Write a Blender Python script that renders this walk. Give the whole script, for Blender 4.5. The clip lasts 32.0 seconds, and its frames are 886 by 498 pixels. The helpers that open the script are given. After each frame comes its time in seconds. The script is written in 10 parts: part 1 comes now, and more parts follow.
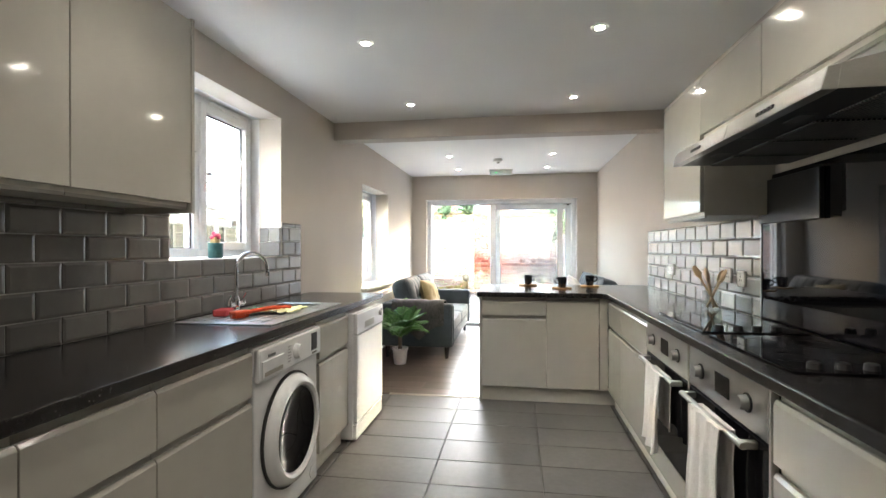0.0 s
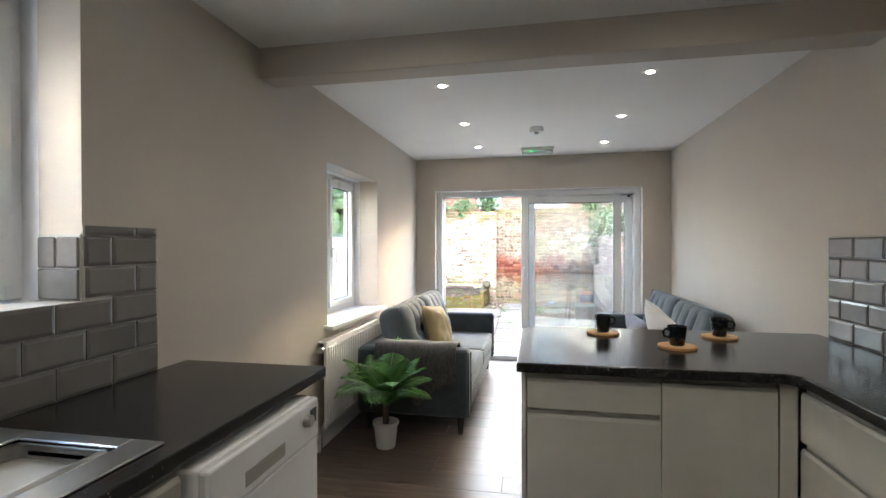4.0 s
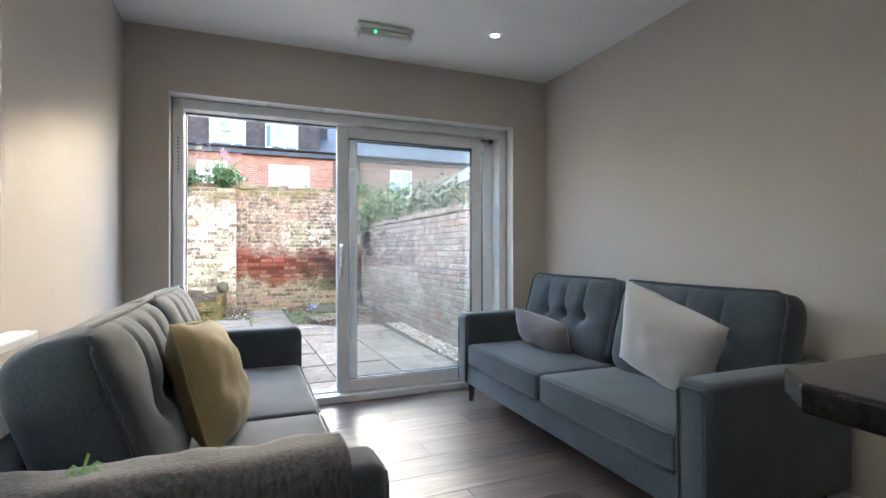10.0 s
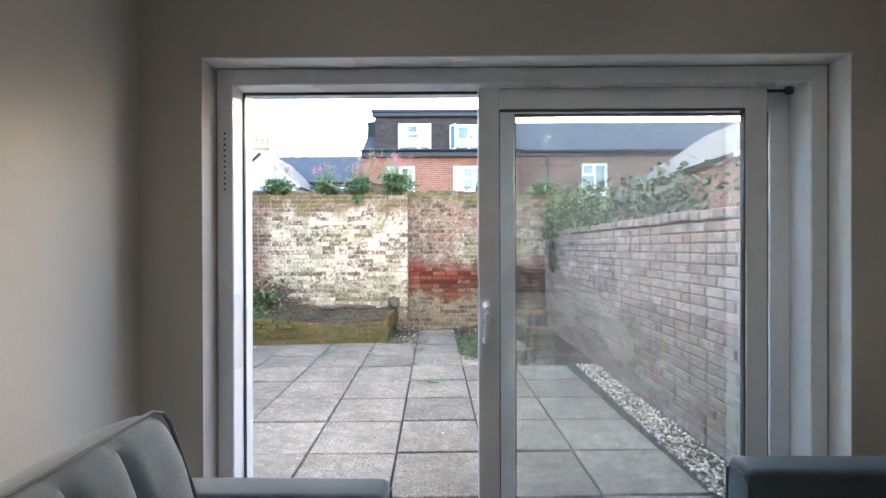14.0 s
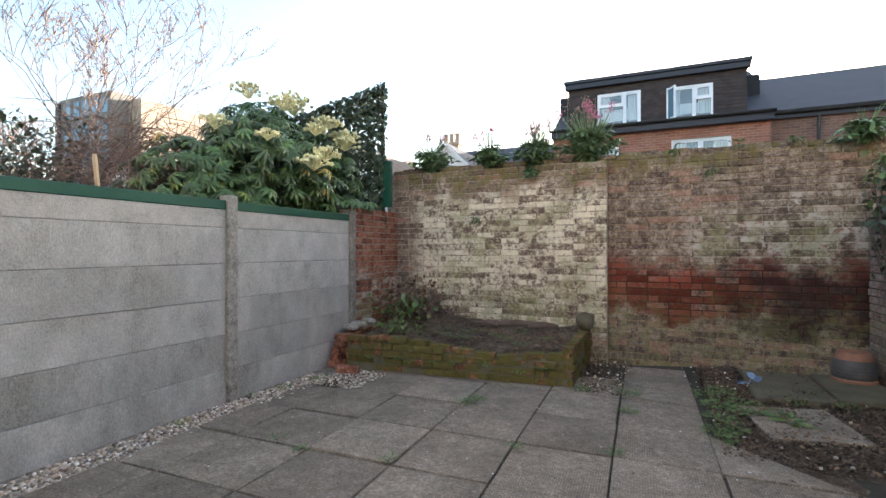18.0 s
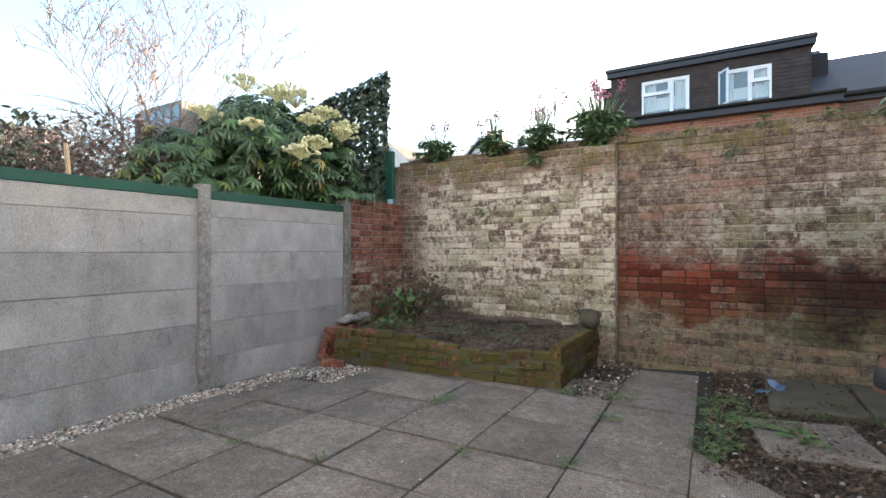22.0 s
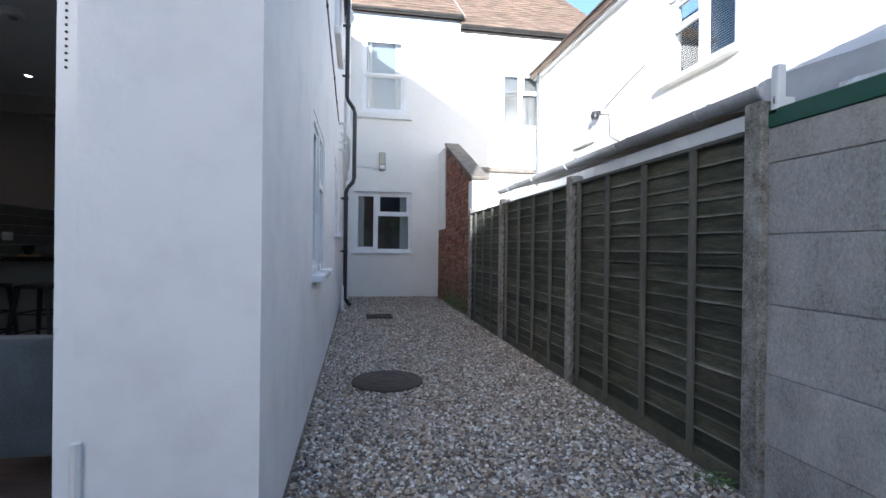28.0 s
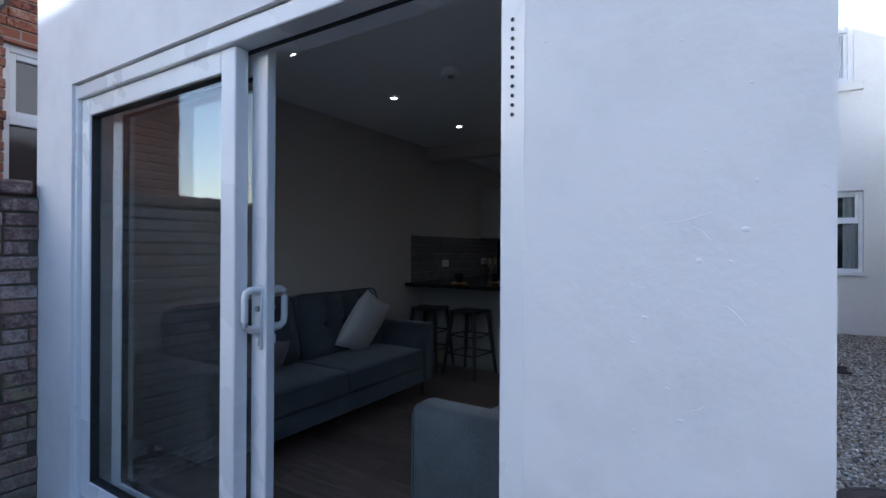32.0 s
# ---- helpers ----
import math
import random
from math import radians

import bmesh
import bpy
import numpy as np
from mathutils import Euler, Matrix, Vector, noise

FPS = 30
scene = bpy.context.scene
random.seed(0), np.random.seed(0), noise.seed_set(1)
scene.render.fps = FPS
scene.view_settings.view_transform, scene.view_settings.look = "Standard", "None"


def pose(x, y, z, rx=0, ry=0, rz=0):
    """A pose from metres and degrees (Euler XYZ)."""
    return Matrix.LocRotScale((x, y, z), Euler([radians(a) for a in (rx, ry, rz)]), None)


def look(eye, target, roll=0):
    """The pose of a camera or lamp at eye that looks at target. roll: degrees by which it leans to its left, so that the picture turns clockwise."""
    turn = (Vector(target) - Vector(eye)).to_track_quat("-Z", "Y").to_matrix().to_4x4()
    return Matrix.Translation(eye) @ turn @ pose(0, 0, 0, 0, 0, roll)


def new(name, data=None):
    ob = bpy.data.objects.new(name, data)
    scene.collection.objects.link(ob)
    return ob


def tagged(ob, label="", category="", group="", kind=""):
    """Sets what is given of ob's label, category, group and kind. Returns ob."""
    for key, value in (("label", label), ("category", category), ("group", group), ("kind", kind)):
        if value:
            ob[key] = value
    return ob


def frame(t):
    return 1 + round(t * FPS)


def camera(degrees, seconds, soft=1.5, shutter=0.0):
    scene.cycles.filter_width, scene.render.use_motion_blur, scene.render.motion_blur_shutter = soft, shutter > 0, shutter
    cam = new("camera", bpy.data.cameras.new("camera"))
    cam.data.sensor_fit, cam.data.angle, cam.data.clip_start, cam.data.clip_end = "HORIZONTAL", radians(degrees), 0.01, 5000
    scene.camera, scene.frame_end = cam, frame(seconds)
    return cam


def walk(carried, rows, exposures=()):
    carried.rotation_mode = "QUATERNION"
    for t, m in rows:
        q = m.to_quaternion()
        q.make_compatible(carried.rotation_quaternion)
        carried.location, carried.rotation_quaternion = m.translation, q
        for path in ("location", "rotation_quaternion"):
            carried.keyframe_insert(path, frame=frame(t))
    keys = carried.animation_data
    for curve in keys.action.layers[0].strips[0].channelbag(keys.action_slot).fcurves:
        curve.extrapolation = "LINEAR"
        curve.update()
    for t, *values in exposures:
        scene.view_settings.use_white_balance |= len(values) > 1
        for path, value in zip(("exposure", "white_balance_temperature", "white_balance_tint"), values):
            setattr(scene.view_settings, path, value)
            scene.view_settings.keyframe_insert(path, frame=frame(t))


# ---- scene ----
cam = camera(85.4, 32.0)
# seconds, eye x y z, yaw, pitch, roll
PATH = [
    (0, 0.000, 0.000, 1.270, 8.70, -0.08, 0.05),
    (0.5, 0.008, 0.055, 1.270, 9.16, -0.04, 0.06),
    (1, 0.018, 0.110, 1.269, 9.48, -0.03, 0.04),
    (1.5, 0.030, 0.174, 1.266, 9.84, -0.05, 0.04),
    (2, 0.027, 0.283, 1.286, 10.14, -0.05, 0.03),
    (2.5, -0.026, 0.553, 1.309, 10.47, -0.21, -0.05),
    (3, -0.088, 0.962, 1.356, 10.76, -0.27, 0.03),
    (3.5, -0.152, 1.468, 1.386, 10.93, -0.35, 0.09),
    (5.5, -0.602, 3.339, 1.387, 11.06, -0.25, 0.29),
    (6, -0.698, 3.717, 1.358, 6.74, -0.27, 0.33),
    (6.5, -0.747, 4.010, 1.303, 1.99, -0.20, 0.22),
    (7, -0.801, 4.185, 1.207, -2.33, 0.01, 0.17),
    (7.5, -0.846, 4.246, 1.163, -7.52, 0.12, 0.10),
    (8, -0.881, 4.276, 1.148, -11.96, 0.14, 0.12),
    (8.5, -0.910, 4.313, 1.122, -14.94, 0.16, 0.03),
    (9, -0.936, 4.353, 1.099, -17.22, 0.18, 0.05),
    (9.5, -0.968, 4.381, 1.090, -19.69, 0.18, 0.04),
    (10, -0.992, 4.409, 1.084, -21.72, 0.18, 0.05),
    (10.5, -1.019, 4.438, 1.080, -23.48, 0.18, 0.03),
    (11, -1.048, 4.469, 1.080, -24.89, 0.18, 0.05),
    (11.5, -1.082, 4.520, 1.086, -25.89, 0.15, 0.04),
    (12, -1.054, 4.620, 1.122, -26.06, 0.10, 0.12),
    (12.5, -0.896, 4.820, 1.207, -24.09, -0.14, 0.18),
    (13, -0.741, 5.140, 1.278, -18.02, -0.18, 0.13),
    (13.5, -0.631, 5.546, 1.330, -8.92, -0.21, 0.10),
    (14, -0.540, 5.967, 1.348, 0.73, -0.18, 0.14),
    (14.5, -0.525, 6.381, 1.346, 9.48, -0.01, -0.05),
    (15, -0.557, 6.780, 1.391, 14.19, -0.09, 0.05),
    (15.5, -0.596, 7.184, 1.416, 17.08, -0.27, 0.03),
    (17.5, -0.796, 8.367, 1.259, 23.73, -0.03, 0.03),
    (18, -0.716, 8.493, 1.228, 24.21, 0.07, 0.03),
    (18.5, -0.649, 8.590, 1.213, 24.57, 0.13, -0.01),
    (19, -0.593, 8.677, 1.195, 25.22, 0.11, -0.00),
    (19.5, -0.529, 8.779, 1.190, 25.65, 0.13, 0.00),
    (20, -0.456, 8.858, 1.171, 26.24, 0.11, -0.00),
    (20.5, -0.372, 8.929, 1.157, 26.84, 0.12, -0.01),
    (21, -0.303, 8.983, 1.145, 28.08, 0.15, -0.02),
    (21.5, -0.246, 9.015, 1.139, 29.50, 0.13, -0.04),
    (22, -0.211, 9.046, 1.133, 30.97, 0.10, -0.05),
    (22.5, -0.188, 9.087, 1.130, 32.72, 0.13, -0.07),
    (23, -0.181, 9.157, 1.156, 36.05, 0.07, -0.10),
    (23.5, -0.281, 9.295, 1.168, 46.69, -0.02, -0.13),
    (24, -0.494, 9.479, 1.206, 64.83, -0.17, -0.12),
    (24.5, -0.747, 9.698, 1.214, 84.26, -0.18, -0.04),
    (25, -1.051, 9.846, 1.218, 102.79, -0.27, -0.11),
    (25.5, -1.460, 9.937, 1.213, 119.47, -0.37, -0.06),
    (26, -1.798, 9.926, 1.167, 134.28, -0.08, -0.24),
    (26.5, -2.026, 9.779, 1.120, 146.93, 0.01, -0.65),
    (28.5, -2.376, 9.712, 1.023, 174.21, -0.16, -0.55),
    (29, -2.437, 9.703, 1.017, 177.61, -0.14, -0.46),
    (29.5, -2.487, 9.723, 1.013, 180.68, -0.14, -0.42),
    (30, -2.536, 9.735, 1.016, 183.70, -0.19, -0.33),
    (30.5, -2.584, 9.723, 1.048, 189.28, -0.17, -0.10),
    (31, -2.421, 9.653, 1.127, 198.13, -0.16, -0.08),
    (31.2, -2.360, 9.551, 1.141, 201.49, -0.37, -0.39),
    (31.6, -2.129, 9.355, 1.195, 207.24, -0.33, -0.52),
    (32, -1.882, 9.070, 1.267, 212.18, 0.08, -0.29),
]
EXPOSURES = [(0.0, 5.85, 6400, 10), (3.5, 5.2, 6300, 10), (6.0, 4.3, 6150, 11), (7.2, 4.05, 6050, 10), (9.0, 4.38, 6000, 10), (12.5, 4.35, 5950, 10), (14.0, 3.75, 6000, 10), (15.5, 3.0, 6200, 10), (18.0, 2.15, 6600, 12), (23.0, 2.35, 6600, 12), (24.0, 1.98, 6350, 12), (25.0, 1.85, 6350, 12), (26.0, 1.25, 5650, 10), (29.0, 1.4, 5350, 12), (30.0, 1.4, 5350, 12), (31.0, 1.45, 5250, 12), (32.0, 1.4, 5000, 12)]
walk(cam, [(t, pose(x, y, z, 90 + pitch, roll, yaw)) for t, x, y, z, yaw, pitch, roll in PATH], EXPOSURES)

# ---- world, sun and exposure ----
SUN_UP, SUN_AZ = 12.0, 20.0
world = bpy.data.worlds.new("sky")
scene.world = world
world.use_nodes = True
sky = world.node_tree.nodes.new("ShaderNodeTexSky")
sky.sky_type, sky.sun_disc = "NISHITA", False
sky.sun_elevation, sky.sun_rotation = radians(SUN_UP), radians(SUN_AZ)
sky.air_density, sky.dust_density, sky.ozone_density = 1.0, 1.6, 1.0
world.node_tree.links.new(sky.outputs[0], world.node_tree.nodes["Background"].inputs[0])
world.node_tree.nodes["Background"].inputs[1].default_value = 0.15
sun = new("sun", bpy.data.lights.new("sun", "SUN"))
sun.data.energy, sun.data.angle, sun.data.color = 4.8, radians(0.6), (1.0, 0.93, 0.82)
sun.matrix_world = look((math.sin(radians(SUN_AZ)) * 40, math.cos(radians(SUN_AZ)) * 40, 40 * math.tan(radians(SUN_UP))), (0, 0, 0))

# sky light standing in the patio door's and the windows' openings
def opening_light(name, x, y, z, w, h, watts, rz):
    li = bpy.data.lights.new(name, "AREA")
    li.shape, li.size, li.size_y, li.energy, li.color = "RECTANGLE", w, h, watts, (0.93, 0.97, 1.0)
    ob = new(name, li)
    ob.matrix_world = pose(x, y, z, 90, 0, rz)
    return ob


opening_light("door_sky", -0.26, 7.82, 1.02, 2.2, 1.9, 0.25, 180)
opening_light("kitchen_window_sky", -1.90, 2.715, 1.72, 1.0, 0.9, 0.10, -90)

# ---- building helpers ----
rng = random.Random(7)
ORIGIN = {}


def thing(name, label, category, at=(0, 0, 0), group="", kind=""):
    """An Empty at the base of a thing, with its tags; parts are given in world metres."""
    ob = new(name)
    ob.location = at
    ob.empty_display_size = 0.1
    ORIGIN[ob.name] = Vector(at)
    return tagged(ob, label, category, group, kind)


def mesh_of(name, bm, smooth=False):
    me = bpy.data.meshes.new(name)
    bm.to_mesh(me)
    bm.free()
    if smooth:
        me.shade_smooth()
        me.set_sharp_from_angle(angle=radians(38))
    return me


def part(name, bm, material, parent, label="", smooth=False):
    """Links a bmesh, built in world metres, as one mesh under a thing or a part."""
    o = ORIGIN[parent.name]
    if o.length > 0:
        bmesh.ops.translate(bm, vec=-o, verts=bm.verts)
    me = mesh_of(name, bm, smooth)
    me.materials.append(material)
    ob = new(name, me)
    ob.parent = parent
    ORIGIN[ob.name] = o
    return tagged(ob, label)


def solid(name, bm, material, label="", category="", kind="structure", smooth=False):
    """A top-level mesh."""
    me = mesh_of(name, bm, smooth)
    me.materials.append(material)
    ob = new(name, me)
    ORIGIN[ob.name] = Vector((0, 0, 0))
    return tagged(ob, label, category, "", kind)


def piece(name, me, parent, loc, rot=(0, 0, 0), scale=(1, 1, 1)):
    """One of many alike pieces on shared mesh data; loc in world metres."""
    ob = new(name, me)
    ob.parent = parent
    ob.location = Vector(loc) - ORIGIN[parent.name]
    ob.rotation_euler = rot
    ob.scale = scale
    return ob


def box(x0, x1, y0, y1, z0, z1, bev=0.0, seg=1, bm=None):
    own = bm is None
    b = bmesh.new()
    bmesh.ops.create_cube(b, size=1)
    for v in b.verts:
        v.co = Vector(((x0 + x1) / 2 + v.co.x * (x1 - x0), (y0 + y1) / 2 + v.co.y * (y1 - y0), (z0 + z1) / 2 + v.co.z * (z1 - z0)))
    if bev > 0:
        bmesh.ops.bevel(b, geom=b.edges[:], offset=bev, segments=seg, profile=0.5, affect="EDGES", clamp_overlap=True)
    if own:
        return b
    return join(bm, b)


def join(bm, other):
    me = bpy.data.meshes.new("tmp")
    other.to_mesh(me)
    other.free()
    bm.from_mesh(me)
    bpy.data.meshes.remove(me)
    return bm


def turned(bm, m):
    bmesh.ops.transform(bm, matrix=m, verts=bm.verts)
    return bm


def cyl(p0, p1, r0, r1=None, n=16, bm=None, caps=True):
    bm = bm or bmesh.new()
    p0, p1 = Vector(p0), Vector(p1)
    r1 = r0 if r1 is None else r1
    q = (p1 - p0).to_track_quat("Z", "Y").to_matrix()
    rings = []
    for p, r in ((p0, r0), (p1, r1)):
        rings.append([bm.verts.new(p + q @ Vector((math.cos(2 * math.pi * i / n) * r, math.sin(2 * math.pi * i / n) * r, 0))) for i in range(n)])
    for i in range(n):
        bm.faces.new((rings[0][i], rings[0][(i + 1) % n], rings[1][(i + 1) % n], rings[1][i]))
    if caps:
        bm.faces.new(rings[0][::-1])
        bm.faces.new(rings[1])
    return bm


def lathe(profile, n=24, at=(0, 0, 0), bm=None):
    """Turns (radius, height) pairs about a vertical axis."""
    bm = bm or bmesh.new()
    rings = []
    for r, z in profile:
        if r < 1e-5:
            rings.append([bm.verts.new((at[0], at[1], at[2] + z))])
        else:
            rings.append([bm.verts.new((at[0] + r * math.cos(2 * math.pi * i / n), at[1] + r * math.sin(2 * math.pi * i / n), at[2] + z)) for i in range(n)])
    for a, b in zip(rings, rings[1:]):
        for i in range(n):
            j = (i + 1) % n
            if len(a) == 1 and len(b) == 1:
                continue
            if len(a) == 1:
                bm.faces.new((a[0], b[j], b[i]))
            elif len(b) == 1:
                bm.faces.new((a[i], a[j], b[0]))
            else:
                bm.faces.new((a[i], a[j], b[j], b[i]))
    bmesh.ops.recalc_face_normals(bm, faces=bm.faces)
    return bm


def tube(points, r, n=10, bm=None, radii=None):
    """A round bar along points."""
    bm = bm or bmesh.new()
    pts = [Vector(p) for p in points]
    rings = []
    up = Vector((0.13, 0.31, 0.94))
    for i, p in enumerate(pts):
        d = (pts[min(i + 1, len(pts) - 1)] - pts[max(i - 1, 0)]).normalized()
        a = d.cross(up)
        if a.length < 0.05:
            a = d.cross(Vector((1, 0, 0)))
        a.normalize()
        b = d.cross(a)
        rr = radii[i] if radii else r
        rings.append([bm.verts.new(p + (a * math.cos(2 * math.pi * k / n) + b * math.sin(2 * math.pi * k / n)) * rr) for k in range(n)])
    for s, t in zip(rings, rings[1:]):
        for k in range(n):
            bm.faces.new((s[k], s[(k + 1) % n], t[(k + 1) % n], t[k]))
    bm.faces.new(rings[0][::-1])
    bm.faces.new(rings[-1])
    bmesh.ops.recalc_face_normals(bm, faces=bm.faces)
    return bm


def prism(outline, depth, axis="y", start=0.0):
    """A polygon given in two axes, pushed out along the third."""
    bm = bmesh.new()
    def at(u, v, w):
        return {"y": (u, w, v), "x": (w, u, v), "z": (u, v, w)}[axis]
    a = [bm.verts.new(at(u, v, start)) for u, v in outline]
    b = [bm.verts.new(at(u, v, start + depth)) for u, v in outline]
    bm.faces.new(a)
    bm.faces.new(b[::-1])
    for i in range(len(a)):
        j = (i + 1) % len(a)
        bm.faces.new((a[j], a[i], b[i], b[j]))
    bmesh.ops.recalc_face_normals(bm, faces=bm.faces)
    return bm


def thicken(bm, t):
    """Gives an open sheet a second skin, t metres behind the first, closed round the edge."""
    bm.normal_update()
    verts, faces = bm.verts[:], bm.faces[:]
    twin = {v: bm.verts.new(v.co - v.normal * t) for v in verts}
    rim = [e for e in bm.edges if len(e.link_faces) == 1]
    for f in faces:
        bm.faces.new([twin[v] for v in reversed(f.verts)])
    for e in rim:
        a, b = e.verts
        bm.faces.new((a, b, twin[b], twin[a]))
    bmesh.ops.recalc_face_normals(bm, faces=bm.faces)
    return bm


def bevelled(bm, w, seg=2):
    bmesh.ops.bevel(bm, geom=bm.edges[:], offset=w, segments=seg, profile=0.5, affect="EDGES", clamp_overlap=True)
    return bm


def pillow(w, h, d, n=14, puff=2.2, wob=0.0, seed=0.0):
    """A soft cushion standing in the xz plane, d thick, with pinched corners."""
    bm = bmesh.new()
    grid = {}
    for side in (1, -1):
        for i in range(n + 1):
            for k in range(n + 1):
                u, v = 2 * i / n - 1, 2 * k / n - 1
                edge = i in (0, n) or k in (0, n)
                if edge and side == -1:
                    grid[side, i, k] = grid[1, i, k]
                    continue
                t = max(0.0, (1 - abs(u) ** puff) * (1 - abs(v) ** puff)) ** 0.5
                pinch = 1 - 0.07 * (1 - abs(u * v)) * max(abs(u), abs(v)) ** 3
                q = Vector((u * 3.1 + seed, v * 3.1, side + seed))
                f = 1 + wob * noise.noise(q)
                grid[side, i, k] = bm.verts.new((u * w / 2 * pinch, side * t * d / 2 * f, v * h / 2 * pinch + wob * 0.02 * noise.noise(q * 2)))
        for i in range(n):
            for k in range(n):
                f = [grid[side, i, k], grid[side, i + 1, k], grid[side, i + 1, k + 1], grid[side, i, k + 1]]
                bm.faces.new(f if side == -1 else f[::-1])
    bmesh.ops.recalc_face_normals(bm, faces=bm.faces)
    return bm


# ---- materials ----
def node_mat(name):
    m = bpy.data.materials.new(name)
    m.use_nodes = True
    return m, m.node_tree.nodes, m.node_tree.links, m.node_tree.nodes["Principled BSDF"]


def ramp_node(nodes, links, value, stops):
    r = nodes.new("ShaderNodeValToRGB")
    while len(r.color_ramp.elements) < len(stops):
        r.color_ramp.elements.new(0.5)
    for e, (p, c) in zip(r.color_ramp.elements, stops):
        e.position = p
        e.color = (*c, 1) if len(c) == 3 else c
    links.new(value, r.inputs[0])
    return r.outputs[0]


def noise_node(nodes, links, vec, scale, detail=4.0, rough=0.55, dist=0.0):
    t = nodes.new("ShaderNodeTexNoise")
    t.inputs["Scale"].default_value, t.inputs["Detail"].default_value = scale, detail
    t.inputs["Roughness"].default_value, t.inputs["Distortion"].default_value = rough, dist
    if vec is not None:
        links.new(vec, t.inputs["Vector"])
    return t.outputs["Fac"]


def math_node(nodes, links, op, a, b=None, clamp=False):
    n = nodes.new("ShaderNodeMath")
    n.operation, n.use_clamp = op, clamp
    for i, v in enumerate((a, b)):
        if v is None:
            continue
        if isinstance(v, (int, float)):
            n.inputs[i].default_value = v
        else:
            links.new(v, n.inputs[i])
    return n.outputs[0]


def mix_node(nodes, links, fac, a, b, blend="MIX"):
    n = nodes.new("ShaderNodeMix")
    n.data_type, n.blend_type = "RGBA", blend
    for i, v in ((0, fac), (6, a), (7, b)):
        if isinstance(v, (int, float)):
            n.inputs[i].default_value = v
        elif isinstance(v, tuple):
            n.inputs[i].default_value = (*v[:3], 1)
        else:
            links.new(v, n.inputs[i])
    return n.outputs[2]


def place(nodes, links, stretch=(1, 1, 1), rand=False):
    """World position, stretched; with an offset for each object if wanted."""
    g = nodes.new("ShaderNodeNewGeometry")
    mp = nodes.new("ShaderNodeMapping")
    mp.inputs["Scale"].default_value = stretch
    links.new(g.outputs["Position"], mp.inputs["Vector"])
    if rand:
        o = nodes.new("ShaderNodeObjectInfo")
        k = math_node(nodes, links, "MULTIPLY", o.outputs["Random"], 37.0)
        links.new(k, mp.inputs["Location"])
    return mp.outputs[0], g


def bump_to(nodes, links, b, height, strength, dist=0.01):
    n = nodes.new("ShaderNodeBump")
    n.inputs["Strength"].default_value, n.inputs["Distance"].default_value = strength, dist
    links.new(height, n.inputs["Height"])
    links.new(n.outputs[0], b.inputs["Normal"])


def surf(name, c1, c2, rough=0.5, scales=(3, 40), bump=0.15, dist=0.004, metal=0.0, coat=0.0, stretch=(1, 1, 1), rand=0.0, island=0.0, rough_var=0.1, spec=0.5, sheen=0.0, third=None):
    """Two colours mixed by a broad and a fine noise, fine relief, uneven gloss, and a shade for each object or island."""
    m, nodes, links, b = node_mat(name)
    vec, g = place(nodes, links, stretch, rand > 0)
    broad, fine = noise_node(nodes, links, vec, scales[0], 3), noise_node(nodes, links, vec, scales[1], 5, 0.6)
    f = math_node(nodes, links, "ADD", math_node(nodes, links, "MULTIPLY", broad, 0.6), math_node(nodes, links, "MULTIPLY", fine, 0.4))
    stops = [(0.33, c1), (0.67, c2)] if third is None else [(0.3, c1), (0.52, c2), (0.68, third)]
    col = ramp_node(nodes, links, f, stops)
    for amount, src in ((rand, "o"), (island, "i")):
        if amount:
            if src == "o":
                r = nodes.new("ShaderNodeObjectInfo").outputs["Random"]
            else:
                r = g.outputs["Random Per Island"]
            v = math_node(nodes, links, "ADD", math_node(nodes, links, "MULTIPLY", r, 2 * amount), 1 - amount)
            h = nodes.new("ShaderNodeHueSaturation")
            links.new(v, h.inputs["Value"])
            links.new(col, h.inputs["Color"])
            col = h.outputs[0]
    links.new(col, b.inputs["Base Color"])
    rv = math_node(nodes, links, "ADD", math_node(nodes, links, "MULTIPLY", broad, rough_var * 2), rough - rough_var)
    links.new(rv, b.inputs["Roughness"])
    b.inputs["Metallic"].default_value = metal
    b.inputs["Coat Weight"].default_value = coat
    b.inputs["Coat Roughness"].default_value = 0.05
    b.inputs["Specular IOR Level"].default_value = spec
    b.inputs["Sheen Weight"].default_value = sheen
    if bump:
        bump_to(nodes, links, b, fine, bump, dist)
    return m


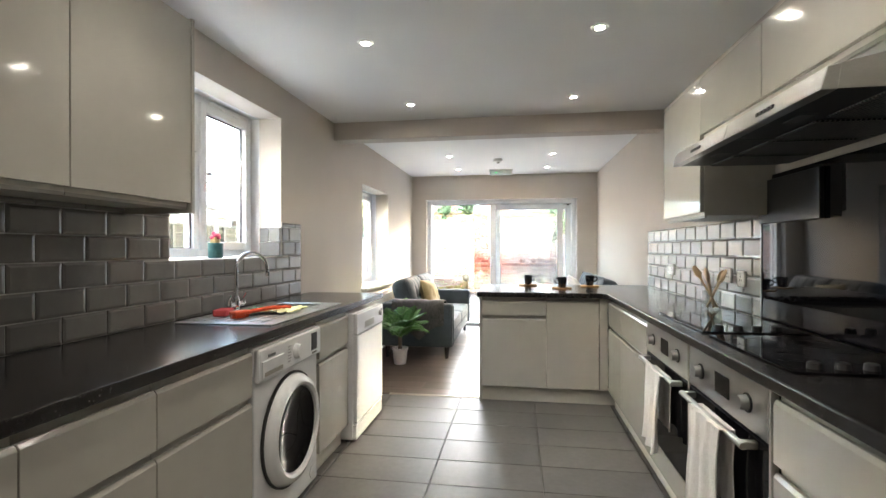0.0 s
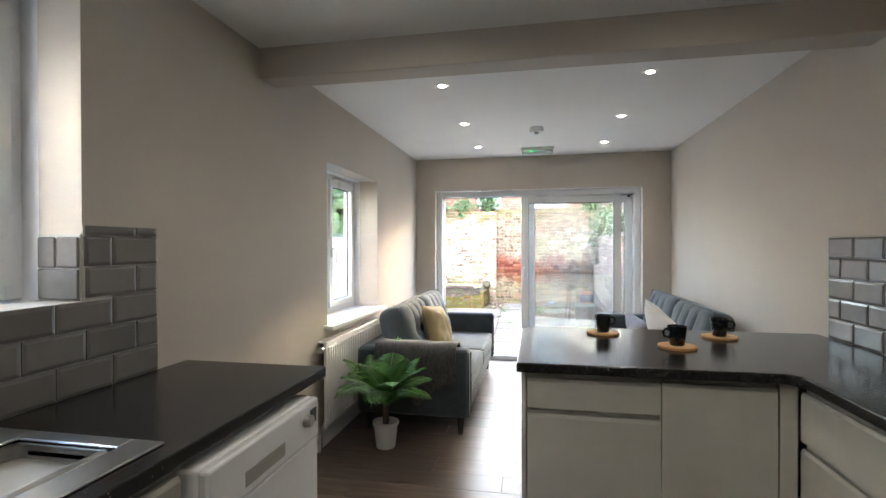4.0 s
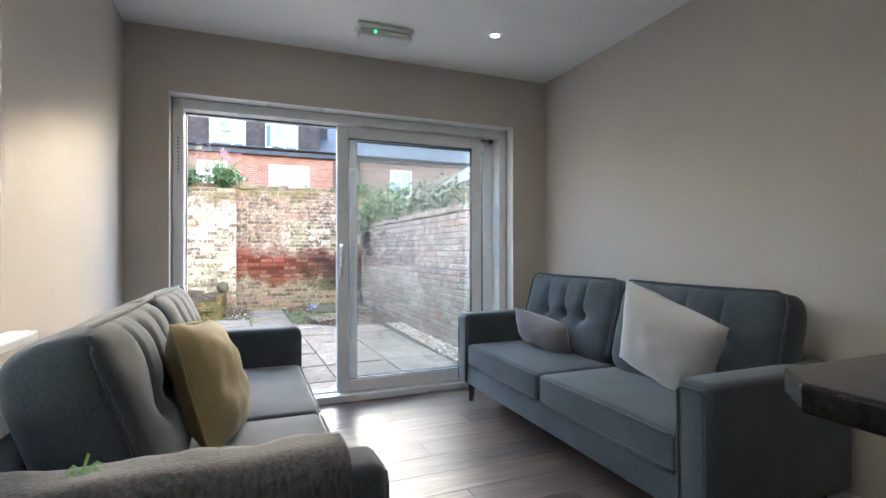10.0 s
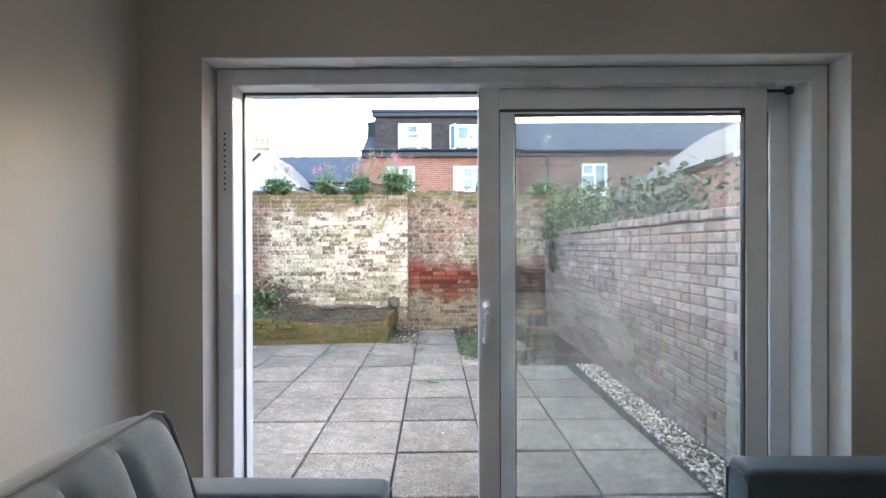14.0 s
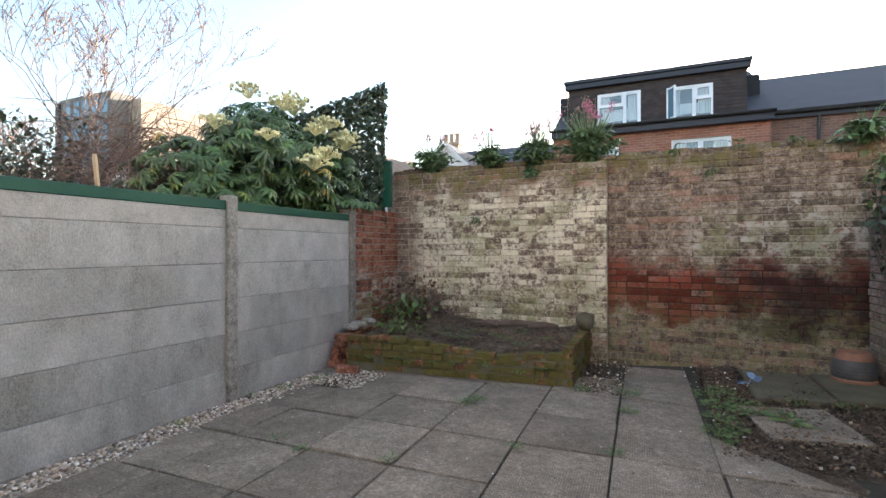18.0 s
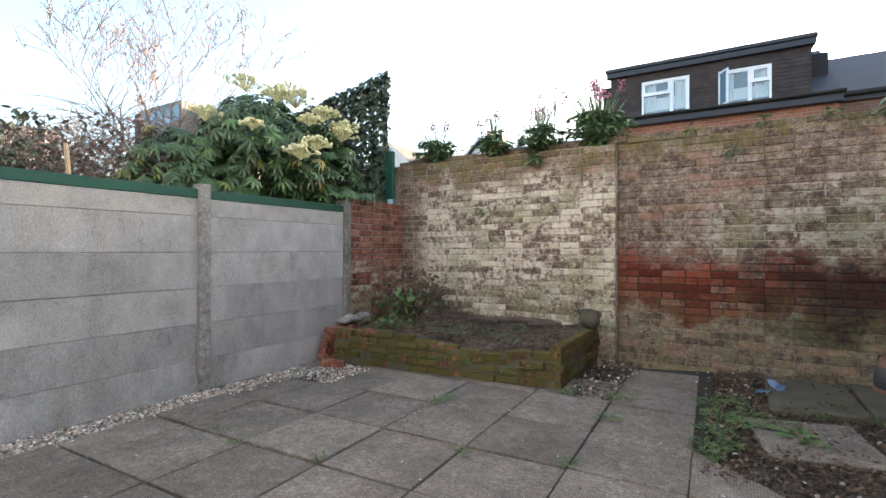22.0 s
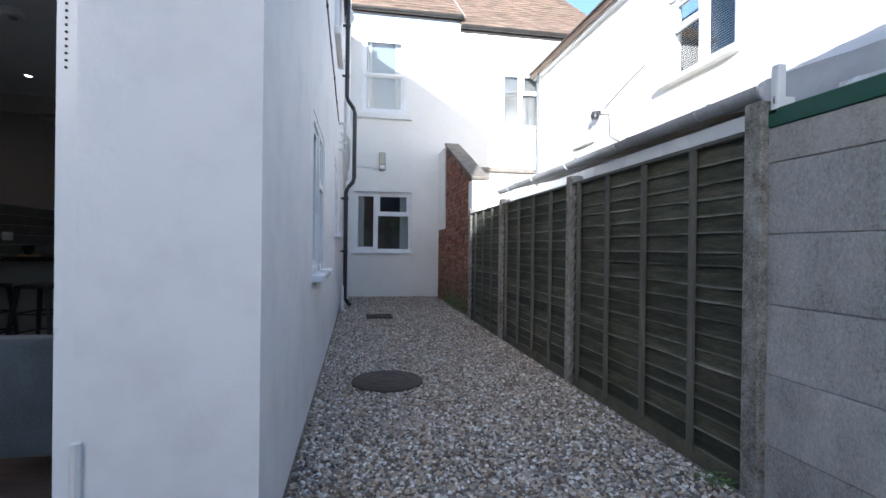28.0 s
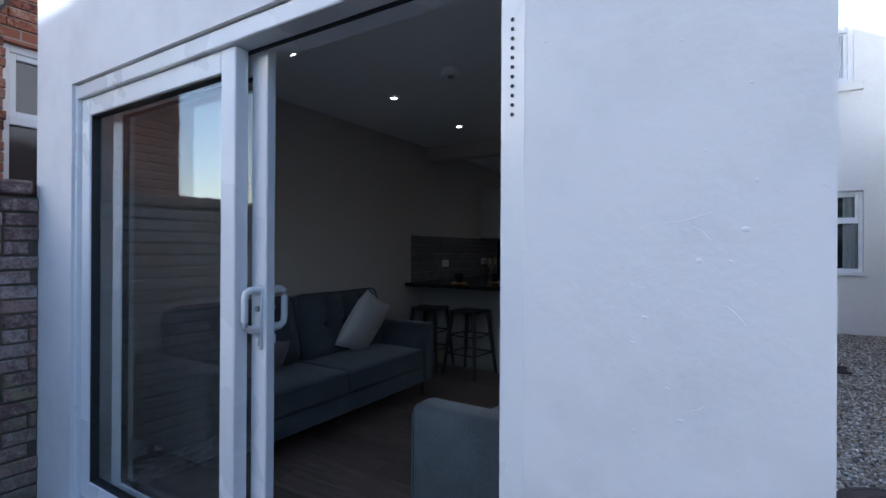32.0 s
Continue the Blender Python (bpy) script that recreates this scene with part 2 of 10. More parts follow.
def glass(name, tint=(0.97, 0.985, 0.98), mist=0.0):
    """Clear sheet glass; mist: condensation in drips and veils."""
    m, nodes, links, b = node_mat(name)
    b.inputs["Base Color"].default_value = (*tint, 1)
    b.inputs["Transmission Weight"].default_value = 1.0
    b.inputs["Roughness"].default_value = 0.0
    b.inputs["IOR"].default_value = 1.45
    out = nodes["Material Output"]
    tr = nodes.new("ShaderNodeBsdfTransparent")
    tr.inputs[0].default_value = (*tint, 1)
    gl = nodes.new("ShaderNodeBsdfGlossy")
    gl.inputs["Roughness"].default_value = 0.01
    lw = nodes.new("ShaderNodeLayerWeight")
    grazing = math_node(nodes, links, "POWER", lw.outputs["Facing"], 4.0)
    mx = nodes.new("ShaderNodeMixShader")
    links.new(math_node(nodes, links, "ADD", math_node(nodes, links, "MULTIPLY", grazing, 0.6), 0.08), mx.inputs[0])
    links.new(tr.outputs[0], mx.inputs[1])
    links.new(gl.outputs[0], mx.inputs[2])
    last = mx.outputs[0]
    if mist:
        vec, g = place(nodes, links, (9.0, 9.0, 0.9))
        drips = noise_node(nodes, links, vec, 3.2, 5, 0.65, 0.4)
        vec2, g2 = place(nodes, links, (1, 1, 1))
        veil = noise_node(nodes, links, vec2, 1.6, 3)
        sep = nodes.new("ShaderNodeSeparateXYZ")
        links.new(g.outputs["Position"], sep.inputs[0])
        low = math_node(nodes, links, "MULTIPLY", math_node(nodes, links, "SUBTRACT", 2.0, sep.outputs[2]), 0.28, True)
        f = math_node(nodes, links, "MULTIPLY", math_node(nodes, links, "MULTIPLY", drips, veil), mist * 3.6)
        f = math_node(nodes, links, "MULTIPLY", math_node(nodes, links, "SUBTRACT", f, mist * 0.28), math_node(nodes, links, "ADD", low, 0.45), True)
        df = nodes.new("ShaderNodeBsdfTranslucent")
        df.inputs[0].default_value = (0.85, 0.88, 0.9, 1)
        m2 = nodes.new("ShaderNodeMixShader")
        links.new(f, m2.inputs[0])
        links.new(last, m2.inputs[1])
        links.new(df.outputs[0], m2.inputs[2])
        last = m2.outputs[0]
    links.new(last, out.inputs[0])
    return m


def glow(name, c, power):
    m, nodes, links, b = node_mat(name)
    b.inputs["Base Color"].default_value = (*c, 1)
    b.inputs["Emission Color"].default_value = (*c, 1)
    b.inputs["Emission Strength"].default_value = power
    return m


def worktop_mat():
    m, nodes, links, b = node_mat("dark_flecked_laminate")
    vec, g = place(nodes, links)
    v = nodes.new("ShaderNodeTexVoronoi")
    v.inputs["Scale"].default_value = 62
    links.new(vec, v.inputs["Vector"])
    n = noise_node(nodes, links, vec, 9, 3)
    fleck = math_node(nodes, links, "MULTIPLY", math_node(nodes, links, "LESS_THAN", v.outputs["Distance"], 0.15), math_node(nodes, links, "GREATER_THAN", n, 0.55))
    base = ramp_node(nodes, links, noise_node(nodes, links, vec, 60, 4), [(0.3, (0.008, 0.0075, 0.0075)), (0.7, (0.022, 0.020, 0.0195))])
    col = mix_node(nodes, links, fleck, base, (0.12, 0.115, 0.11))
    links.new(col, b.inputs["Base Color"])
    b.inputs["Roughness"].default_value = 0.20
    bump_to(nodes, links, b, noise_node(nodes, links, vec, 260, 2), 0.10, 0.001)
    return m


def plank_mat():
    m, nodes, links, b = node_mat("grey_brown_laminate_plank")
    vec, g = place(nodes, links, (1.2, 14, 1), True)
    grain = noise_node(nodes, links, vec, 2.2, 8, 0.68, 0.7)
    col = ramp_node(nodes, links, grain, [(0.28, (0.055, 0.038, 0.030)), (0.5, (0.125, 0.092, 0.076)), (0.72, (0.20, 0.155, 0.13))])
    r = nodes.new("ShaderNodeObjectInfo").outputs["Random"]
    h = nodes.new("ShaderNodeHueSaturation")
    links.new(math_node(nodes, links, "ADD", math_node(nodes, links, "MULTIPLY", r, 0.5), 0.72), h.inputs["Value"])
    links.new(col, h.inputs["Color"])
    links.new(h.outputs[0], b.inputs["Base Color"])
    links.new(math_node(nodes, links, "ADD", math_node(nodes, links, "MULTIPLY", grain, 0.22), 0.25), b.inputs["Roughness"])
    bump_to(nodes, links, b, grain, 0.12, 0.002)
    return m


def fabric(name, c1, c2, weave=420, bump=0.35, stripe=None):
    m, nodes, links, b = node_mat(name)
    tc = nodes.new("ShaderNodeTexCoord")
    obj = tc.outputs["Object"]
    broad = noise_node(nodes, links, obj, 5, 3)
    mp = nodes.new("ShaderNodeMapping")
    mp.inputs["Scale"].default_value = (1, 1, 0.25)
    links.new(obj, mp.inputs[0])
    fine = noise_node(nodes, links, mp.outputs[0], weave, 3, 0.7)
    f = math_node(nodes, links, "ADD", math_node(nodes, links, "MULTIPLY", broad, 0.35), math_node(nodes, links, "MULTIPLY", fine, 0.65))
    col = ramp_node(nodes, links, f, [(0.36, c1), (0.64, c2)])
    if stripe:
        w = nodes.new("ShaderNodeTexWave")
        w.bands_direction = "Y"
        w.inputs["Scale"].default_value, w.inputs["Distortion"].default_value = stripe[0], 0.25
        links.new(obj, w.inputs["Vector"])
        col = mix_node(nodes, links, math_node(nodes, links, "GREATER_THAN", w.outputs["Fac"], 0.6), col, stripe[1])
    links.new(col, b.inputs["Base Color"])
    b.inputs["Roughness"].default_value = 0.9
    b.inputs["Sheen Weight"].default_value = 0.25
    bump_to(nodes, links, b, fine, bump, 0.002)
    return m


def brick_mat(name, source, stops, white=None, soot=None, moss_top=None, red=None, moss=0.0, value=0.35):
    """Brick faces: a colour for each brick, limewash in worn patches, a red band, soot and moss, by place on the wall."""
    m, nodes, links, b = node_mat(name)
    vec, g = place(nodes, links)
    sep = nodes.new("ShaderNodeSeparateXYZ")
    links.new(g.outputs["Position"], sep.inputs[0])
    x, y, z = sep.outputs
    rnd = nodes.new("ShaderNodeObjectInfo").outputs["Random"] if source == "object" else g.outputs["Random Per Island"]
    grit = noise_node(nodes, links, vec, 70, 4, 0.7)
    blot = noise_node(nodes, links, vec, 24, 4, 0.65)
    fine = math_node(nodes, links, "ADD", math_node(nodes, links, "MULTIPLY", math_node(nodes, links, "SUBTRACT", math_node(nodes, links, "ADD", grit, blot), 1.0), 0.95), 0.5)
    broad = noise_node(nodes, links, vec, 2.3, 4, 0.6)
    patch = noise_node(nodes, links, vec, 7.5, 5, 0.7, 0.4)
    k = math_node(nodes, links, "ADD", math_node(nodes, links, "MULTIPLY", fine, 0.5), math_node(nodes, links, "MULTIPLY", patch, 0.5))
    k = math_node(nodes, links, "ADD", math_node(nodes, links, "MULTIPLY", math_node(nodes, links, "SUBTRACT", k, 0.5), 2.9), math_node(nodes, links, "ADD", math_node(nodes, links, "MULTIPLY", rnd, 0.4), 0.3), True)
    col = ramp_node(nodes, links, k, stops)
    def smooth(v, lo, hi):
        n = nodes.new("ShaderNodeMapRange")
        n.interpolation_type = "SMOOTHSTEP"
        links.new(v, n.inputs[0])
        n.inputs[1].default_value, n.inputs[2].default_value = lo, hi
        return n.outputs[0]
    def mul(*v):
        out = v[0]
        for q in v[1:]:
            out = math_node(nodes, links, "MULTIPLY", out, q)
        return out
    def inv(v):
        return math_node(nodes, links, "SUBTRACT", 1.0, v)
    uneven = math_node(nodes, links, "MULTIPLY", math_node(nodes, links, "SUBTRACT", broad, 0.5), 0.9)
    zz = math_node(nodes, links, "ADD", z, uneven)
    col = mix_node(nodes, links, mul(smooth(rnd, 0.86, 0.90), 0.45), col, (0.25, 0.10, 0.065))
    if red:
        x0, z0, z1, c = red
        band = mul(smooth(x, x0, x0 + 0.03), smooth(zz, z0, z0 + 0.12), inv(smooth(zz, z1 - 0.1, z1 + 0.25)), smooth(math_node(nodes, links, "ADD", patch, math_node(nodes, links, "MULTIPLY", rnd, 0.35)), 0.46, 0.74))
        col = mix_node(nodes, links, band, col, mix_node(nodes, links, smooth(math_node(nodes, links, "ADD", math_node(nodes, links, "MULTIPLY", rnd, 0.6), math_node(nodes, links, "MULTIPLY", fine, 0.4)), 0.25, 0.75), c, tuple(q * 0.3 for q in c)))
    if white:
        x0, x1, z0, z1, c, amount = white
        area = mul(smooth(x, x0, x0 + 0.3), inv(smooth(x, x1, x1 + 0.05)), smooth(zz, z0, z0 + 0.3), inv(smooth(zz, z1 - 0.3, z1)))
        chip = noise_node(nodes, links, vec, 17, 5, 0.72)
        mixk = None
        for v, wt in ((patch, 0.34), (chip, 0.40), (fine, 0.14), (rnd, 0.12)):
            term = math_node(nodes, links, "MULTIPLY", v, wt)
            mixk = term if mixk is None else math_node(nodes, links, "ADD", mixk, term)
        wash = mul(area, smooth(mixk, 0.56 - amount, 0.64 - amount))
        tint = smooth(math_node(nodes, links, "ADD", math_node(nodes, links, "MULTIPLY", blot, 0.7), math_node(nodes, links, "MULTIPLY", rnd, 0.3)), 0.3, 0.65)
        col = mix_node(nodes, links, math_node(nodes, links, "MULTIPLY", wash, 0.9), col, mix_node(nodes, links, tint, tuple(q * k_ for q, k_ in zip(c, (0.66, 0.62, 0.57))), c))
        col = mix_node(nodes, links, mul(area, smooth(broad, 0.42, 0.62), smooth(patch, 0.38, 0.58), 0.6), col, (0.22, 0.225, 0.105))
    if soot:
        x0, x1, z0, z1 = soot
        area = mul(smooth(math_node(nodes, links, "ADD", x, uneven), x0, x0 + 0.5), inv(smooth(x, x1, x1 + 0.4)), smooth(zz, z0, z0 + 0.2), inv(smooth(zz, z1, z1 + 0.3)))
        col = mix_node(nodes, links, mul(area, smooth(broad, 0.22, 0.52), math_node(nodes, links, "ADD", math_node(nodes, links, "MULTIPLY", patch, 0.5), 0.55, True)), col, (0.020, 0.016, 0.016))
    if moss_top:
        z0, c = moss_top
        col = mix_node(nodes, links, mul(smooth(zz, z0, z0 + 0.25), smooth(patch, 0.4, 0.6), 0.8), col, c)
        col = mix_node(nodes, links, mul(inv(smooth(zz, 0.25, 0.95)), smooth(patch, 0.42, 0.62), 0.6), col, (0.13, 0.14, 0.06))
    if moss:
        col = mix_node(nodes, links, mul(smooth(patch, 0.62 - moss, 0.72 - moss), 0.9), col, mix_node(nodes, links, fine, (0.045, 0.055, 0.012), (0.11, 0.11, 0.03)))
    links.new(col, b.inputs["Base Color"])
    b.inputs["Roughness"].default_value = 0.92
    b.inputs["Specular IOR Level"].default_value = 0.25
    bump_to(nodes, links, b, math_node(nodes, links, "ADD", fine, patch), 0.7, 0.006)
    return m


def rough_stone(name, stops, rand=0.12, bump=0.8, scales=(1.3, 9, 60, 210), rough=0.92, stretch=(1, 1, 1), dist=0.006, weights=(0.8, 0.9, 1.0, 0.9)):
    """Weathered stone or concrete: blotches, stains, grit and pale specks, one shade for each object."""
    m, nodes, links, b = node_mat(name)
    vec, g = place(nodes, links, stretch, True)
    layers = [noise_node(nodes, links, vec, s, 4, 0.65) for s in scales]
    f = None
    for n, w in zip(layers, weights):
        t = math_node(nodes, links, "MULTIPLY", math_node(nodes, links, "SUBTRACT", n, 0.5), w)
        f = t if f is None else math_node(nodes, links, "ADD", f, t)
    col = ramp_node(nodes, links, math_node(nodes, links, "ADD", f, 0.5, True), stops)
    h = nodes.new("ShaderNodeHueSaturation")
    r = nodes.new("ShaderNodeObjectInfo").outputs["Random"]
    links.new(math_node(nodes, links, "ADD", math_node(nodes, links, "MULTIPLY", r, 2 * rand), 1 - rand), h.inputs["Value"])
    links.new(col, h.inputs["Color"])
    links.new(h.outputs[0], b.inputs["Base Color"])
    b.inputs["Roughness"].default_value = rough
    b.inputs["Specular IOR Level"].default_value = 0.3
    bump_to(nodes, links, b, math_node(nodes, links, "ADD", layers[2], layers[3]), bump, dist)
    return m


def ribbed_slab(name, stops, *args, **kw):
    """Weathered paving concrete cast with fine ribs, each slab turned its own way, ribs worn off in patches."""
    m = rough_stone(name, stops, *args, **kw)
    nodes, links, b = m.node_tree.nodes, m.node_tree.links, m.node_tree.nodes["Principled BSDF"]
    tc = nodes.new("ShaderNodeTexCoord")
    w1, w2 = nodes.new("ShaderNodeTexWave"), nodes.new("ShaderNodeTexWave")
    for w, d, sc in ((w1, "X", 22.0), (w2, "Y", 15.0)):
        w.bands_direction = d
        w.inputs["Scale"].default_value, w.inputs["Distortion"].default_value, w.inputs["Detail Scale"].default_value = sc, 0.6, 3.0
        links.new(tc.outputs["Object"], w.inputs["Vector"])
    ribs = math_node(nodes, links, "MULTIPLY", w1.outputs["Fac"], math_node(nodes, links, "ADD", math_node(nodes, links, "MULTIPLY", w2.outputs["Fac"], 0.5), 0.5))
    vec, g = place(nodes, links, (1, 1, 1), True)
    worn = ramp_node(nodes, links, noise_node(nodes, links, vec, 2.4, 3), [(0.38, (0.1, 0.1, 0.1)), (0.6, (1, 1, 1))])
    groove = math_node(nodes, links, "MULTIPLY", math_node(nodes, links, "SUBTRACT", 1.0, ribs), worn)
    old = b.inputs["Base Color"].links[0].from_socket
    col = mix_node(nodes, links, math_node(nodes, links, "MULTIPLY", groove, 0.42), old, (0.05, 0.044, 0.036))
    pale = ramp_node(nodes, links, noise_node(nodes, links, vec, 26, 3, 0.6), [(0.66, (0, 0, 0)), (0.72, (1, 1, 1))])
    col = mix_node(nodes, links, math_node(nodes, links, "MULTIPLY", pale, 0.5), col, (0.42, 0.40, 0.36))
    links.new(col, b.inputs["Base Color"])
    return m


def pebble_mat():
    """Flint gravel: a colour for each stone."""
    m, nodes, links, b = node_mat("mixed_flint_gravel")
    vec, g = place(nodes, links)
    k = math_node(nodes, links, "ADD", g.outputs["Random Per Island"], math_node(nodes, links, "MULTIPLY", math_node(nodes, links, "SUBTRACT", noise_node(nodes, links, vec, 120, 3), 0.5), 0.3), True)
    col = ramp_node(nodes, links, k, [(0.0, (0.117, 0.094, 0.078)), (0.2, (0.299, 0.221, 0.156)), (0.4, (0.390, 0.370, 0.351)), (0.6, (0.520, 0.390, 0.260)), (0.82, (0.598, 0.546, 0.481)), (1.0, (0.900, 0.884, 0.832))])
    links.new(col, b.inputs["Base Color"])
    b.inputs["Roughness"].default_value = 0.65
    bump_to(nodes, links, b, noise_node(nodes, links, vec, 160, 3), 0.3, 0.002)
    return m


paint_beige = surf("warm_beige_wall_paint", (0.50, 0.45, 0.395), (0.55, 0.50, 0.44), 0.62, (1.2, 90), 0.06, 0.002, rough_var=0.05)
paint_white = surf("white_ceiling_paint", (0.80, 0.795, 0.78), (0.85, 0.845, 0.83), 0.7, (1.0, 80), 0.05, 0.002, rough_var=0.05)
gloss_paint = surf("white_gloss_paint", (0.76, 0.755, 0.74), (0.82, 0.815, 0.8), 0.3, (2, 60), 0.05, 0.001)
upvc = surf("white_plastic_frame", (0.78, 0.79, 0.8), (0.83, 0.84, 0.85), 0.28, (2, 50), 0.03, 0.001)
dark_gasket = surf("black_rubber_seal", (0.012, 0.012, 0.013), (0.03, 0.03, 0.03), 0.6, (5, 80), 0.05)
cream_gloss = surf("cream_high_gloss_front", (0.42, 0.405, 0.36), (0.45, 0.435, 0.39), 0.09, (1.5, 12), 0.015, 0.002, rough_var=0.02, coat=0.4)
cream_carcass = surf("cream_carcass_board", (0.55, 0.53, 0.47), (0.6, 0.58, 0.52), 0.4, (2, 40), 0.04)
# Cream darkened to carry groove shade in its colour; also plain grey trim.
shade_trim_grey = surf("shaded_rail_and_grey_trim", (0.30, 0.29, 0.26), (0.36, 0.35, 0.31), 0.35, (2, 40), 0.03)
appliance_white = surf("white_enamel", (0.74, 0.75, 0.76), (0.79, 0.8, 0.81), 0.2, (2, 30), 0.02, rough_var=0.04)
steel = surf("brushed_stainless_steel", (0.42, 0.42, 0.41), (0.54, 0.54, 0.53), 0.33, (3, 160), 0.08, 0.001, metal=1.0, stretch=(1, 0.15, 6))
chrome = surf("polished_chrome", (0.78, 0.78, 0.8), (0.86, 0.86, 0.87), 0.06, (4, 30), 0.0, metal=1.0, rough_var=0.02)
black_glass = surf("black_glass", (0.003, 0.003, 0.004), (0.006, 0.006, 0.007), 0.03, (3, 30), 0.0, rough_var=0.01, spec=0.2)
black_plastic = surf("black_plastic", (0.014, 0.014, 0.015), (0.028, 0.028, 0.029), 0.4, (5, 90), 0.08)
def perforated_mat():
    """Stamped steel grease filter: rows of dark holes."""
    m, nodes, links, b = node_mat("perforated_grey_filter")
    vec, g = place(nodes, links)
    v = nodes.new("ShaderNodeTexVoronoi")
    v.inputs["Scale"].default_value, v.inputs["Randomness"].default_value = 72.0, 0.0
    links.new(vec, v.inputs["Vector"])
    hole = math_node(nodes, links, "LESS_THAN", v.outputs["Distance"], 0.36)
    base = ramp_node(nodes, links, noise_node(nodes, links, vec, 40, 3), [(0.3, (0.16, 0.155, 0.15)), (0.7, (0.25, 0.245, 0.235))])
    links.new(mix_node(nodes, links, hole, base, (0.01, 0.01, 0.01)), b.inputs["Base Color"])
    b.inputs["Metallic"].default_value, b.inputs["Roughness"].default_value = 0.7, 0.45
    return m


filter_mesh = perforated_mat()
metro = surf("grey_glazed_tile", (0.155, 0.148, 0.14), (0.19, 0.182, 0.172), 0.16, (3, 26), 0.03, 0.002, rough_var=0.04, rand=0.08)
grout = surf("pale_grey_grout", (0.42, 0.41, 0.39), (0.5, 0.49, 0.47), 0.85, (8, 120), 0.2)
floor_tile = surf("dark_grey_floor_tile", (0.105, 0.10, 0.092), (0.16, 0.152, 0.142), 0.42, (4, 30), 0.12, 0.002, rand=0.06)
floor_grout = surf("dark_grey_grout", (0.20, 0.19, 0.175), (0.26, 0.25, 0.23), 0.85, (8, 120), 0.2)
worktop = worktop_mat()
plank = plank_mat()
sofa_cloth = fabric("slate_blue_upholstery", (0.022, 0.030, 0.036), (0.068, 0.088, 0.103))
mustard_cloth = fabric("mustard_cotton", (0.29, 0.22, 0.095), (0.41, 0.325, 0.16), 300, 0.2)
mauve_cloth = fabric("mauve_grey_satin", (0.15, 0.125, 0.135), (0.21, 0.18, 0.19), 300, 0.15)
striped_cloth = fabric("pale_striped_linen", (0.55, 0.52, 0.49), (0.66, 0.63, 0.60), 300, 0.3, (40, (0.45, 0.43, 0.415)))
throw_cloth = fabric("charcoal_wool", (0.030, 0.028, 0.027), (0.105, 0.10, 0.096), 110, 1.0)
piping = surf("dark_piping", (0.02, 0.024, 0.03), (0.04, 0.045, 0.05), 0.8, (9, 200), 0.2)
towel_cloth = fabric("white_cotton_towel", (0.66, 0.64, 0.61), (0.78, 0.76, 0.73), 260, 0.6)
dark_wood = surf("dark_stained_wood", (0.012, 0.009, 0.008), (0.03, 0.023, 0.02), 0.4, (6, 60), 0.1)
pale_wood = surf("beech_wood", (0.46, 0.31, 0.17), (0.6, 0.43, 0.26), 0.55, (8, 60), 0.15, stretch=(1, 1, 0.2))
coaster_wood = surf("honey_bamboo_board", (0.42, 0.23, 0.085), (0.55, 0.32, 0.14), 0.5, (6, 50), 0.1, stretch=(6, 0.6, 1))
mug_glaze = surf("matt_black_stoneware", (0.008, 0.012, 0.016), (0.016, 0.022, 0.028), 0.25, (9, 60), 0.05)
clear_glass = glass("clear_window_glass")
mist_glass = glass("misted_window_glass", (0.965, 0.98, 0.975), 0.06)
lamp_face = glow("lit_lamp_face", (1.0, 0.90, 0.76), 7.0)
green_led = glow("green_indicator", (0.05, 1.0, 0.25), 0.35)
exit_diffuser = surf("clear_ribbed_diffuser", (0.62, 0.62, 0.61), (0.70, 0.70, 0.69), 0.3, (3, 120), 0.2)
pot_white = surf("white_ceramic", (0.72, 0.71, 0.7), (0.78, 0.77, 0.76), 0.3, (4, 40), 0.1)
frond_green = surf("glossy_fern_green", (0.044, 0.132, 0.022), (0.125, 0.288, 0.055), 0.38, (14, 90), 0.15, rand=0.2)
teal_pot = surf("teal_patterned_ceramic", (0.012, 0.075, 0.085), (0.05, 0.16, 0.16), 0.35, (26, 120), 0.15)
cactus_pink = surf("pink_cactus_flower", (0.45, 0.04, 0.10), (0.65, 0.09, 0.17), 0.6, (40, 160), 0.3)
cactus_tan = surf("tan_cactus_body", (0.36, 0.24, 0.1), (0.5, 0.36, 0.18), 0.7, (40, 160), 0.4)
orange_plastic = surf("orange_red_plastic", (0.62, 0.06, 0.015), (0.75, 0.10, 0.03), 0.35, (6, 60), 0.05)
red_sponge = surf("red_sponge", (0.48, 0.05, 0.06), (0.6, 0.10, 0.10), 0.9, (20, 140), 0.6)
yellow_cloth = fabric("yellow_dishcloth", (0.62, 0.55, 0.24), (0.75, 0.68, 0.38), 240, 0.5)
green_cloth = fabric("green_dishcloth", (0.06, 0.24, 0.15), (0.12, 0.36, 0.23), 240, 0.5)
lime_render = surf("white_painted_render", (0.726, 0.721, 0.726), (0.825, 0.820, 0.825), 0.75, (2.0, 6), 0.42, 0.016, third=(0.847, 0.842, 0.842))
neighbour_white = surf("white_masonry_paint", (0.770, 0.749, 0.717), (0.856, 0.840, 0.808), 0.75, (1.2, 26), 0.2, 0.006)
concrete_panel = rough_stone("weathered_concrete_panel", [(0.1, (0.19, 0.184, 0.165)), (0.4, (0.355, 0.346, 0.322)), (0.6, (0.425, 0.415, 0.392)), (0.9, (0.59, 0.58, 0.555))], 0.12, 0.8, (1.4, 5, 85, 200), stretch=(1, 1, 0.6), weights=(0.85, 0.85, 0.9, 0.95))
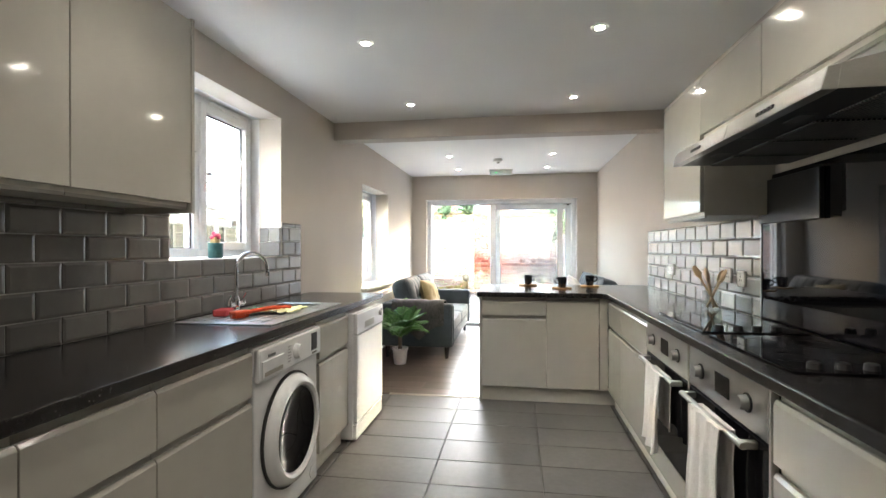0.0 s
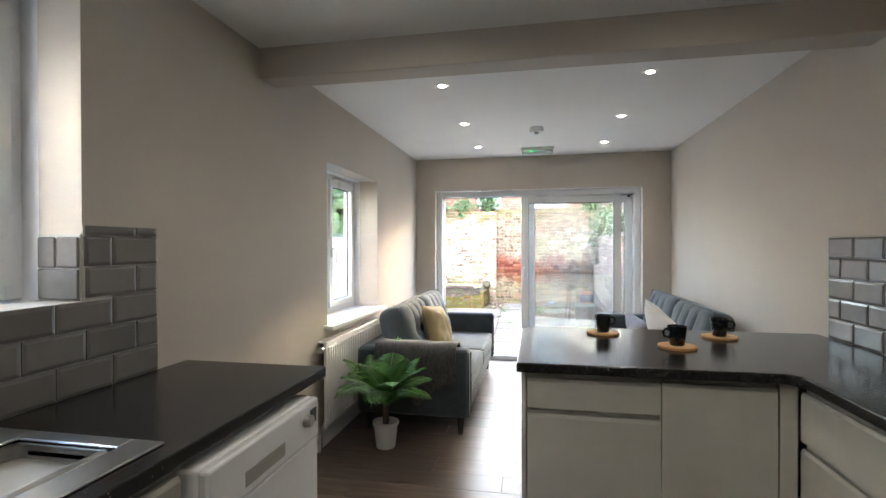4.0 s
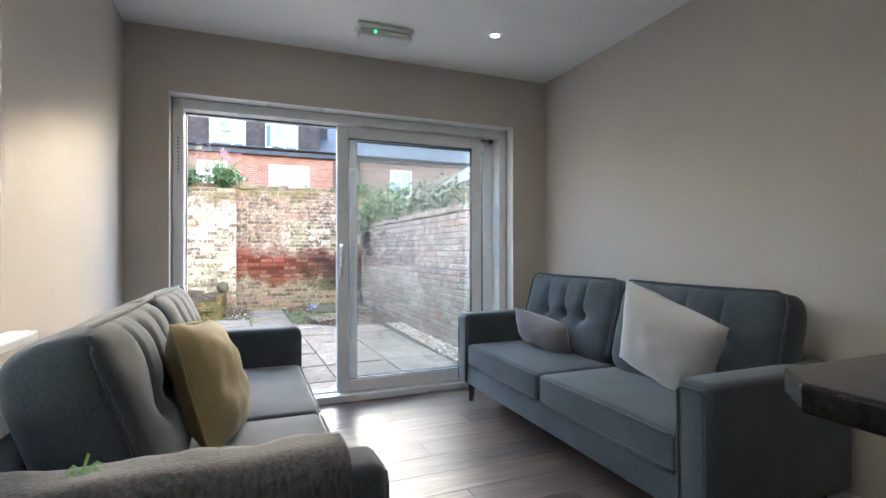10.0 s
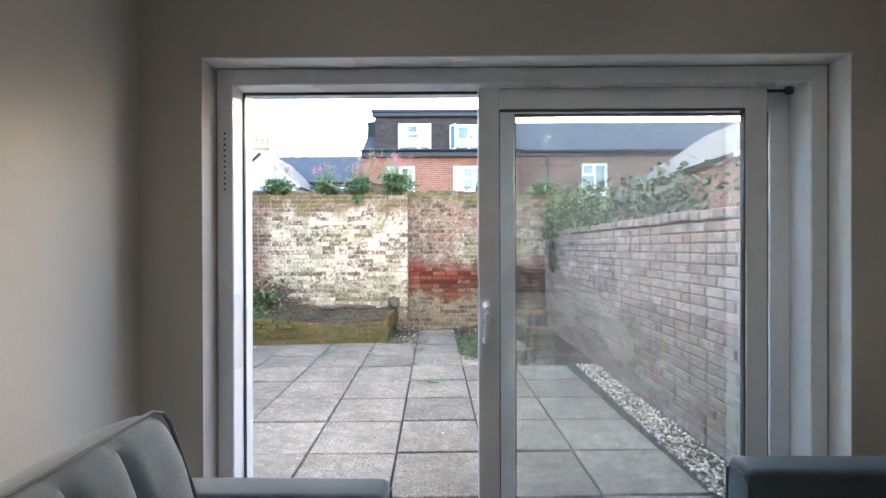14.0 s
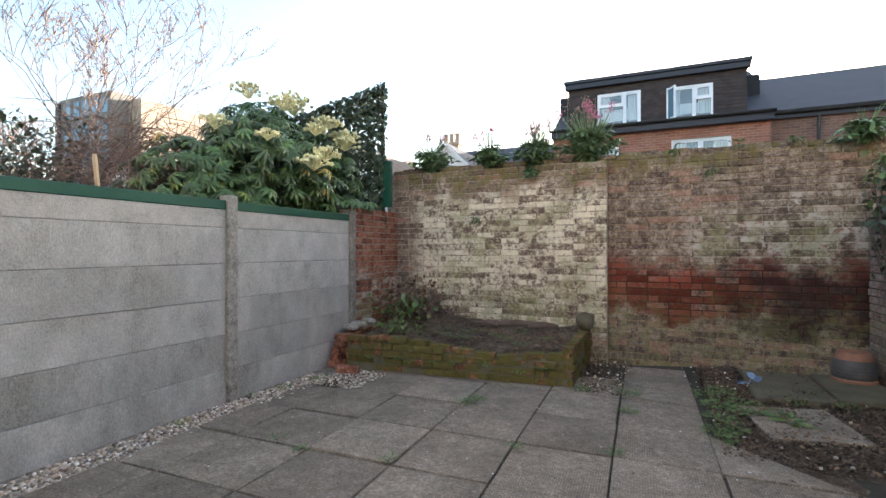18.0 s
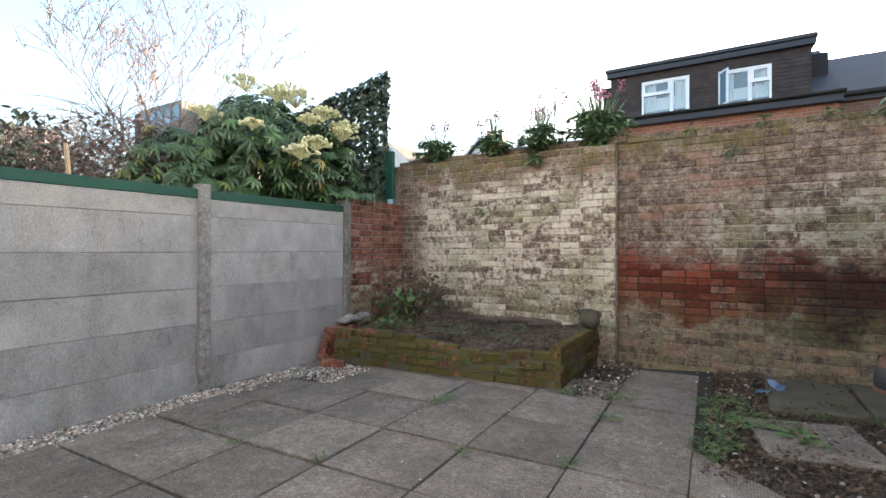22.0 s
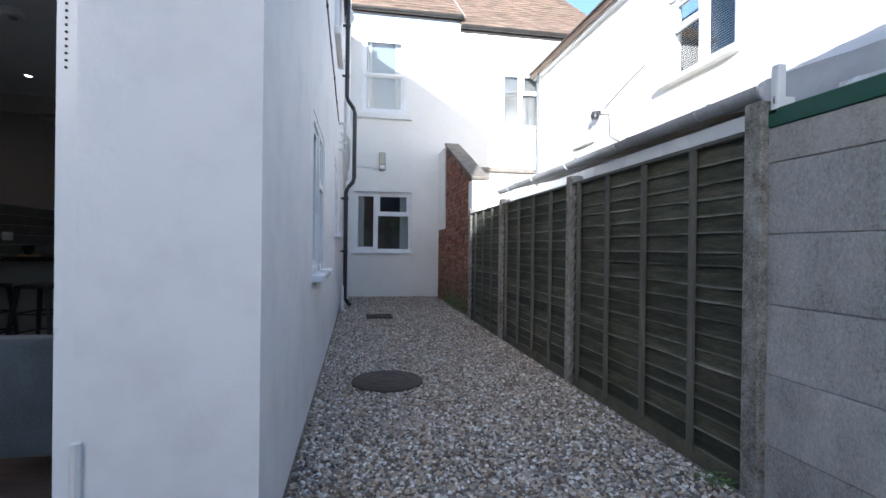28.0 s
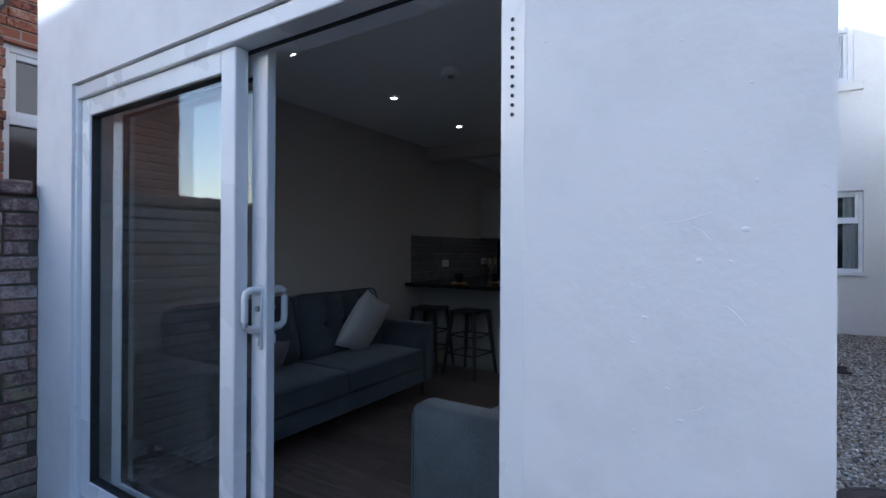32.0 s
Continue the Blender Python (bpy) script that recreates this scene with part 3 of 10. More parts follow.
buff_concrete = rough_stone("buff_concrete_strip", [(0.1, (0.234, 0.221, 0.189)), (0.4, (0.396, 0.378, 0.342)), (0.6, (0.468, 0.450, 0.414)), (0.9, (0.576, 0.558, 0.522))], 0.06, 0.8, (1.4, 7, 85, 230))
rough_concrete = rough_stone("rough_aggregate_concrete", [(0.15, (0.085, 0.078, 0.064)), (0.42, (0.238, 0.225, 0.196)), (0.6, (0.340, 0.323, 0.289)), (0.88, (0.510, 0.484, 0.442))], 0.12, 1.0, scales=(3, 20, 110, 240))
green_paint = surf("green_painted_board", (0.006, 0.060, 0.036), (0.010, 0.085, 0.052), 0.42, (3, 40), 0.1)
def lap_board_mat():
    """Old softwood boards: black-green algae, streaky grain and paler lower edges."""
    m, nodes, links, b = node_mat("green_black_weathered_board")
    vec, g = place(nodes, links, (1, 1, 9), True)
    broad, grain = noise_node(nodes, links, vec, 2.6, 4, 0.6), noise_node(nodes, links, vec, 20, 5, 0.65)
    f = math_node(nodes, links, "ADD", math_node(nodes, links, "MULTIPLY", broad, 0.6), math_node(nodes, links, "MULTIPLY", grain, 0.4))
    col = ramp_node(nodes, links, f, [(0.32, (0.015, 0.016, 0.009)), (0.5, (0.048, 0.048, 0.027)), (0.68, (0.115, 0.104, 0.074))])
    tc = nodes.new("ShaderNodeTexCoord")
    sep = nodes.new("ShaderNodeSeparateXYZ")
    links.new(tc.outputs["Object"], sep.inputs[0])
    edge = nodes.new("ShaderNodeMapRange")
    links.new(math_node(nodes, links, "ADD", sep.outputs[2], math_node(nodes, links, "MULTIPLY", math_node(nodes, links, "SUBTRACT", grain, 0.5), 0.02)), edge.inputs[0])
    edge.inputs[1].default_value, edge.inputs[2].default_value = -0.050, -0.060
    # a paler colour along each board's lower edge, broken into patches
    worn = math_node(nodes, links, "MULTIPLY", edge.outputs[0], ramp_node(nodes, links, broad, [(0.34, (0.25, 0.25, 0.25)), (0.58, (0.95, 0.95, 0.95))]))
    col = mix_node(nodes, links, worn, col, (0.23, 0.215, 0.175))
    h = nodes.new("ShaderNodeHueSaturation")
    r = nodes.new("ShaderNodeObjectInfo").outputs["Random"]
    links.new(math_node(nodes, links, "ADD", math_node(nodes, links, "MULTIPLY", r, 0.8), 0.6), h.inputs["Value"])
    links.new(col, h.inputs["Color"])
    links.new(h.outputs[0], b.inputs["Base Color"])
    b.inputs["Roughness"].default_value = 0.88
    bump_to(nodes, links, b, grain, 0.9, 0.006)
    return m


lap_wood = lap_board_mat()
fence_wood = surf("green_black_weathered_board", (0.010, 0.012, 0.006), (0.046, 0.047, 0.029), 0.85, (2.6, 20), 0.9, 0.006, stretch=(1, 1, 9), rand=0.4, third=(0.13, 0.12, 0.095))
batten_wood = surf("grey_weathered_batten", (0.069, 0.069, 0.054), (0.156, 0.150, 0.125), 0.85, (3, 25), 0.4, 0.003, stretch=(6, 6, 1), rand=0.2)
slab_stone = ribbed_slab("mossy_concrete_slab", [(0.12, (0.075, 0.063, 0.048)), (0.4, (0.195, 0.163, 0.128)), (0.6, (0.270, 0.232, 0.187)), (0.88, (0.480, 0.427, 0.361))], 0.18, 0.9, (1.6, 14, 60, 150), weights=(0.45, 0.6, 1.0, 1.0))
soil = rough_stone("dark_damp_soil", [(0.15, (0.023, 0.016, 0.011)), (0.45, (0.090, 0.068, 0.048)), (0.62, (0.160, 0.124, 0.091)), (0.9, (0.348, 0.284, 0.216))], 0.0, 1.0, (3, 14, 45, 110), dist=0.02)
joint_dirt = surf("dark_joint_dirt", (0.025, 0.022, 0.016), (0.06, 0.055, 0.04), 0.95, (6, 60), 0.8, 0.01)
pebble = pebble_mat()
gravel_bed = rough_stone("gravel_bed", [(0.15, (0.06, 0.05, 0.042)), (0.5, (0.22, 0.19, 0.16)), (0.85, (0.45, 0.42, 0.38))], 0.0, 1.0, scales=(2, 30, 70, 140))
mortar = rough_stone("crumbling_lime_mortar", [(0.15, (0.09, 0.078, 0.06)), (0.42, (0.28, 0.25, 0.20)), (0.6, (0.44, 0.40, 0.335)), (0.88, (0.62, 0.58, 0.50))], 0.05, 1.0)
mossy_mortar = surf("mossy_mortar", (0.06, 0.058, 0.035), (0.14, 0.13, 0.09), 0.95, (5, 60), 0.7, 0.006)
iron = surf("rusty_brown_iron", (0.045, 0.033, 0.027), (0.10, 0.078, 0.065), 0.8, (8, 90), 0.6, 0.004)
black_pipe = surf("black_painted_pipe", (0.015, 0.015, 0.016), (0.035, 0.034, 0.034), 0.45, (6, 60), 0.15)
grey_plastic = surf("grey_plastic_gutter", (0.10, 0.105, 0.105), (0.16, 0.165, 0.165), 0.5, (6, 60), 0.1)
gazebo_cloth = surf("pale_grey_tarpaulin", (0.41, 0.418, 0.44), (0.50, 0.508, 0.53), 0.5, (2.5, 12), 0.45, 0.025)
terracotta = surf("weathered_terracotta", (0.170, 0.088, 0.060), (0.340, 0.162, 0.102), 0.85, (7, 70), 0.4)
roof_brown = surf("brown_roof_tile", (0.15, 0.105, 0.075), (0.27, 0.20, 0.15), 0.85, (3, 40), 0.4, 0.008, rand=0.2, island=0.2)
roof_slate = surf("dark_slate", (0.028, 0.028, 0.034), (0.06, 0.06, 0.07), 0.7, (2, 30), 0.3, 0.006, island=0.2)
hung_brown = surf("dark_brown_hung_tile", (0.030, 0.020, 0.018), (0.065, 0.047, 0.042), 0.8, (3, 30), 0.3, 0.006, island=0.25)
hung_orange = surf("orange_hung_tile", (0.30, 0.10, 0.045), (0.42, 0.16, 0.08), 0.8, (3, 30), 0.3, 0.006, rand=0.15)
black_fascia = surf("blue_black_fascia", (0.010, 0.011, 0.018), (0.024, 0.025, 0.036), 0.5, (3, 30), 0.1)
curtain_cloth = surf("pale_curtain", (0.45, 0.47, 0.48), (0.62, 0.64, 0.65), 0.9, (3, 40), 0.2, stretch=(9, 9, 0.6))
# Near-black sheet colour: the shade of unlit rooms is put into it.
room_dark = surf("room_shade_colour", (0.02, 0.02, 0.022), (0.045, 0.045, 0.05), 0.9, (3, 20), 0.0)
bark = surf("grey_brown_bark", (0.085, 0.062, 0.05), (0.17, 0.13, 0.105), 0.9, (12, 80), 0.6, 0.004)
twig_bark = surf("reddish_twig", (0.16, 0.10, 0.075), (0.26, 0.175, 0.135), 0.9, (12, 80), 0.3)
dead_leaf = surf("brown_dead_leaf", (0.09, 0.055, 0.035), (0.2, 0.13, 0.085), 0.9, (12, 80), 0.2, island=0.4)
dry_leaf = surf("dry_pinkish_seed", (0.33, 0.22, 0.17), (0.48, 0.34, 0.27), 0.9, (12, 80), 0.2, island=0.25)
fatsia_green = surf("dark_glossy_leaf", (0.051, 0.109, 0.028), (0.126, 0.218, 0.059), 0.33, (9, 60), 0.2, rand=0.35, island=0.3)
fatsia_yellow = surf("yellowing_leaf", (0.36, 0.27, 0.04), (0.5, 0.36, 0.08), 0.5, (9, 60), 0.2, rand=0.2)
flower_cream = surf("cream_flower_head", (0.586, 0.552, 0.287), (0.774, 0.729, 0.421), 0.8, (30, 120), 0.4)
ivy_dark = surf("dark_ivy_screen_leaf", (0.035, 0.054, 0.029), (0.088, 0.120, 0.064), 0.5, (9, 60), 0.2, island=0.4)
weed_green = surf("bright_weed_leaf", (0.062, 0.115, 0.030), (0.140, 0.215, 0.070), 0.6, (14, 90), 0.2, island=0.3)
valerian_pink = surf("pink_valerian_flower", (0.42, 0.12, 0.2), (0.58, 0.22, 0.31), 0.8, (30, 120), 0.3)

# ---- the house: walls, floors, ceilings, openings ----
def wall_boxes(axis, a0, a1, t0, t1, z0, z1, holes=()):
    """A wall along axis from a0 to a1, t0 to t1 thick, in one piece, with holes (a0, a1, z0, z1) through it."""
    bm = bmesh.new()
    ua = sorted({a0, a1, *[h[0] for h in holes], *[h[1] for h in holes]})
    za = sorted({z for z in (z0, z1, *[h[2] for h in holes], *[h[3] for h in holes]) if z0 <= z <= z1})
    def is_solid(i, k):
        if not (0 <= i < len(ua) - 1 and 0 <= k < len(za) - 1):
            return False
        u, z = (ua[i] + ua[i + 1]) / 2, (za[k] + za[k + 1]) / 2
        return not any(h[0] < u < h[1] and h[2] < z < h[3] for h in holes)
    corner = {}
    def at(i, k, side):
        if (i, k, side) not in corner:
            t = (t0, t1)[side]
            corner[i, k, side] = bm.verts.new((ua[i], t, za[k]) if axis == "x" else (t, ua[i], za[k]))
        return corner[i, k, side]
    for i in range(len(ua) - 1):
        for k in range(len(za) - 1):
            if not is_solid(i, k):
                continue
            for side in (0, 1):
                bm.faces.new([at(i, k, side), at(i + 1, k, side), at(i + 1, k + 1, side), at(i, k + 1, side)])
            for di, dk, p, q in ((-1, 0, (i, k), (i, k + 1)), (1, 0, (i + 1, k), (i + 1, k + 1)), (0, -1, (i, k), (i + 1, k)), (0, 1, (i, k + 1), (i + 1, k + 1))):
                if not is_solid(i + di, k + dk):
                    bm.faces.new([at(*p, 0), at(*q, 0), at(*q, 1), at(*p, 1)])
    bmesh.ops.recalc_face_normals(bm, faces=bm.faces)
    return bm


KWIN, LWIN = (2.14, 3.29, 1.21, 2.22), (5.16, 6.26, 0.83, 1.99)
DOOR = (-1.462, 0.94, -0.05, 2.06)
solid("wall_west_inside", wall_boxes("y", -2.5, 7.75, -1.87, -1.70, -0.05, 2.62, [KWIN, LWIN]), paint_beige)
solid("wall_west_outside", wall_boxes("y", -1.0, 8.06, -2.01, -1.87, -0.1, 5.55, [KWIN, LWIN]), lime_render)
solid("wall_east", wall_boxes("y", -2.5, 7.75, 1.24, 1.285, -0.05, 2.62), paint_beige)
solid("wall_east_outside", wall_boxes("y", -1.0, 8.06, 1.286, 1.31, -0.1, 5.55), lime_render)
solid("wall_south", wall_boxes("x", -1.87, 1.42, -2.7, -2.5, -0.05, 2.62), paint_beige)
solid("wall_north_inside", wall_boxes("x", -1.87, 1.285, 7.75, 7.90, -0.05, 2.62, [DOOR]), paint_beige)
solid("wall_north_outside", wall_boxes("x", -1.87, 1.285, 7.90, 8.06, -0.1, 5.55, [(DOOR[0], 0.885, DOOR[2], DOOR[3])]), lime_render)
solid("ceiling", box(-1.70, 1.24, -2.5, 7.75, 2.45, 2.60), paint_white)
solid("beam", box(-1.70, 1.24, 4.32, 4.48, 2.285, 2.452, 0.004), paint_beige)
solid("flat_roof", box(-2.08, 1.56, -1.0, 8.14, 5.55, 5.67, 0.01), roof_slate)
solid("floor_base", box(-1.87, 1.42, -2.5, 7.86, -0.12, -0.012), floor_grout)
solid("baseboard_west", box(-1.70, -1.685, 3.68, 7.75, 0.0, 0.11, 0.004), gloss_paint)
solid("baseboard_east", box(1.225, 1.24, 4.90, 7.75, 0.0, 0.11, 0.004), gloss_paint)
solid("threshold_strip", box(-1.10, 1.20, 4.062, 4.098, -0.008, 0.006, 0.003), surf("pale_aluminium_strip", (0.45, 0.40, 0.34), (0.55, 0.5, 0.43), 0.4, (4, 60), 0.1, metal=0.6))


def ring_bm(u0, u1, z0, z1, t, d0, d1, bev=0.004, tb=None):
    """A rectangular frame of four bars, in local u (x), depth (y), z."""
    tb = tb or t
    bm = box(u0, u0 + t, d0, d1, z0, z1, bev)
    box(u1 - t, u1, d0, d1, z0, z1, bev, bm=bm)
    box(u0 + t, u1 - t, d0 + 0.0005, d1 - 0.0005, z1 - t, z1, bev, bm=bm)
    box(u0 + t, u1 - t, d0 + 0.0005, d1 - 0.0005, z0, z0 + tb, bev, bm=bm)
    return bm


def moved(bm, m):
    turned(bm, m)
    if m.determinant() < 0:
        bmesh.ops.reverse_faces(bm, faces=bm.faces)
    return bm


def casement(name, m, w, h, label, split=0.5, handle=True, glass_mat=None, behind=None, top_light=True, flip=False, opened=0.0):
    """A white plastic window with a small top light over a fixed pane and a tall casement. Local: u 0..w, depth 0 (outside) to 0.07, z 0..h."""
    glass_mat = glass_mat or clear_glass
    win = thing(name, label, "window", m.translation, kind="structure")
    def add(n, bm, mat, parent, smooth=False):
        return part(n, moved(bm, m), mat, parent, smooth=smooth)
    def mir(a, b):
        return (w - b, w - a) if flip else (a, b)
    f = ring_bm(0, w, 0, h, 0.055, 0, 0.07)
    mu = w * split
    a, b = mir(mu - 0.03, mu + 0.03)
    box(a, b, 0.001, 0.069, 0.055, h - 0.055, 0.004, bm=f)
    zt = h * 0.62 if top_light else h
    if top_light:
        a, b = mir(0.055, mu - 0.03)
        box(a, b, 0.001, 0.069, zt - 0.03, zt + 0.03, 0.004, bm=f)
    frame_ob = add("window_frame", f, upvc, win)
    lights = [(0.055, mu - 0.03, 0.055, (zt - 0.03) if top_light else h - 0.055, False), (mu + 0.03, w - 0.055, 0.055, h - 0.055, True)]
    if top_light:
        lights.append((0.055, mu - 0.03, zt + 0.03, h - 0.055, True))
    for u0, u1, z0, z1, sash in lights:
        u0, u1 = mir(u0, u1)
        t = 0.0
        if sash:
            t = 0.042
            s = add("sash", ring_bm(u0 - 0.012, u1 + 0.012, z0 - 0.012, z1 + 0.012, t + 0.012, 0.018, 0.088), upvc, win)
        else:
            s = win
        add("seal", ring_bm(u0 + t, u1 - t, z0 + t, z1 - t, 0.005, 0.042, 0.054, 0), dark_gasket, s)
        p = add("pane", box(u0 + t + 0.004, u1 - t - 0.004, 0.045, 0.051, z0 + t + 0.004, z1 - t - 0.004), glass_mat, s)
        p.visible_shadow = False
    if handle:
        a, b = mir(mu + 0.036, mu + 0.066)
        hx = (a + b) / 2
        hb = box(hx - 0.012, hx + 0.012, 0.088, 0.1, h * 0.40, h * 0.48, 0.003)
        tube([(hx, 0.1, h * 0.46), (hx, 0.125, h * 0.465), (hx, 0.135, h * 0.44), (hx + 0.004, 0.13, h * 0.36)], 0.008, 8, hb)
        add("handle", hb, gloss_paint, win, True)
        hb = box(w * 0.12, w * 0.30, 0.088, 0.105, zt + 0.04, zt + 0.06, 0.004)
        add("stay_handle", hb, gloss_paint, win) if top_light else hb.free()
        add("trickle_vent", box(*mir(mu + 0.1, w - 0.09), 0.07, 0.092, h - 0.045, h - 0.02, 0.005), gloss_paint, win)
    # backing sheet, its dark colour standing for the shaded room
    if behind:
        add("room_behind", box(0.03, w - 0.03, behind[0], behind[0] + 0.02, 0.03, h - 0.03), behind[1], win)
    return win


INSIDE_WEST = Matrix(((0, 1, 0, -2.006), (1, 0, 0, 0), (0, 0, 1, 0), (0, 0, 0, 1)))
casement("window_1", Matrix.Translation((0, KWIN[0], KWIN[2] + 0.006)) @ INSIDE_WEST, KWIN[1] - KWIN[0], KWIN[3] - KWIN[2] - 0.006, "white plastic kitchen window with a top light beside a casement", 0.47)
casement("window_2", Matrix.Translation((0, LWIN[0], LWIN[2])) @ INSIDE_WEST, LWIN[1] - LWIN[0], LWIN[3] - LWIN[2], "white plastic living room window over a painted sill", 0.47)
solid("window_board", bevelled(prism([(-1.935, 0.80), (-1.625, 0.80), (-1.625, 0.832), (-1.935, 0.832)], 1.22, "y", 5.10), 0.008), gloss_paint)
for n, (y0, y1, z0, z1) in (("sill_outside_1", KWIN), ("sill_outside_2", LWIN)):
    solid(n, box(-2.09, -2.007, y0 - 0.04, y1 + 0.04, z0 - 0.05, z0 + 0.002, 0.008), upvc)

# sliding patio door
door = thing("door_1", "white plastic sliding patio door, pushed half open", "door", (-0.245, 7.93, 0.0), kind="structure")
part("outer_frame", ring_bm(-1.458, 0.935, 0.0, 2.055, 0.064, 7.855, 8.045, 0.004, 0.05), upvc, door)
part("threshold", box(-1.48, 0.97, 8.046, 8.13, -0.03, 0.035, 0.008), upvc, door)
part("track", box(-1.36, 0.87, 7.950, 7.960, 0.05, 0.062), steel, door)
inner = part("sliding_panel", ring_bm(-0.422, 0.735, 0.058, 1.99, 0.085, 7.905, 7.945), upvc, door, "white sliding sash with a pull handle")
part("seal", ring_bm(-0.337, 0.650, 0.143, 1.905, 0.004, 7.911, 7.939, 0), dark_gasket, inner)
pane = part("pane", box(-0.334, 0.647, 7.921, 7.929, 0.146, 1.902), mist_glass, inner, "glass misted with condensation")
pane.visible_shadow = False
fixed = part("fixed_panel", ring_bm(-0.350, 0.868, 0.058, 1.99, 0.085, 7.968, 8.024), upvc, door)
part("seal", ring_bm(-0.265, 0.783, 0.143, 1.905, 0.005, 7.976, 8.016, 0), dark_gasket, fixed)
pane = part("pane", box(-0.261, 0.779, 7.990, 7.998, 0.147, 1.901), clear_glass, fixed)
pane.visible_shadow = False
for side, y in ((-1, 7.905), (1, 7.945)):
    hb = box(-0.408, -0.376, min(y, y + side * 0.010), max(y, y + side * 0.010), 0.90, 1.135, 0.004)
    yo = y + side * 0.062
    tube([(-0.392, y + side * 0.008, 1.115), (-0.392, y + side * 0.045, 1.117), (-0.392, yo, 1.108), (-0.392, yo + side * 0.004, 1.09), (-0.392, yo + side * 0.004, 1.01), (-0.392, yo, 0.99), (-0.392, y + side * 0.045, 0.978), (-0.392, y + side * 0.008, 0.976)], 0.0125, 10, hb, radii=[0.017, 0.014, 0.0125, 0.0125, 0.0125, 0.0125, 0.014, 0.017])
    hd = part("pull_handle", hb, gloss_paint, inner, smooth=True)
    part("lock_barrel", cyl((-0.392, y + side * 0.009, 1.05), (-0.392, y + side * 0.018, 1.05), 0.011, n=14), steel, hd, smooth=True)
    part("latch", box(-0.402, -0.382, min(y + side * 0.009, y + side * 0.022), max(y + side * 0.009, y + side * 0.022), 0.915, 0.95, 0.003), gloss_paint, hd)
for k in range(11):
    for y, s in ((7.853, -1), (8.046, 1)):
        part("drain_hole", cyl((-1.425, y, 1.58 + k * 0.022), (-1.425, y + s * 0.002, 1.58 + k * 0.022), 0.0045, n=8), dark_gasket, door)
for n_, (x0, x1, z0, z1) in (("jamb_seal", (-1.394, -1.388, 0.05, 1.991)), ("head_seal", (-1.394, 0.871, 1.983, 1.991))):
    part(n_, box(x0, x1, 7.949, 7.963, z0, z1), dark_gasket, door)
part("frame_stop", box(0.80, 0.83, 7.89, 7.904, 1.955, 1.985, 0.003), dark_gasket, door)
part("edge_trim", tube([(-1.475, 8.072, 0.03), (-1.475, 8.072, 0.42)], 0.016, 8), gloss_paint, door)
solid("door_lining", wall_boxes("x", -1.470, 0.944, 7.752, 7.853, 0.0, 2.064, [(-1.464, 0.938, 0.0, 2.056)]), gloss_paint)


# trowel lumps and ridges in the outside render
lump_gen = random.Random(61)
lumps = bmesh.new()
for k in range(70):
    rad = lump_gen.uniform(0.0015, 0.0040)
    px, pz = lump_gen.uniform(-2.0, -1.5), lump_gen.uniform(0.05, 2.7)
    m = Matrix.Translation((px, 8.0605, pz)) @ Matrix.Diagonal((lump_gen.uniform(1, 2.2), 0.35, lump_gen.uniform(0.7, 1.4), 1))
    bmesh.ops.create_icosphere(lumps, subdivisions=2, radius=rad, matrix=m)
for k in range(16):
    px, pz = lump_gen.uniform(-1.98, -1.6), lump_gen.uniform(0.2, 2.7)
    dx, dz = lump_gen.uniform(0.03, 0.09), lump_gen.uniform(-0.03, 0.04)
    tube([(px, 8.059, pz), (px + dx * 0.5, 8.0605, pz + dz * 0.7), (px + dx, 8.059, pz + dz)], 0.0014, 5, lumps)
solid("render_lumps", lumps, lime_render, "trowel lumps and ridges on the white render", "render", "stuff", True)


# ---- recessed lights ----
def downlight(x, y):
    lamp = thing("downlight", "small round recessed ceiling spotlight, lit warm white", "ceiling light", (x, y, 2.45), "ceiling spotlights")
    part("bezel", lathe([(0.022, -0.001), (0.026, -0.007), (0.042, -0.006), (0.045, -0.001), (0.045, 0.001), (0.022, 0.001)], 24, (x, y, 2.45)), gloss_paint, lamp, smooth=True)
    part("lamp_face", cyl((x, y, 2.4485), (x, y, 2.4465), 0.022, n=20), lamp_face, lamp, "glowing lamp face")
    li = bpy.data.lights.new("spot_beam", "SPOT")
    li.energy, li.color, li.spot_size, li.spot_blend, li.shadow_soft_size = 0.36, (1.0, 0.90, 0.77), radians(125), 0.75, 0.03
    lo = new("spot_beam", li)
    lo.location = (x, y, 2.437)


for yy in (-1.2, 0.2, 1.45, 2.66, 3.85, 5.10, 6.11, 7.11):
    for xx in (-0.855, 0.44):
        downlight(xx, yy)


# ---- kitchen ----
WEST_RUN = pose(-1.08, 0, 0, 0, 0, 90)     # fronts face +x; local u = y
EAST_RUN = pose(0.725, 0, 0, 0, 0, -90)    # fronts face -x; local u = -y
SOUTH_RUN = pose(0, 3.995, 0)              # fronts face -y; local u = x


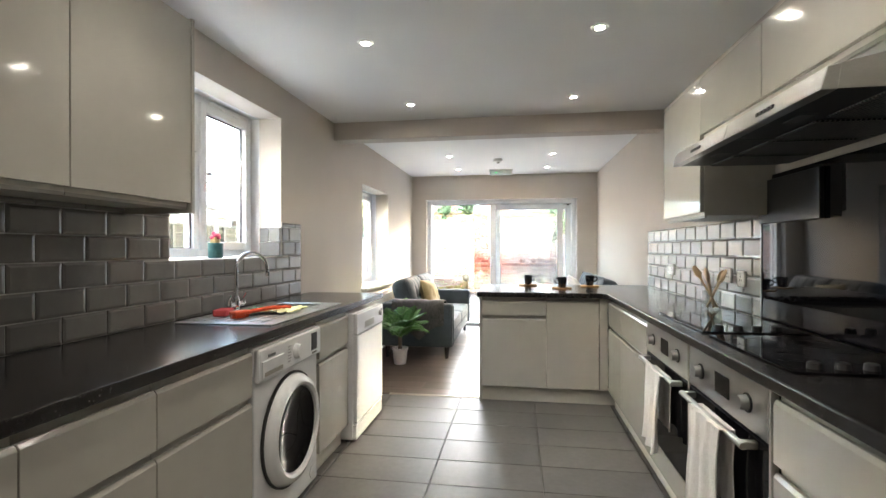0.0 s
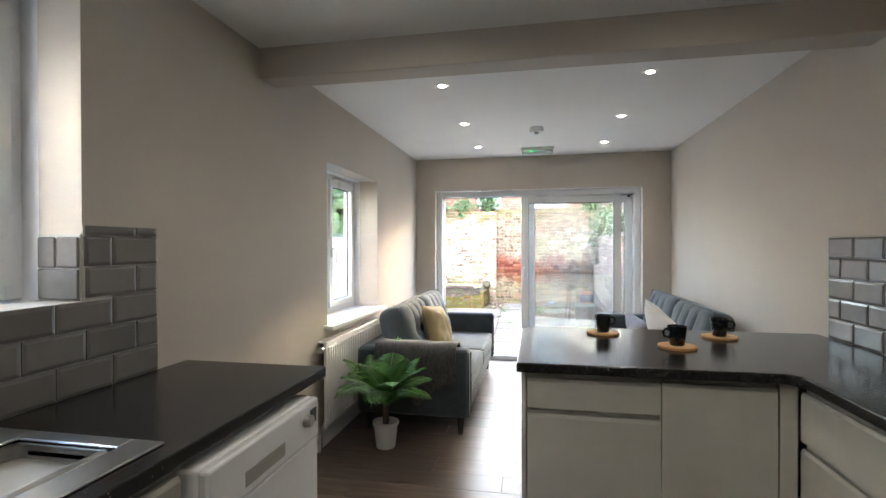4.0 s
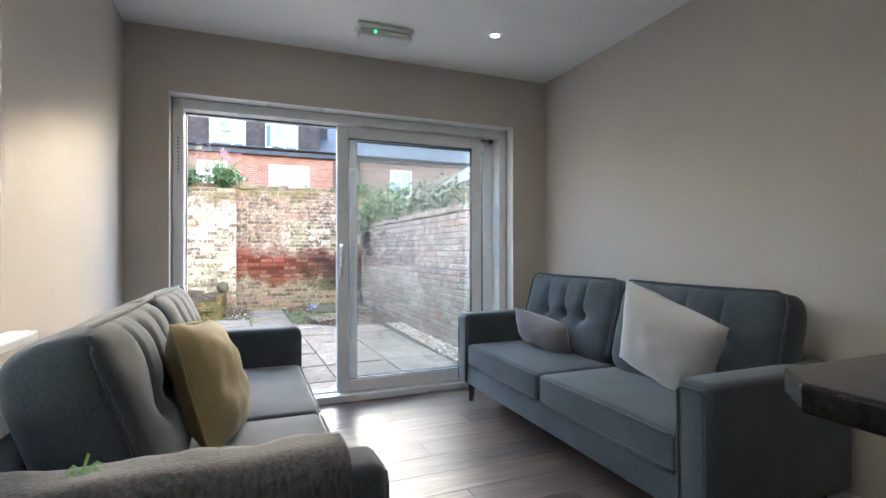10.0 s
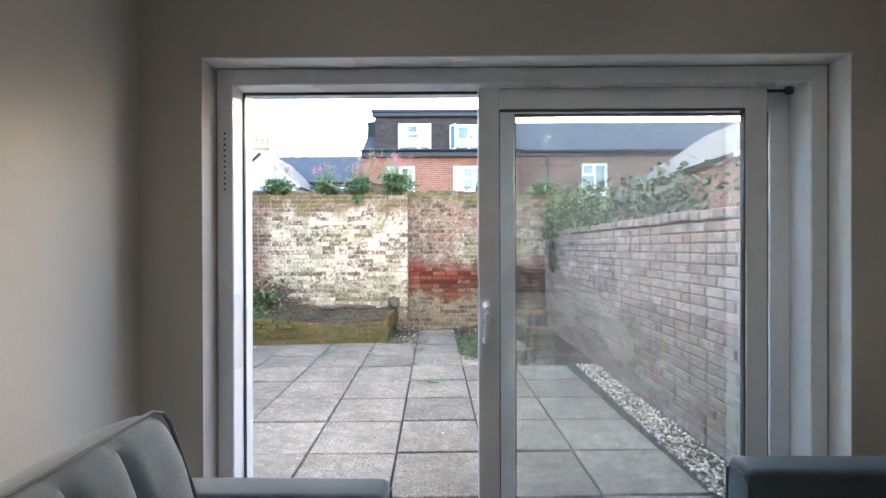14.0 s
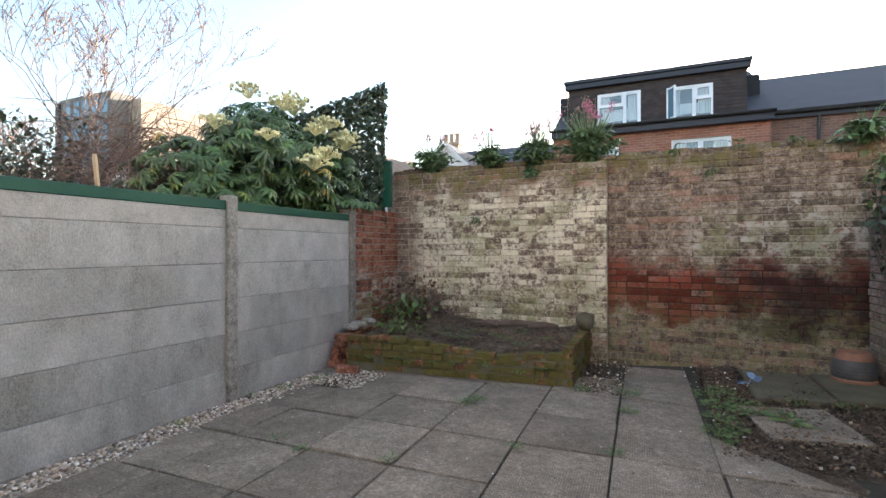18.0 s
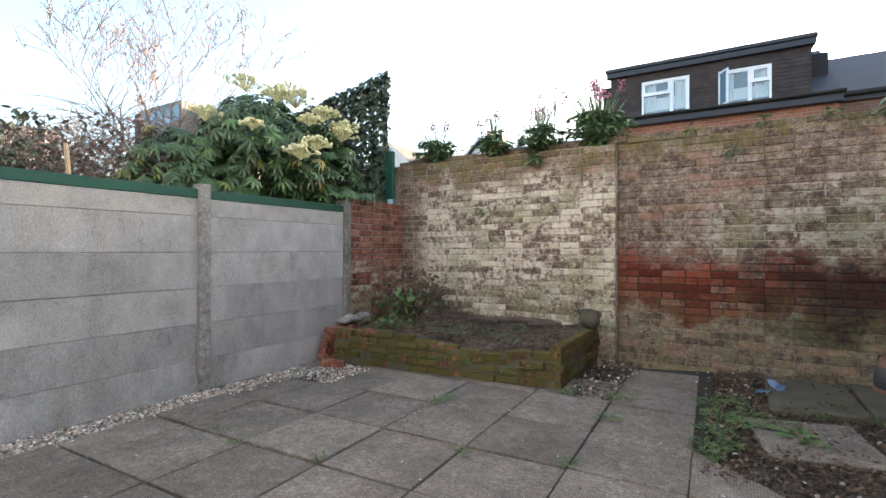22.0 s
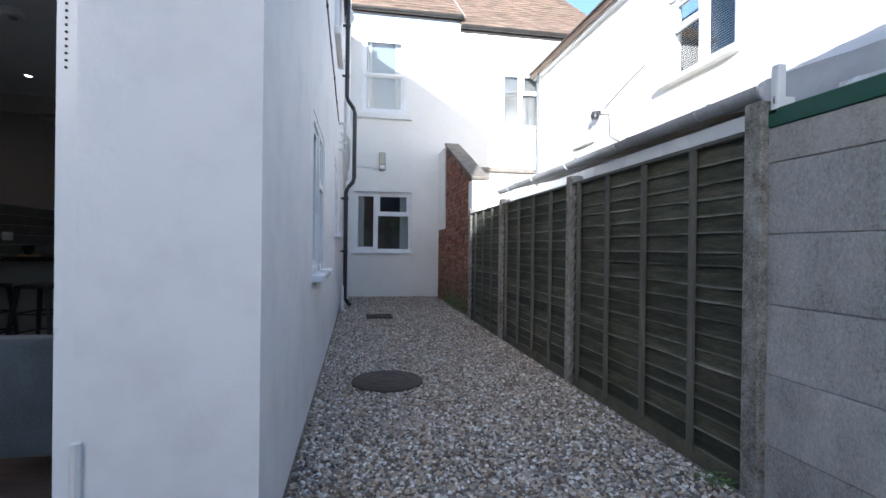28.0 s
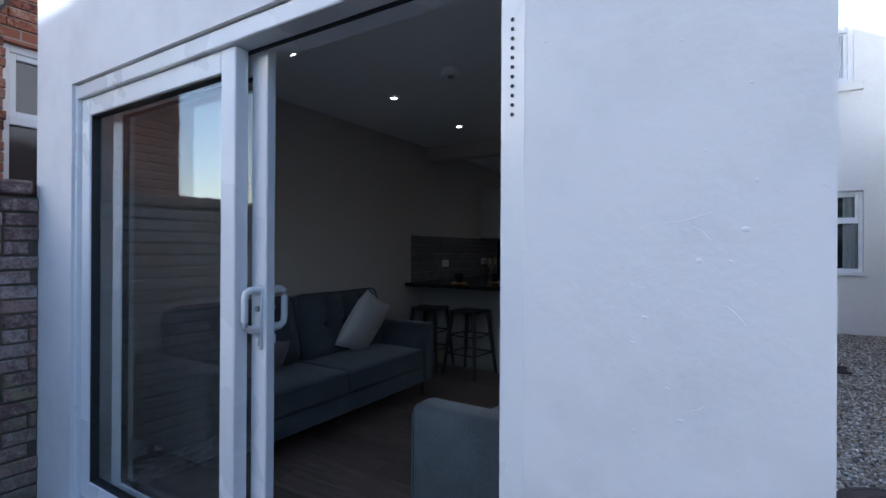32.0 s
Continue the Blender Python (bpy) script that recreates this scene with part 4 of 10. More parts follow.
def base_unit(m, u0, u1, fronts, label, depth=0.5, end=None):
    """A floor cabinet: carcass, plinth, handle rails, and fronts given by their heights."""
    c = m @ Vector(((u0 + u1) / 2, depth / 2, 0))
    unit = thing("base_cabinet", label, "cabinet", (c.x, c.y, 0), "handleless base cabinets")
    part("carcass", moved(box(u0 + 0.001, u1 - 0.001, 0.03, depth, 0.125, 0.868), m), cream_carcass, unit)
    part("plinth", moved(box(u0, u1, 0.05, 0.066, 0.0, 0.125, 0.001), m), cream_carcass, unit)
    for z0, z1 in fronts:
        kind = "drawer_front" if z1 - z0 < 0.3 else "door"
        b = prism([(0.0, z0), (0.0, z1 - 0.012), (0.008, z1), (0.019, z1), (0.019, z0)], u1 - u0 - 0.004, "x", u0 + 0.002)
        # local axes here are (x along u, y depth, z)
        part(kind, moved(bevelled(b, 0.0012, 1), m), cream_gloss, unit)
        # rail behind the pull, toned darker for the shade in the groove
        part("handle_rail", moved(box(u0 + 0.002, u1 - 0.002, 0.021, 0.031, z1 - 0.012, z1 + 0.024), m), shade_trim_grey, unit)
    return unit


LOW, HIGH = (0.128, 0.628), (0.655, 0.838)
for y0, y1 in ((-1.5, -0.9), (-0.9, -0.3), (-0.3, 0.3), (0.3, 0.9), (0.9, 1.31), (1.31, 1.845), (2.525, 2.985)):
    base_unit(WEST_RUN, y0, y1, (LOW, HIGH), "cream gloss base cabinet with a drawer over a door", 0.58)
base_unit(SOUTH_RUN, -0.285, 0.24, ((0.128, 0.69), (0.716, 0.838)), "cream gloss base cabinet with a shallow drawer over a door", 0.53)
base_unit(SOUTH_RUN, 0.24, 0.655, ((0.128, 0.842),), "cream gloss cabinet with one tall plain door", 0.53)
end_panel = thing("cabinet_cladding", "cream panel closing the end of the peninsula", "panel", (-0.295, 4.27, 0))
part("board", box(-0.305, -0.287, 3.99, 4.55, 0.0, 0.868, 0.0015), cream_gloss, end_panel)
back_panel = thing("peninsula_cladding", "plain cream panel behind the peninsula cabinets", "panel", (0.46, 4.54, 0))
part("board", box(-0.287, 1.238, 4.53, 4.55, 0.0, 0.868, 0.0015), cream_gloss, back_panel)
post = thing("corner_post", "narrow cream filler post in the cabinet corner", "panel", (0.69, 4.02, 0))
part("board", box(0.66, 0.722, 3.998, 4.06, 0.125, 0.868, 0.0015), cream_gloss, post)
part("plinth", box(0.655, 0.79, 4.045, 4.06, 0.0, 0.125), cream_carcass, post)
base_unit(EAST_RUN, -3.99, -3.52, (LOW, HIGH), "narrow cream gloss cabinet with a drawer over a door", 0.5)
base_unit(EAST_RUN, -3.52, -2.845, (LOW, HIGH), "cream gloss base cabinet with a drawer over a door", 0.5)
for y0, y1 in ((0.85, 1.50), (0.25, 0.85), (-0.35, 0.25), (-0.95, -0.35), (-1.5, -0.95)):
    base_unit(EAST_RUN, -y1, -y0, (LOW, HIGH), "wide cream gloss cabinet with deep drawers", 0.5)

# worktops, rounded at the front edge
def worktop_slab(name, outline, label, holes=()):
    top = thing(name, label, "worktop", (sum(p[0] for p in outline) / len(outline), sum(p[1] for p in outline) / len(outline), 0.87))
    bm = prism(outline, 0.04, "z", 0.87)
    part("slab", bevelled(bm, 0.006, 2), worktop, top)
    return top


left_top = thing("worktop", "black flecked laminate worktop with a steel sink let in", "worktop", (-1.39, 1.1, 0.87))
bm = box(-1.698, -1.065, -1.5, 2.60, 0.87, 0.91, 0.005, 2)
box(-1.698, -1.065, 2.94, 3.76, 0.87, 0.91, 0.005, 2, bm=bm)
box(-1.698, -1.51, 2.59, 2.95, 0.87, 0.9098, bm=bm)
box(-1.205, -1.0652, 2.59, 2.95, 0.8702, 0.9098, 0.004, 2, bm=bm)
part("slab", bm, worktop, left_top)
worktop_slab("worktop", [(0.70, -1.5), (1.238, -1.5), (1.238, 4.89), (-0.25, 4.89), (-0.325, 4.82), (-0.325, 3.955), (0.665, 3.955), (0.70, 3.92)], "dark laminate worktop running round onto the peninsula bar")

# tall end of the west run
dish = thing("dishwasher", "white freestanding dishwasher under the worktop", "dishwasher", (-1.35, 3.3, 0))
part("body", box(-1.68, -1.05, 2.995, 3.60, 0.02, 0.845, 0.008, 2), appliance_white, dish)
dd = part("door", box(-1.05, -1.025, 2.998, 3.597, 0.13, 0.70, 0.006, 2), appliance_white, dish)
part("control_panel", box(-1.05, -1.020, 2.998, 3.597, 0.705, 0.843, 0.008, 2), appliance_white, dish)
# flat patch on the panel; the recess's shade is only its colour
part("handle_recess", box(-1.0215, -1.0185, 3.15, 3.36, 0.73, 0.775, 0.004), shade_trim_grey, dish)
part("knob", cyl((-1.02, 3.50, 0.79), (-0.998, 3.50, 0.79), 0.022, 0.019), steel, dish, smooth=True)
part("display", box(-1.0205, -1.0175, 3.53, 3.575, 0.765, 0.815, 0.002), black_plastic, dish)
part("kickplate", box(-1.06, -1.03, 2.998, 3.597, 0.02, 0.12, 0.004), appliance_white, dish)
for yy in (3.04, 3.55):
    part("foot", cyl((-1.1, yy, 0.0), (-1.1, yy, 0.025), 0.02), black_plastic, dish)

wash = thing("washing_machine", "white front-loading washing machine with a dark porthole door", "washing machine", (-1.37, 2.185, 0))
part("body", box(-1.68, -1.085, 1.862, 2.508, 0.012, 0.85, 0.012, 2), appliance_white, wash)
part("control_panel", box(-1.09, -1.062, 1.865, 2.505, 0.70, 0.845, 0.010, 2), appliance_white, wash)
part("detergent_drawer", box(-1.064, -1.056, 1.885, 2.075, 0.715, 0.79, 0.006, 2), appliance_white, wash)
part("drawer_grip", box(-1.0575, -1.0545, 1.90, 2.06, 0.722, 0.742, 0.003), shade_trim_grey, wash)
part("logo_bar", box(-1.0575, -1.055, 1.93, 1.99, 0.80, 0.812), grey_plastic, wash)
part("programme_knob", cyl((-1.062, 2.205, 0.772), (-1.035, 2.205, 0.772), 0.036, 0.031, 24), appliance_white, wash, "round white dial with a silver edge", True)
part("display", box(-1.0635, -1.0595, 2.38, 2.45, 0.735, 0.825, 0.002), black_plastic, wash)
for k in range(3):
    part("button", cyl((-1.062, 2.395 + k * 0.02, 0.722), (-1.057, 2.395 + k * 0.02, 0.722), 0.006, n=10), shade_trim_grey, wash)
for k in range(6):
    part("print_line", box(-1.0625, -1.0612, 2.12, 2.15, 0.735 + k * 0.014, 0.738 + k * 0.014), grey_plastic, wash)
TOFRONT = Matrix.Translation((-1.085, 2.18, 0.405)) @ pose(0, 0, 0, 0, 90, 0)
dring = part("door_ring", turned(lathe([(0.196, 0.018), (0.203, 0.050), (0.218, 0.058), (0.240, 0.050), (0.258, 0.022), (0.262, 0.0), (0.196, 0.0)], 48), TOFRONT), appliance_white, wash, "white plastic porthole rim", True)
part("door_glass", turned(lathe([(0.0, 0.012), (0.07, 0.013), (0.12, 0.018), (0.165, 0.030), (0.197, 0.040), (0.200, 0.030), (0.198, 0.004)], 40), TOFRONT), black_glass, dring, "dark domed glass", True)
part("dark_gap", turned(lathe([(0.262, 0.001), (0.270, 0.001), (0.270, 0.014), (0.262, 0.014)], 48), TOFRONT), dark_gasket, dring)
part("filter_flap", cyl((-1.085, 2.44, 0.075), (-1.081, 2.44, 0.075), 0.035), appliance_white, wash)
for yy in (1.92, 2.45):
    part("foot", cyl((-1.14, yy, 0.0), (-1.14, yy, 0.015), 0.022), black_plastic, wash)
    part("foot", cyl((-1.62, yy, 0.0), (-1.62, yy, 0.015), 0.022), black_plastic, wash)

# wall cabinets
def wall_unit(side, y0, y1, z0, z1, label):
    """A wall cabinet with a plain gloss door; side -1 hangs on the west wall, 1 on the east."""
    xf, xb = (-1.37, -1.70) if side < 0 else (0.90, 1.24)
    unit = thing("wall_cabinet", label, "cabinet", ((xf + xb) / 2, (y0 + y1) / 2, z0), "wall cabinets")
    s = 1 if side > 0 else -1
    part("carcass", box(min(xf + s * 0.02, xb), max(xf + s * 0.02, xb), y0 + 0.001, y1 - 0.001, z0 + 0.012, z1), cream_carcass, unit)
    part("door", box(min(xf, xf + s * 0.019), max(xf, xf + s * 0.019), y0 + 0.002, y1 - 0.002, z0 + 0.028, z1 - 0.001, 0.0012), cream_gloss, unit)
    # rail under the door, with the groove's shade in its colour
    part("handle_rail", box(min(xf + s * 0.021, xf + s * 0.03), max(xf + s * 0.021, xf + s * 0.03), y0 + 0.002, y1 - 0.002, z0, z0 + 0.03), shade_trim_grey, unit)
    return unit


for y0, y1 in ((-1.0, -0.3), (-0.3, 0.5), (0.5, 1.30), (1.30, 1.86)):
    wall_unit(-1, y0, y1, 1.435, 2.24, "cream gloss wall cabinet with a plain door")
cornice = thing("cabinet_cladding", "cream end panel beside the kitchen window", "panel", (-1.53, 1.87, 1.42))
part("board", box(-1.70, -1.365, 1.861, 1.877, 1.42, 2.25, 0.001), cream_gloss, cornice)
wall_unit(1, 2.545, 3.14, 1.42, 2.11, "cream gloss wall cabinet reflecting the tiles below")
wall_unit(1, 1.945, 2.545, 1.80, 2.11, "short cream gloss bridging cabinet over the cooker hood")
wall_unit(1, 1.30, 1.945, 1.80, 2.11, "short cream gloss bridging cabinet over the cooker hood")
for y0, y1 in ((0.68, 1.30), (0.0, 0.68), (-0.6, 0.0)):
    wall_unit(1, y0, y1, 1.42, 2.11, "cream gloss wall cabinet with a plain door")


def hood(y0, y1):
    h = thing("cooker_hood", "stainless steel visor cooker hood with mesh filters", "cooker hood", (1.0, (y0 + y1) / 2, 1.655), "cooker hoods")
    part("canopy", prism([(0.775, 1.66), (1.238, 1.66), (1.238, 1.80), (0.93, 1.80), (0.93, 1.755), (0.78, 1.722)], y1 - y0 - 0.004, "y", y0 + 0.002), steel, h)
    part("visor", bevelled(prism([(0.735, 1.657), (0.775, 1.657), (0.785, 1.722), (0.752, 1.716)], y1 - y0 - 0.002, "y", y0 + 0.001), 0.003), steel, h)
    for k in range(2):
        part("filter", box(0.90, 1.19, y0 + 0.03 + k * (y1 - y0) / 2, y0 + (k + 1) * (y1 - y0) / 2 - 0.02, 1.652, 1.659, 0.002), filter_mesh, h, "perforated grease filter")
    part("light_lens", box(0.815, 0.86, (y0 + y1) / 2 - 0.05, (y0 + y1) / 2 + 0.05, 1.655, 1.659, 0.002), grey_plastic, h)
    part("underside", box(0.776, 1.237, y0 + 0.004, y1 - 0.004, 1.6585, 1.6605), black_plastic, h)
    for k in range(5):
        part("button", box(0.738, 0.748, (y0 + y1) / 2 - 0.05 + k * 0.022, (y0 + y1) / 2 - 0.036 + k * 0.022, 1.678, 1.690, 0.001), black_plastic, h)


hood(1.30, 1.862)
hood(1.862, 2.43)
splash = thing("splashback", "tall black glass splashback behind the hobs", "splashback", (1.235, 2.05, 0.91))
part("glass_sheet", box(1.226, 1.238, 1.40, 2.64, 0.912, 1.625, 0.001), black_glass, splash)
part("edge_strip", box(1.222, 1.2385, 2.641, 2.652, 0.912, 1.43, 0.001), steel, splash)
vent_box = thing("wall_panel", "matt black panel on the wall under the hood", "panel", (1.22, 2.39, 1.39))
part("board", box(1.205, 1.224, 2.14, 2.63, 1.39, 1.60, 0.002), black_plastic, vent_box)


def oven(y0, y1):
    o = thing("oven", "built-under steel oven with a black glass door", "oven", (0.95, (y0 + y1) / 2, 0.0), "built-under ovens")
    yc, w = (y0 + y1) / 2, y1 - y0
    part("body", box(0.745, 1.22, y0 + 0.012, y1 - 0.012, 0.13, 0.865), black_plastic, o)
    part("control_panel", box(0.722, 0.745, y0 + 0.012, y1 - 0.012, 0.70, 0.862, 0.002), steel, o)
    part("door", box(0.722, 0.744, y0 + 0.012, y1 - 0.012, 0.255, 0.692, 0.003), black_glass, o, "black glass oven door")
    for yk in (yc - w * 0.29, yc + w * 0.29):
        kb = part("knob", cyl((0.722, yk, 0.782), (0.693, yk, 0.782), 0.025, 0.021, 20), steel, o, smooth=True)
        part("knob_collar", cyl((0.7225, yk, 0.782), (0.7185, yk, 0.782), 0.031, n=20), black_plastic, kb)
    part("display", box(0.7205, 0.7225, yc - 0.06, yc + 0.06, 0.745, 0.82, 0.001), black_glass, o)
    hb = tube([(0.675, y0 + 0.06, 0.672), (0.675, y1 - 0.06, 0.672)], 0.011, 12)
    for yk in (y0 + 0.08, y1 - 0.08):
        box(0.675, 0.722, yk - 0.012, yk + 0.012, 0.660, 0.684, 0.003, bm=hb)
    part("handle", hb, steel, o, smooth=True)
    part("side_post", box(0.722, 0.745, y0, y0 + 0.012, 0.128, 0.868, 0.001), cream_gloss, o)
    part("lower_panel", box(0.724, 0.743, y0 + 0.003, y1 - 0.003, 0.128, 0.25, 0.001), cream_gloss, o)
    part("plinth", box(0.775, 0.79, y0, y1, 0.0, 0.125), cream_carcass, o)


oven(1.505, 2.172)
oven(2.172, 2.842)


def towel(yc, w, long, short, seed):
    """A cotton cloth folded over an oven handle, in soft lengthwise folds, with thin woven stripes near its edges."""
    t = thing("tea_towel", "white striped cotton tea towel hung over the oven handle", "towel", (0.67, yc, 0.68 - long), "hung tea towels")
    n, mrows = 40, 40
    total = long + short
    def at(u, s, off=0.0):
        low = max(0.0, (long - s) / long) if s < long else (s - long) / short
        fold = (0.012 * math.sin(u * 17 + seed) + 0.008 * math.sin(u * 33 + seed * 2.3) + 0.005 * noise.noise(Vector((u * 6, s * 9, seed)))) * (0.25 + 0.75 * low)
        if s < long:
            z, x = 0.684 - (long - s), 0.654 - abs(fold) * 0.4 + fold - off - 0.012 * low
        else:
            z, x = 0.684 - (s - long), 0.698 + fold * 0.25 + off
        ease = 1 - 0.16 * math.sin(min(1.0, low * 1.3) * math.pi / 2) * (1 if s < long else 0.6)
        hem = 0.012 * math.sin(u * 5 + seed) * (1 if s < 0.04 else 0)
        return Vector((x, yc + u * w * ease + 0.014 * noise.noise(Vector((u * 2.2, z * 6, seed))), z + hem))
    def strip(u0, u1, k0, k1, rows_n, cols, off):
        bm = bmesh.new()
        rows = [[bm.verts.new(at(u0 + (u1 - u0) * j / cols, (k0 + (k1 - k0) * i / rows_n) * total, off)) for j in range(cols + 1)] for i in range(rows_n + 1)]
        for a, b in zip(rows, rows[1:]):
            for j in range(cols):
                bm.faces.new((a[j], a[j + 1], b[j + 1], b[j]))
        return bm
    cloth = part("cloth", thicken(strip(-0.5, 0.5, 0, 1, mrows, n, 0.0), 0.004), towel_cloth, t, smooth=True)
    for u in (-0.40, -0.36, 0.36, 0.40):
        part("stripe", strip(u - 0.006, u + 0.006, 0.005, long / total * 0.97, mrows, 1, 0.0035), shade_trim_grey, cloth, smooth=True)


towel(2.45, 0.25, 0.36, 0.26, 0.4)
towel(1.82, 0.27, 0.40, 0.28, 2.2)


zone_print = surf("dim_grey_zone_print", (0.022, 0.022, 0.023), (0.03, 0.03, 0.031), 0.2, (5, 60), 0.0)
def hob(y0, y1):
    h = thing("hob", "black ceramic hob with side control knobs", "hob", (1.0, (y0 + y1) / 2, 0.91), "ceramic hobs")
    part("glass_top", box(0.775, 1.20, y0, y1, 0.9105, 0.918, 0.002), black_glass, h)
    for k in range(4):
        part("knob", lathe([(0.0, 0.020), (0.014, 0.020), (0.018, 0.017), (0.020, 0.0)], 16, (0.86 + k * 0.075, y0 + 0.05, 0.918)), black_plastic, h, smooth=True)
    for px, py, r in ((0.88, 0.20, 0.075), (0.88, 0.44, 0.09), (1.08, 0.20, 0.09), (1.08, 0.44, 0.075)):
        part("zone_ring", lathe([(r, 0.0), (r, 0.0004), (r - 0.002, 0.0004), (r - 0.002, 0.0)], 32, (px, y0 + py, 0.918)), zone_print, h)


hob(1.50, 2.10)
hob(2.17, 2.79)

# sink and tap
sink = thing("sink", "stainless steel inset sink with a ridged drainer", "sink", (-1.37, 2.53, 0.91))
bm = bmesh.new()
box(-1.625, -1.125, 2.08, 2.605, 0.9105, 0.917, 0.003, bm=bm)
box(-1.625, -1.500, 2.605, 2.985, 0.9105, 0.917, 0.003, bm=bm)
box(-1.210, -1.125, 2.605, 2.985, 0.9105, 0.917, 0.003, bm=bm)
box(-1.500, -1.210, 2.935, 2.985, 0.9105, 0.917, 0.003, bm=bm)
part("rim", bm, steel, sink)
bm = box(-1.505, -1.205, 2.60, 2.94, 0.745, 0.916, 0.03, 3)
top = [f for f in bm.faces if all(v.co.z > 0.915 for v in f.verts)]
bmesh.ops.delete(bm, geom=top, context="FACES")
part("bowl", bm, steel, sink, smooth=True)
for k in range(7):
    part("drainer_ridge", box(-1.57 + k * 0.06, -1.555 + k * 0.06, 2.14, 2.54, 0.916, 0.9205, 0.002), steel, sink)
part("plughole", lathe([(0.0, 0.002), (0.03, 0.003), (0.04, 0.005), (0.042, 0.0)], 20, (-1.355, 2.77, 0.748)), chrome, sink)
part("overflow", cyl((-1.17, 2.68, 0.917), (-1.17, 2.68, 0.921), 0.016), chrome, sink)
tap = thing("kitchen_tap", "chrome swan-neck mixer tap with two levers", "tap", (-1.565, 2.50, 0.917))
part("body", lathe([(0.030, 0.0), (0.030, 0.008), (0.022, 0.014), (0.020, 0.07), (0.015, 0.085), (0.0, 0.085)], 20, (-1.565, 2.50, 0.917)), chrome, tap, smooth=True)
arc = [(-1.565, 2.50, 0.99), (-1.565, 2.50, 1.15)]
dx, dy = 0.5, 0.866
for k in range(1, 13):
    a = math.pi * k / 12 * 0.95
    r = 0.095
    arc.append((-1.565 + dx * r * (1 - math.cos(a)), 2.50 + dy * r * (1 - math.cos(a)), 1.15 + r * math.sin(a)))
arc.append((arc[-1][0] + dx * 0.005, arc[-1][1] + dy * 0.005, arc[-1][2] - 0.04))
spout = part("spout", tube(arc, 0.011, 12), chrome, tap, smooth=True)
part("spout_tip", cyl(arc[-1], (arc[-1][0], arc[-1][1], arc[-1][2] - 0.02), 0.014, 0.013, 14), chrome, spout)
part("cross_bar", tube([(-1.565, 2.435, 0.955), (-1.565, 2.565, 0.955)], 0.015, 12), chrome, tap, smooth=True)
for s in (-1, 1):
    lv = tube([(-1.565, 2.50 + s * 0.065, 0.955), (-1.562, 2.50 + s * 0.072, 0.985), (-1.548, 2.50 + s * 0.075, 1.015)], 0.007, 8)
    part("lever", lathe([(0.0, 0.022), (0.015, 0.020), (0.018, 0.0)], 14, (-1.565, 2.50 + s * 0.066, 0.955), lv), chrome, tap, smooth=True)

sponge = thing("sponge", "red scouring sponge lying by the tap", "sponge", (-1.51, 2.30, 0.92))
part("block", turned(box(-0.035, 0.035, -0.055, 0.055, 0.0, 0.035, 0.008, 2), pose(-1.51, 2.30, 0.921, 0, 0, 12)), red_sponge, sponge)
brush = thing("dish_brush", "orange plastic washing-up brush on the drainer", "brush", (-1.38, 2.36, 0.92))
part("handle", tube([(-1.36, 2.30, 0.945), (-1.30, 2.42, 0.952), (-1.27, 2.56, 0.94)], 0.011, 8), orange_plastic, brush, smooth=True)
part("head", turned(box(-0.028, 0.028, -0.05, 0.05, 0.0, 0.02, 0.008, 2), pose(-1.375, 2.24, 0.938, 0, 0, -25)), orange_plastic, brush)
bm = bmesh.new()
for k in range(60):
    px, py = -1.375 + rng.uniform(-0.028, 0.028), 2.24 + rng.uniform(-0.05, 0.05)
    cyl((px, py, 0.9215), (px + rng.uniform(-.006, .006), py + rng.uniform(-.006, .006), 0.94), 0.0025, n=4, bm=bm)
part("bristles", bm, orange_plastic, brush)


def crumpled(name, label, mat, cx, cy, w, d, seed, hgt=0.03):
    t = thing(name, label, "cloth", (cx, cy, 0.918))
    bm = bmesh.new()
    n = 16
    g = [[bm.verts.new((cx + (i / n - 0.5) * w * (1 + 0.25 * noise.noise(Vector((k * 0.3, seed, 1)))), cy + (k / n - 0.5) * d * (1 + 0.3 * noise.noise(Vector((i * 0.3, seed, 2)))),
          0.923 + hgt * abs(noise.noise(Vector((i * 0.33, k * 0.33, seed)))) + 0.006)) for k in range(n + 1)] for i in range(n + 1)]
    for i in range(n):
        for k in range(n):
            bm.faces.new((g[i][k], g[i + 1][k], g[i + 1][k + 1], g[i][k + 1]))
    thicken(bm, 0.003)
    part("folds", bm, mat, t, smooth=True)


crumpled("dishcloth", "crumpled yellow dishcloth over the sink edge", yellow_cloth, -1.27, 2.50, 0.16, 0.22, 3.3)
crumpled("dishcloth", "crumpled green dishcloth on the drainer", green_cloth, -1.42, 2.44, 0.14, 0.24, 8.1, 0.02)

cactus = thing("cactus_pot", "small pink-topped cactus in a teal pot", "potted plant", (-1.77, 2.62, 1.212))
part("pot", lathe([(0.0, 0.0), (0.036, 0.0), (0.041, 0.004), (0.043, 0.09), (0.039, 0.092), (0.037, 0.08), (0.0, 0.08)], 24, (-1.77, 2.62, 1.212)), teal_pot, cactus, smooth=True)
for k in range(5):
    a = k * 1.3
    px, py, hh = -1.77 + 0.018 * math.cos(a), 2.62 + 0.018 * math.sin(a), 0.035 + 0.012 * (k % 3)
    part("stem", lathe([(0.0, hh), (0.008, hh - 0.003), (0.012, hh * 0.6), (0.011, 0.0)], 10, (px, py, 1.292)), cactus_tan, cactus, smooth=True)
    part("flower", lathe([(0.0, 0.024), (0.011, 0.019), (0.015, 0.009), (0.009, 0.0)], 10, (px, py, 1.290 + hh)), cactus_pink, cactus, smooth=True)

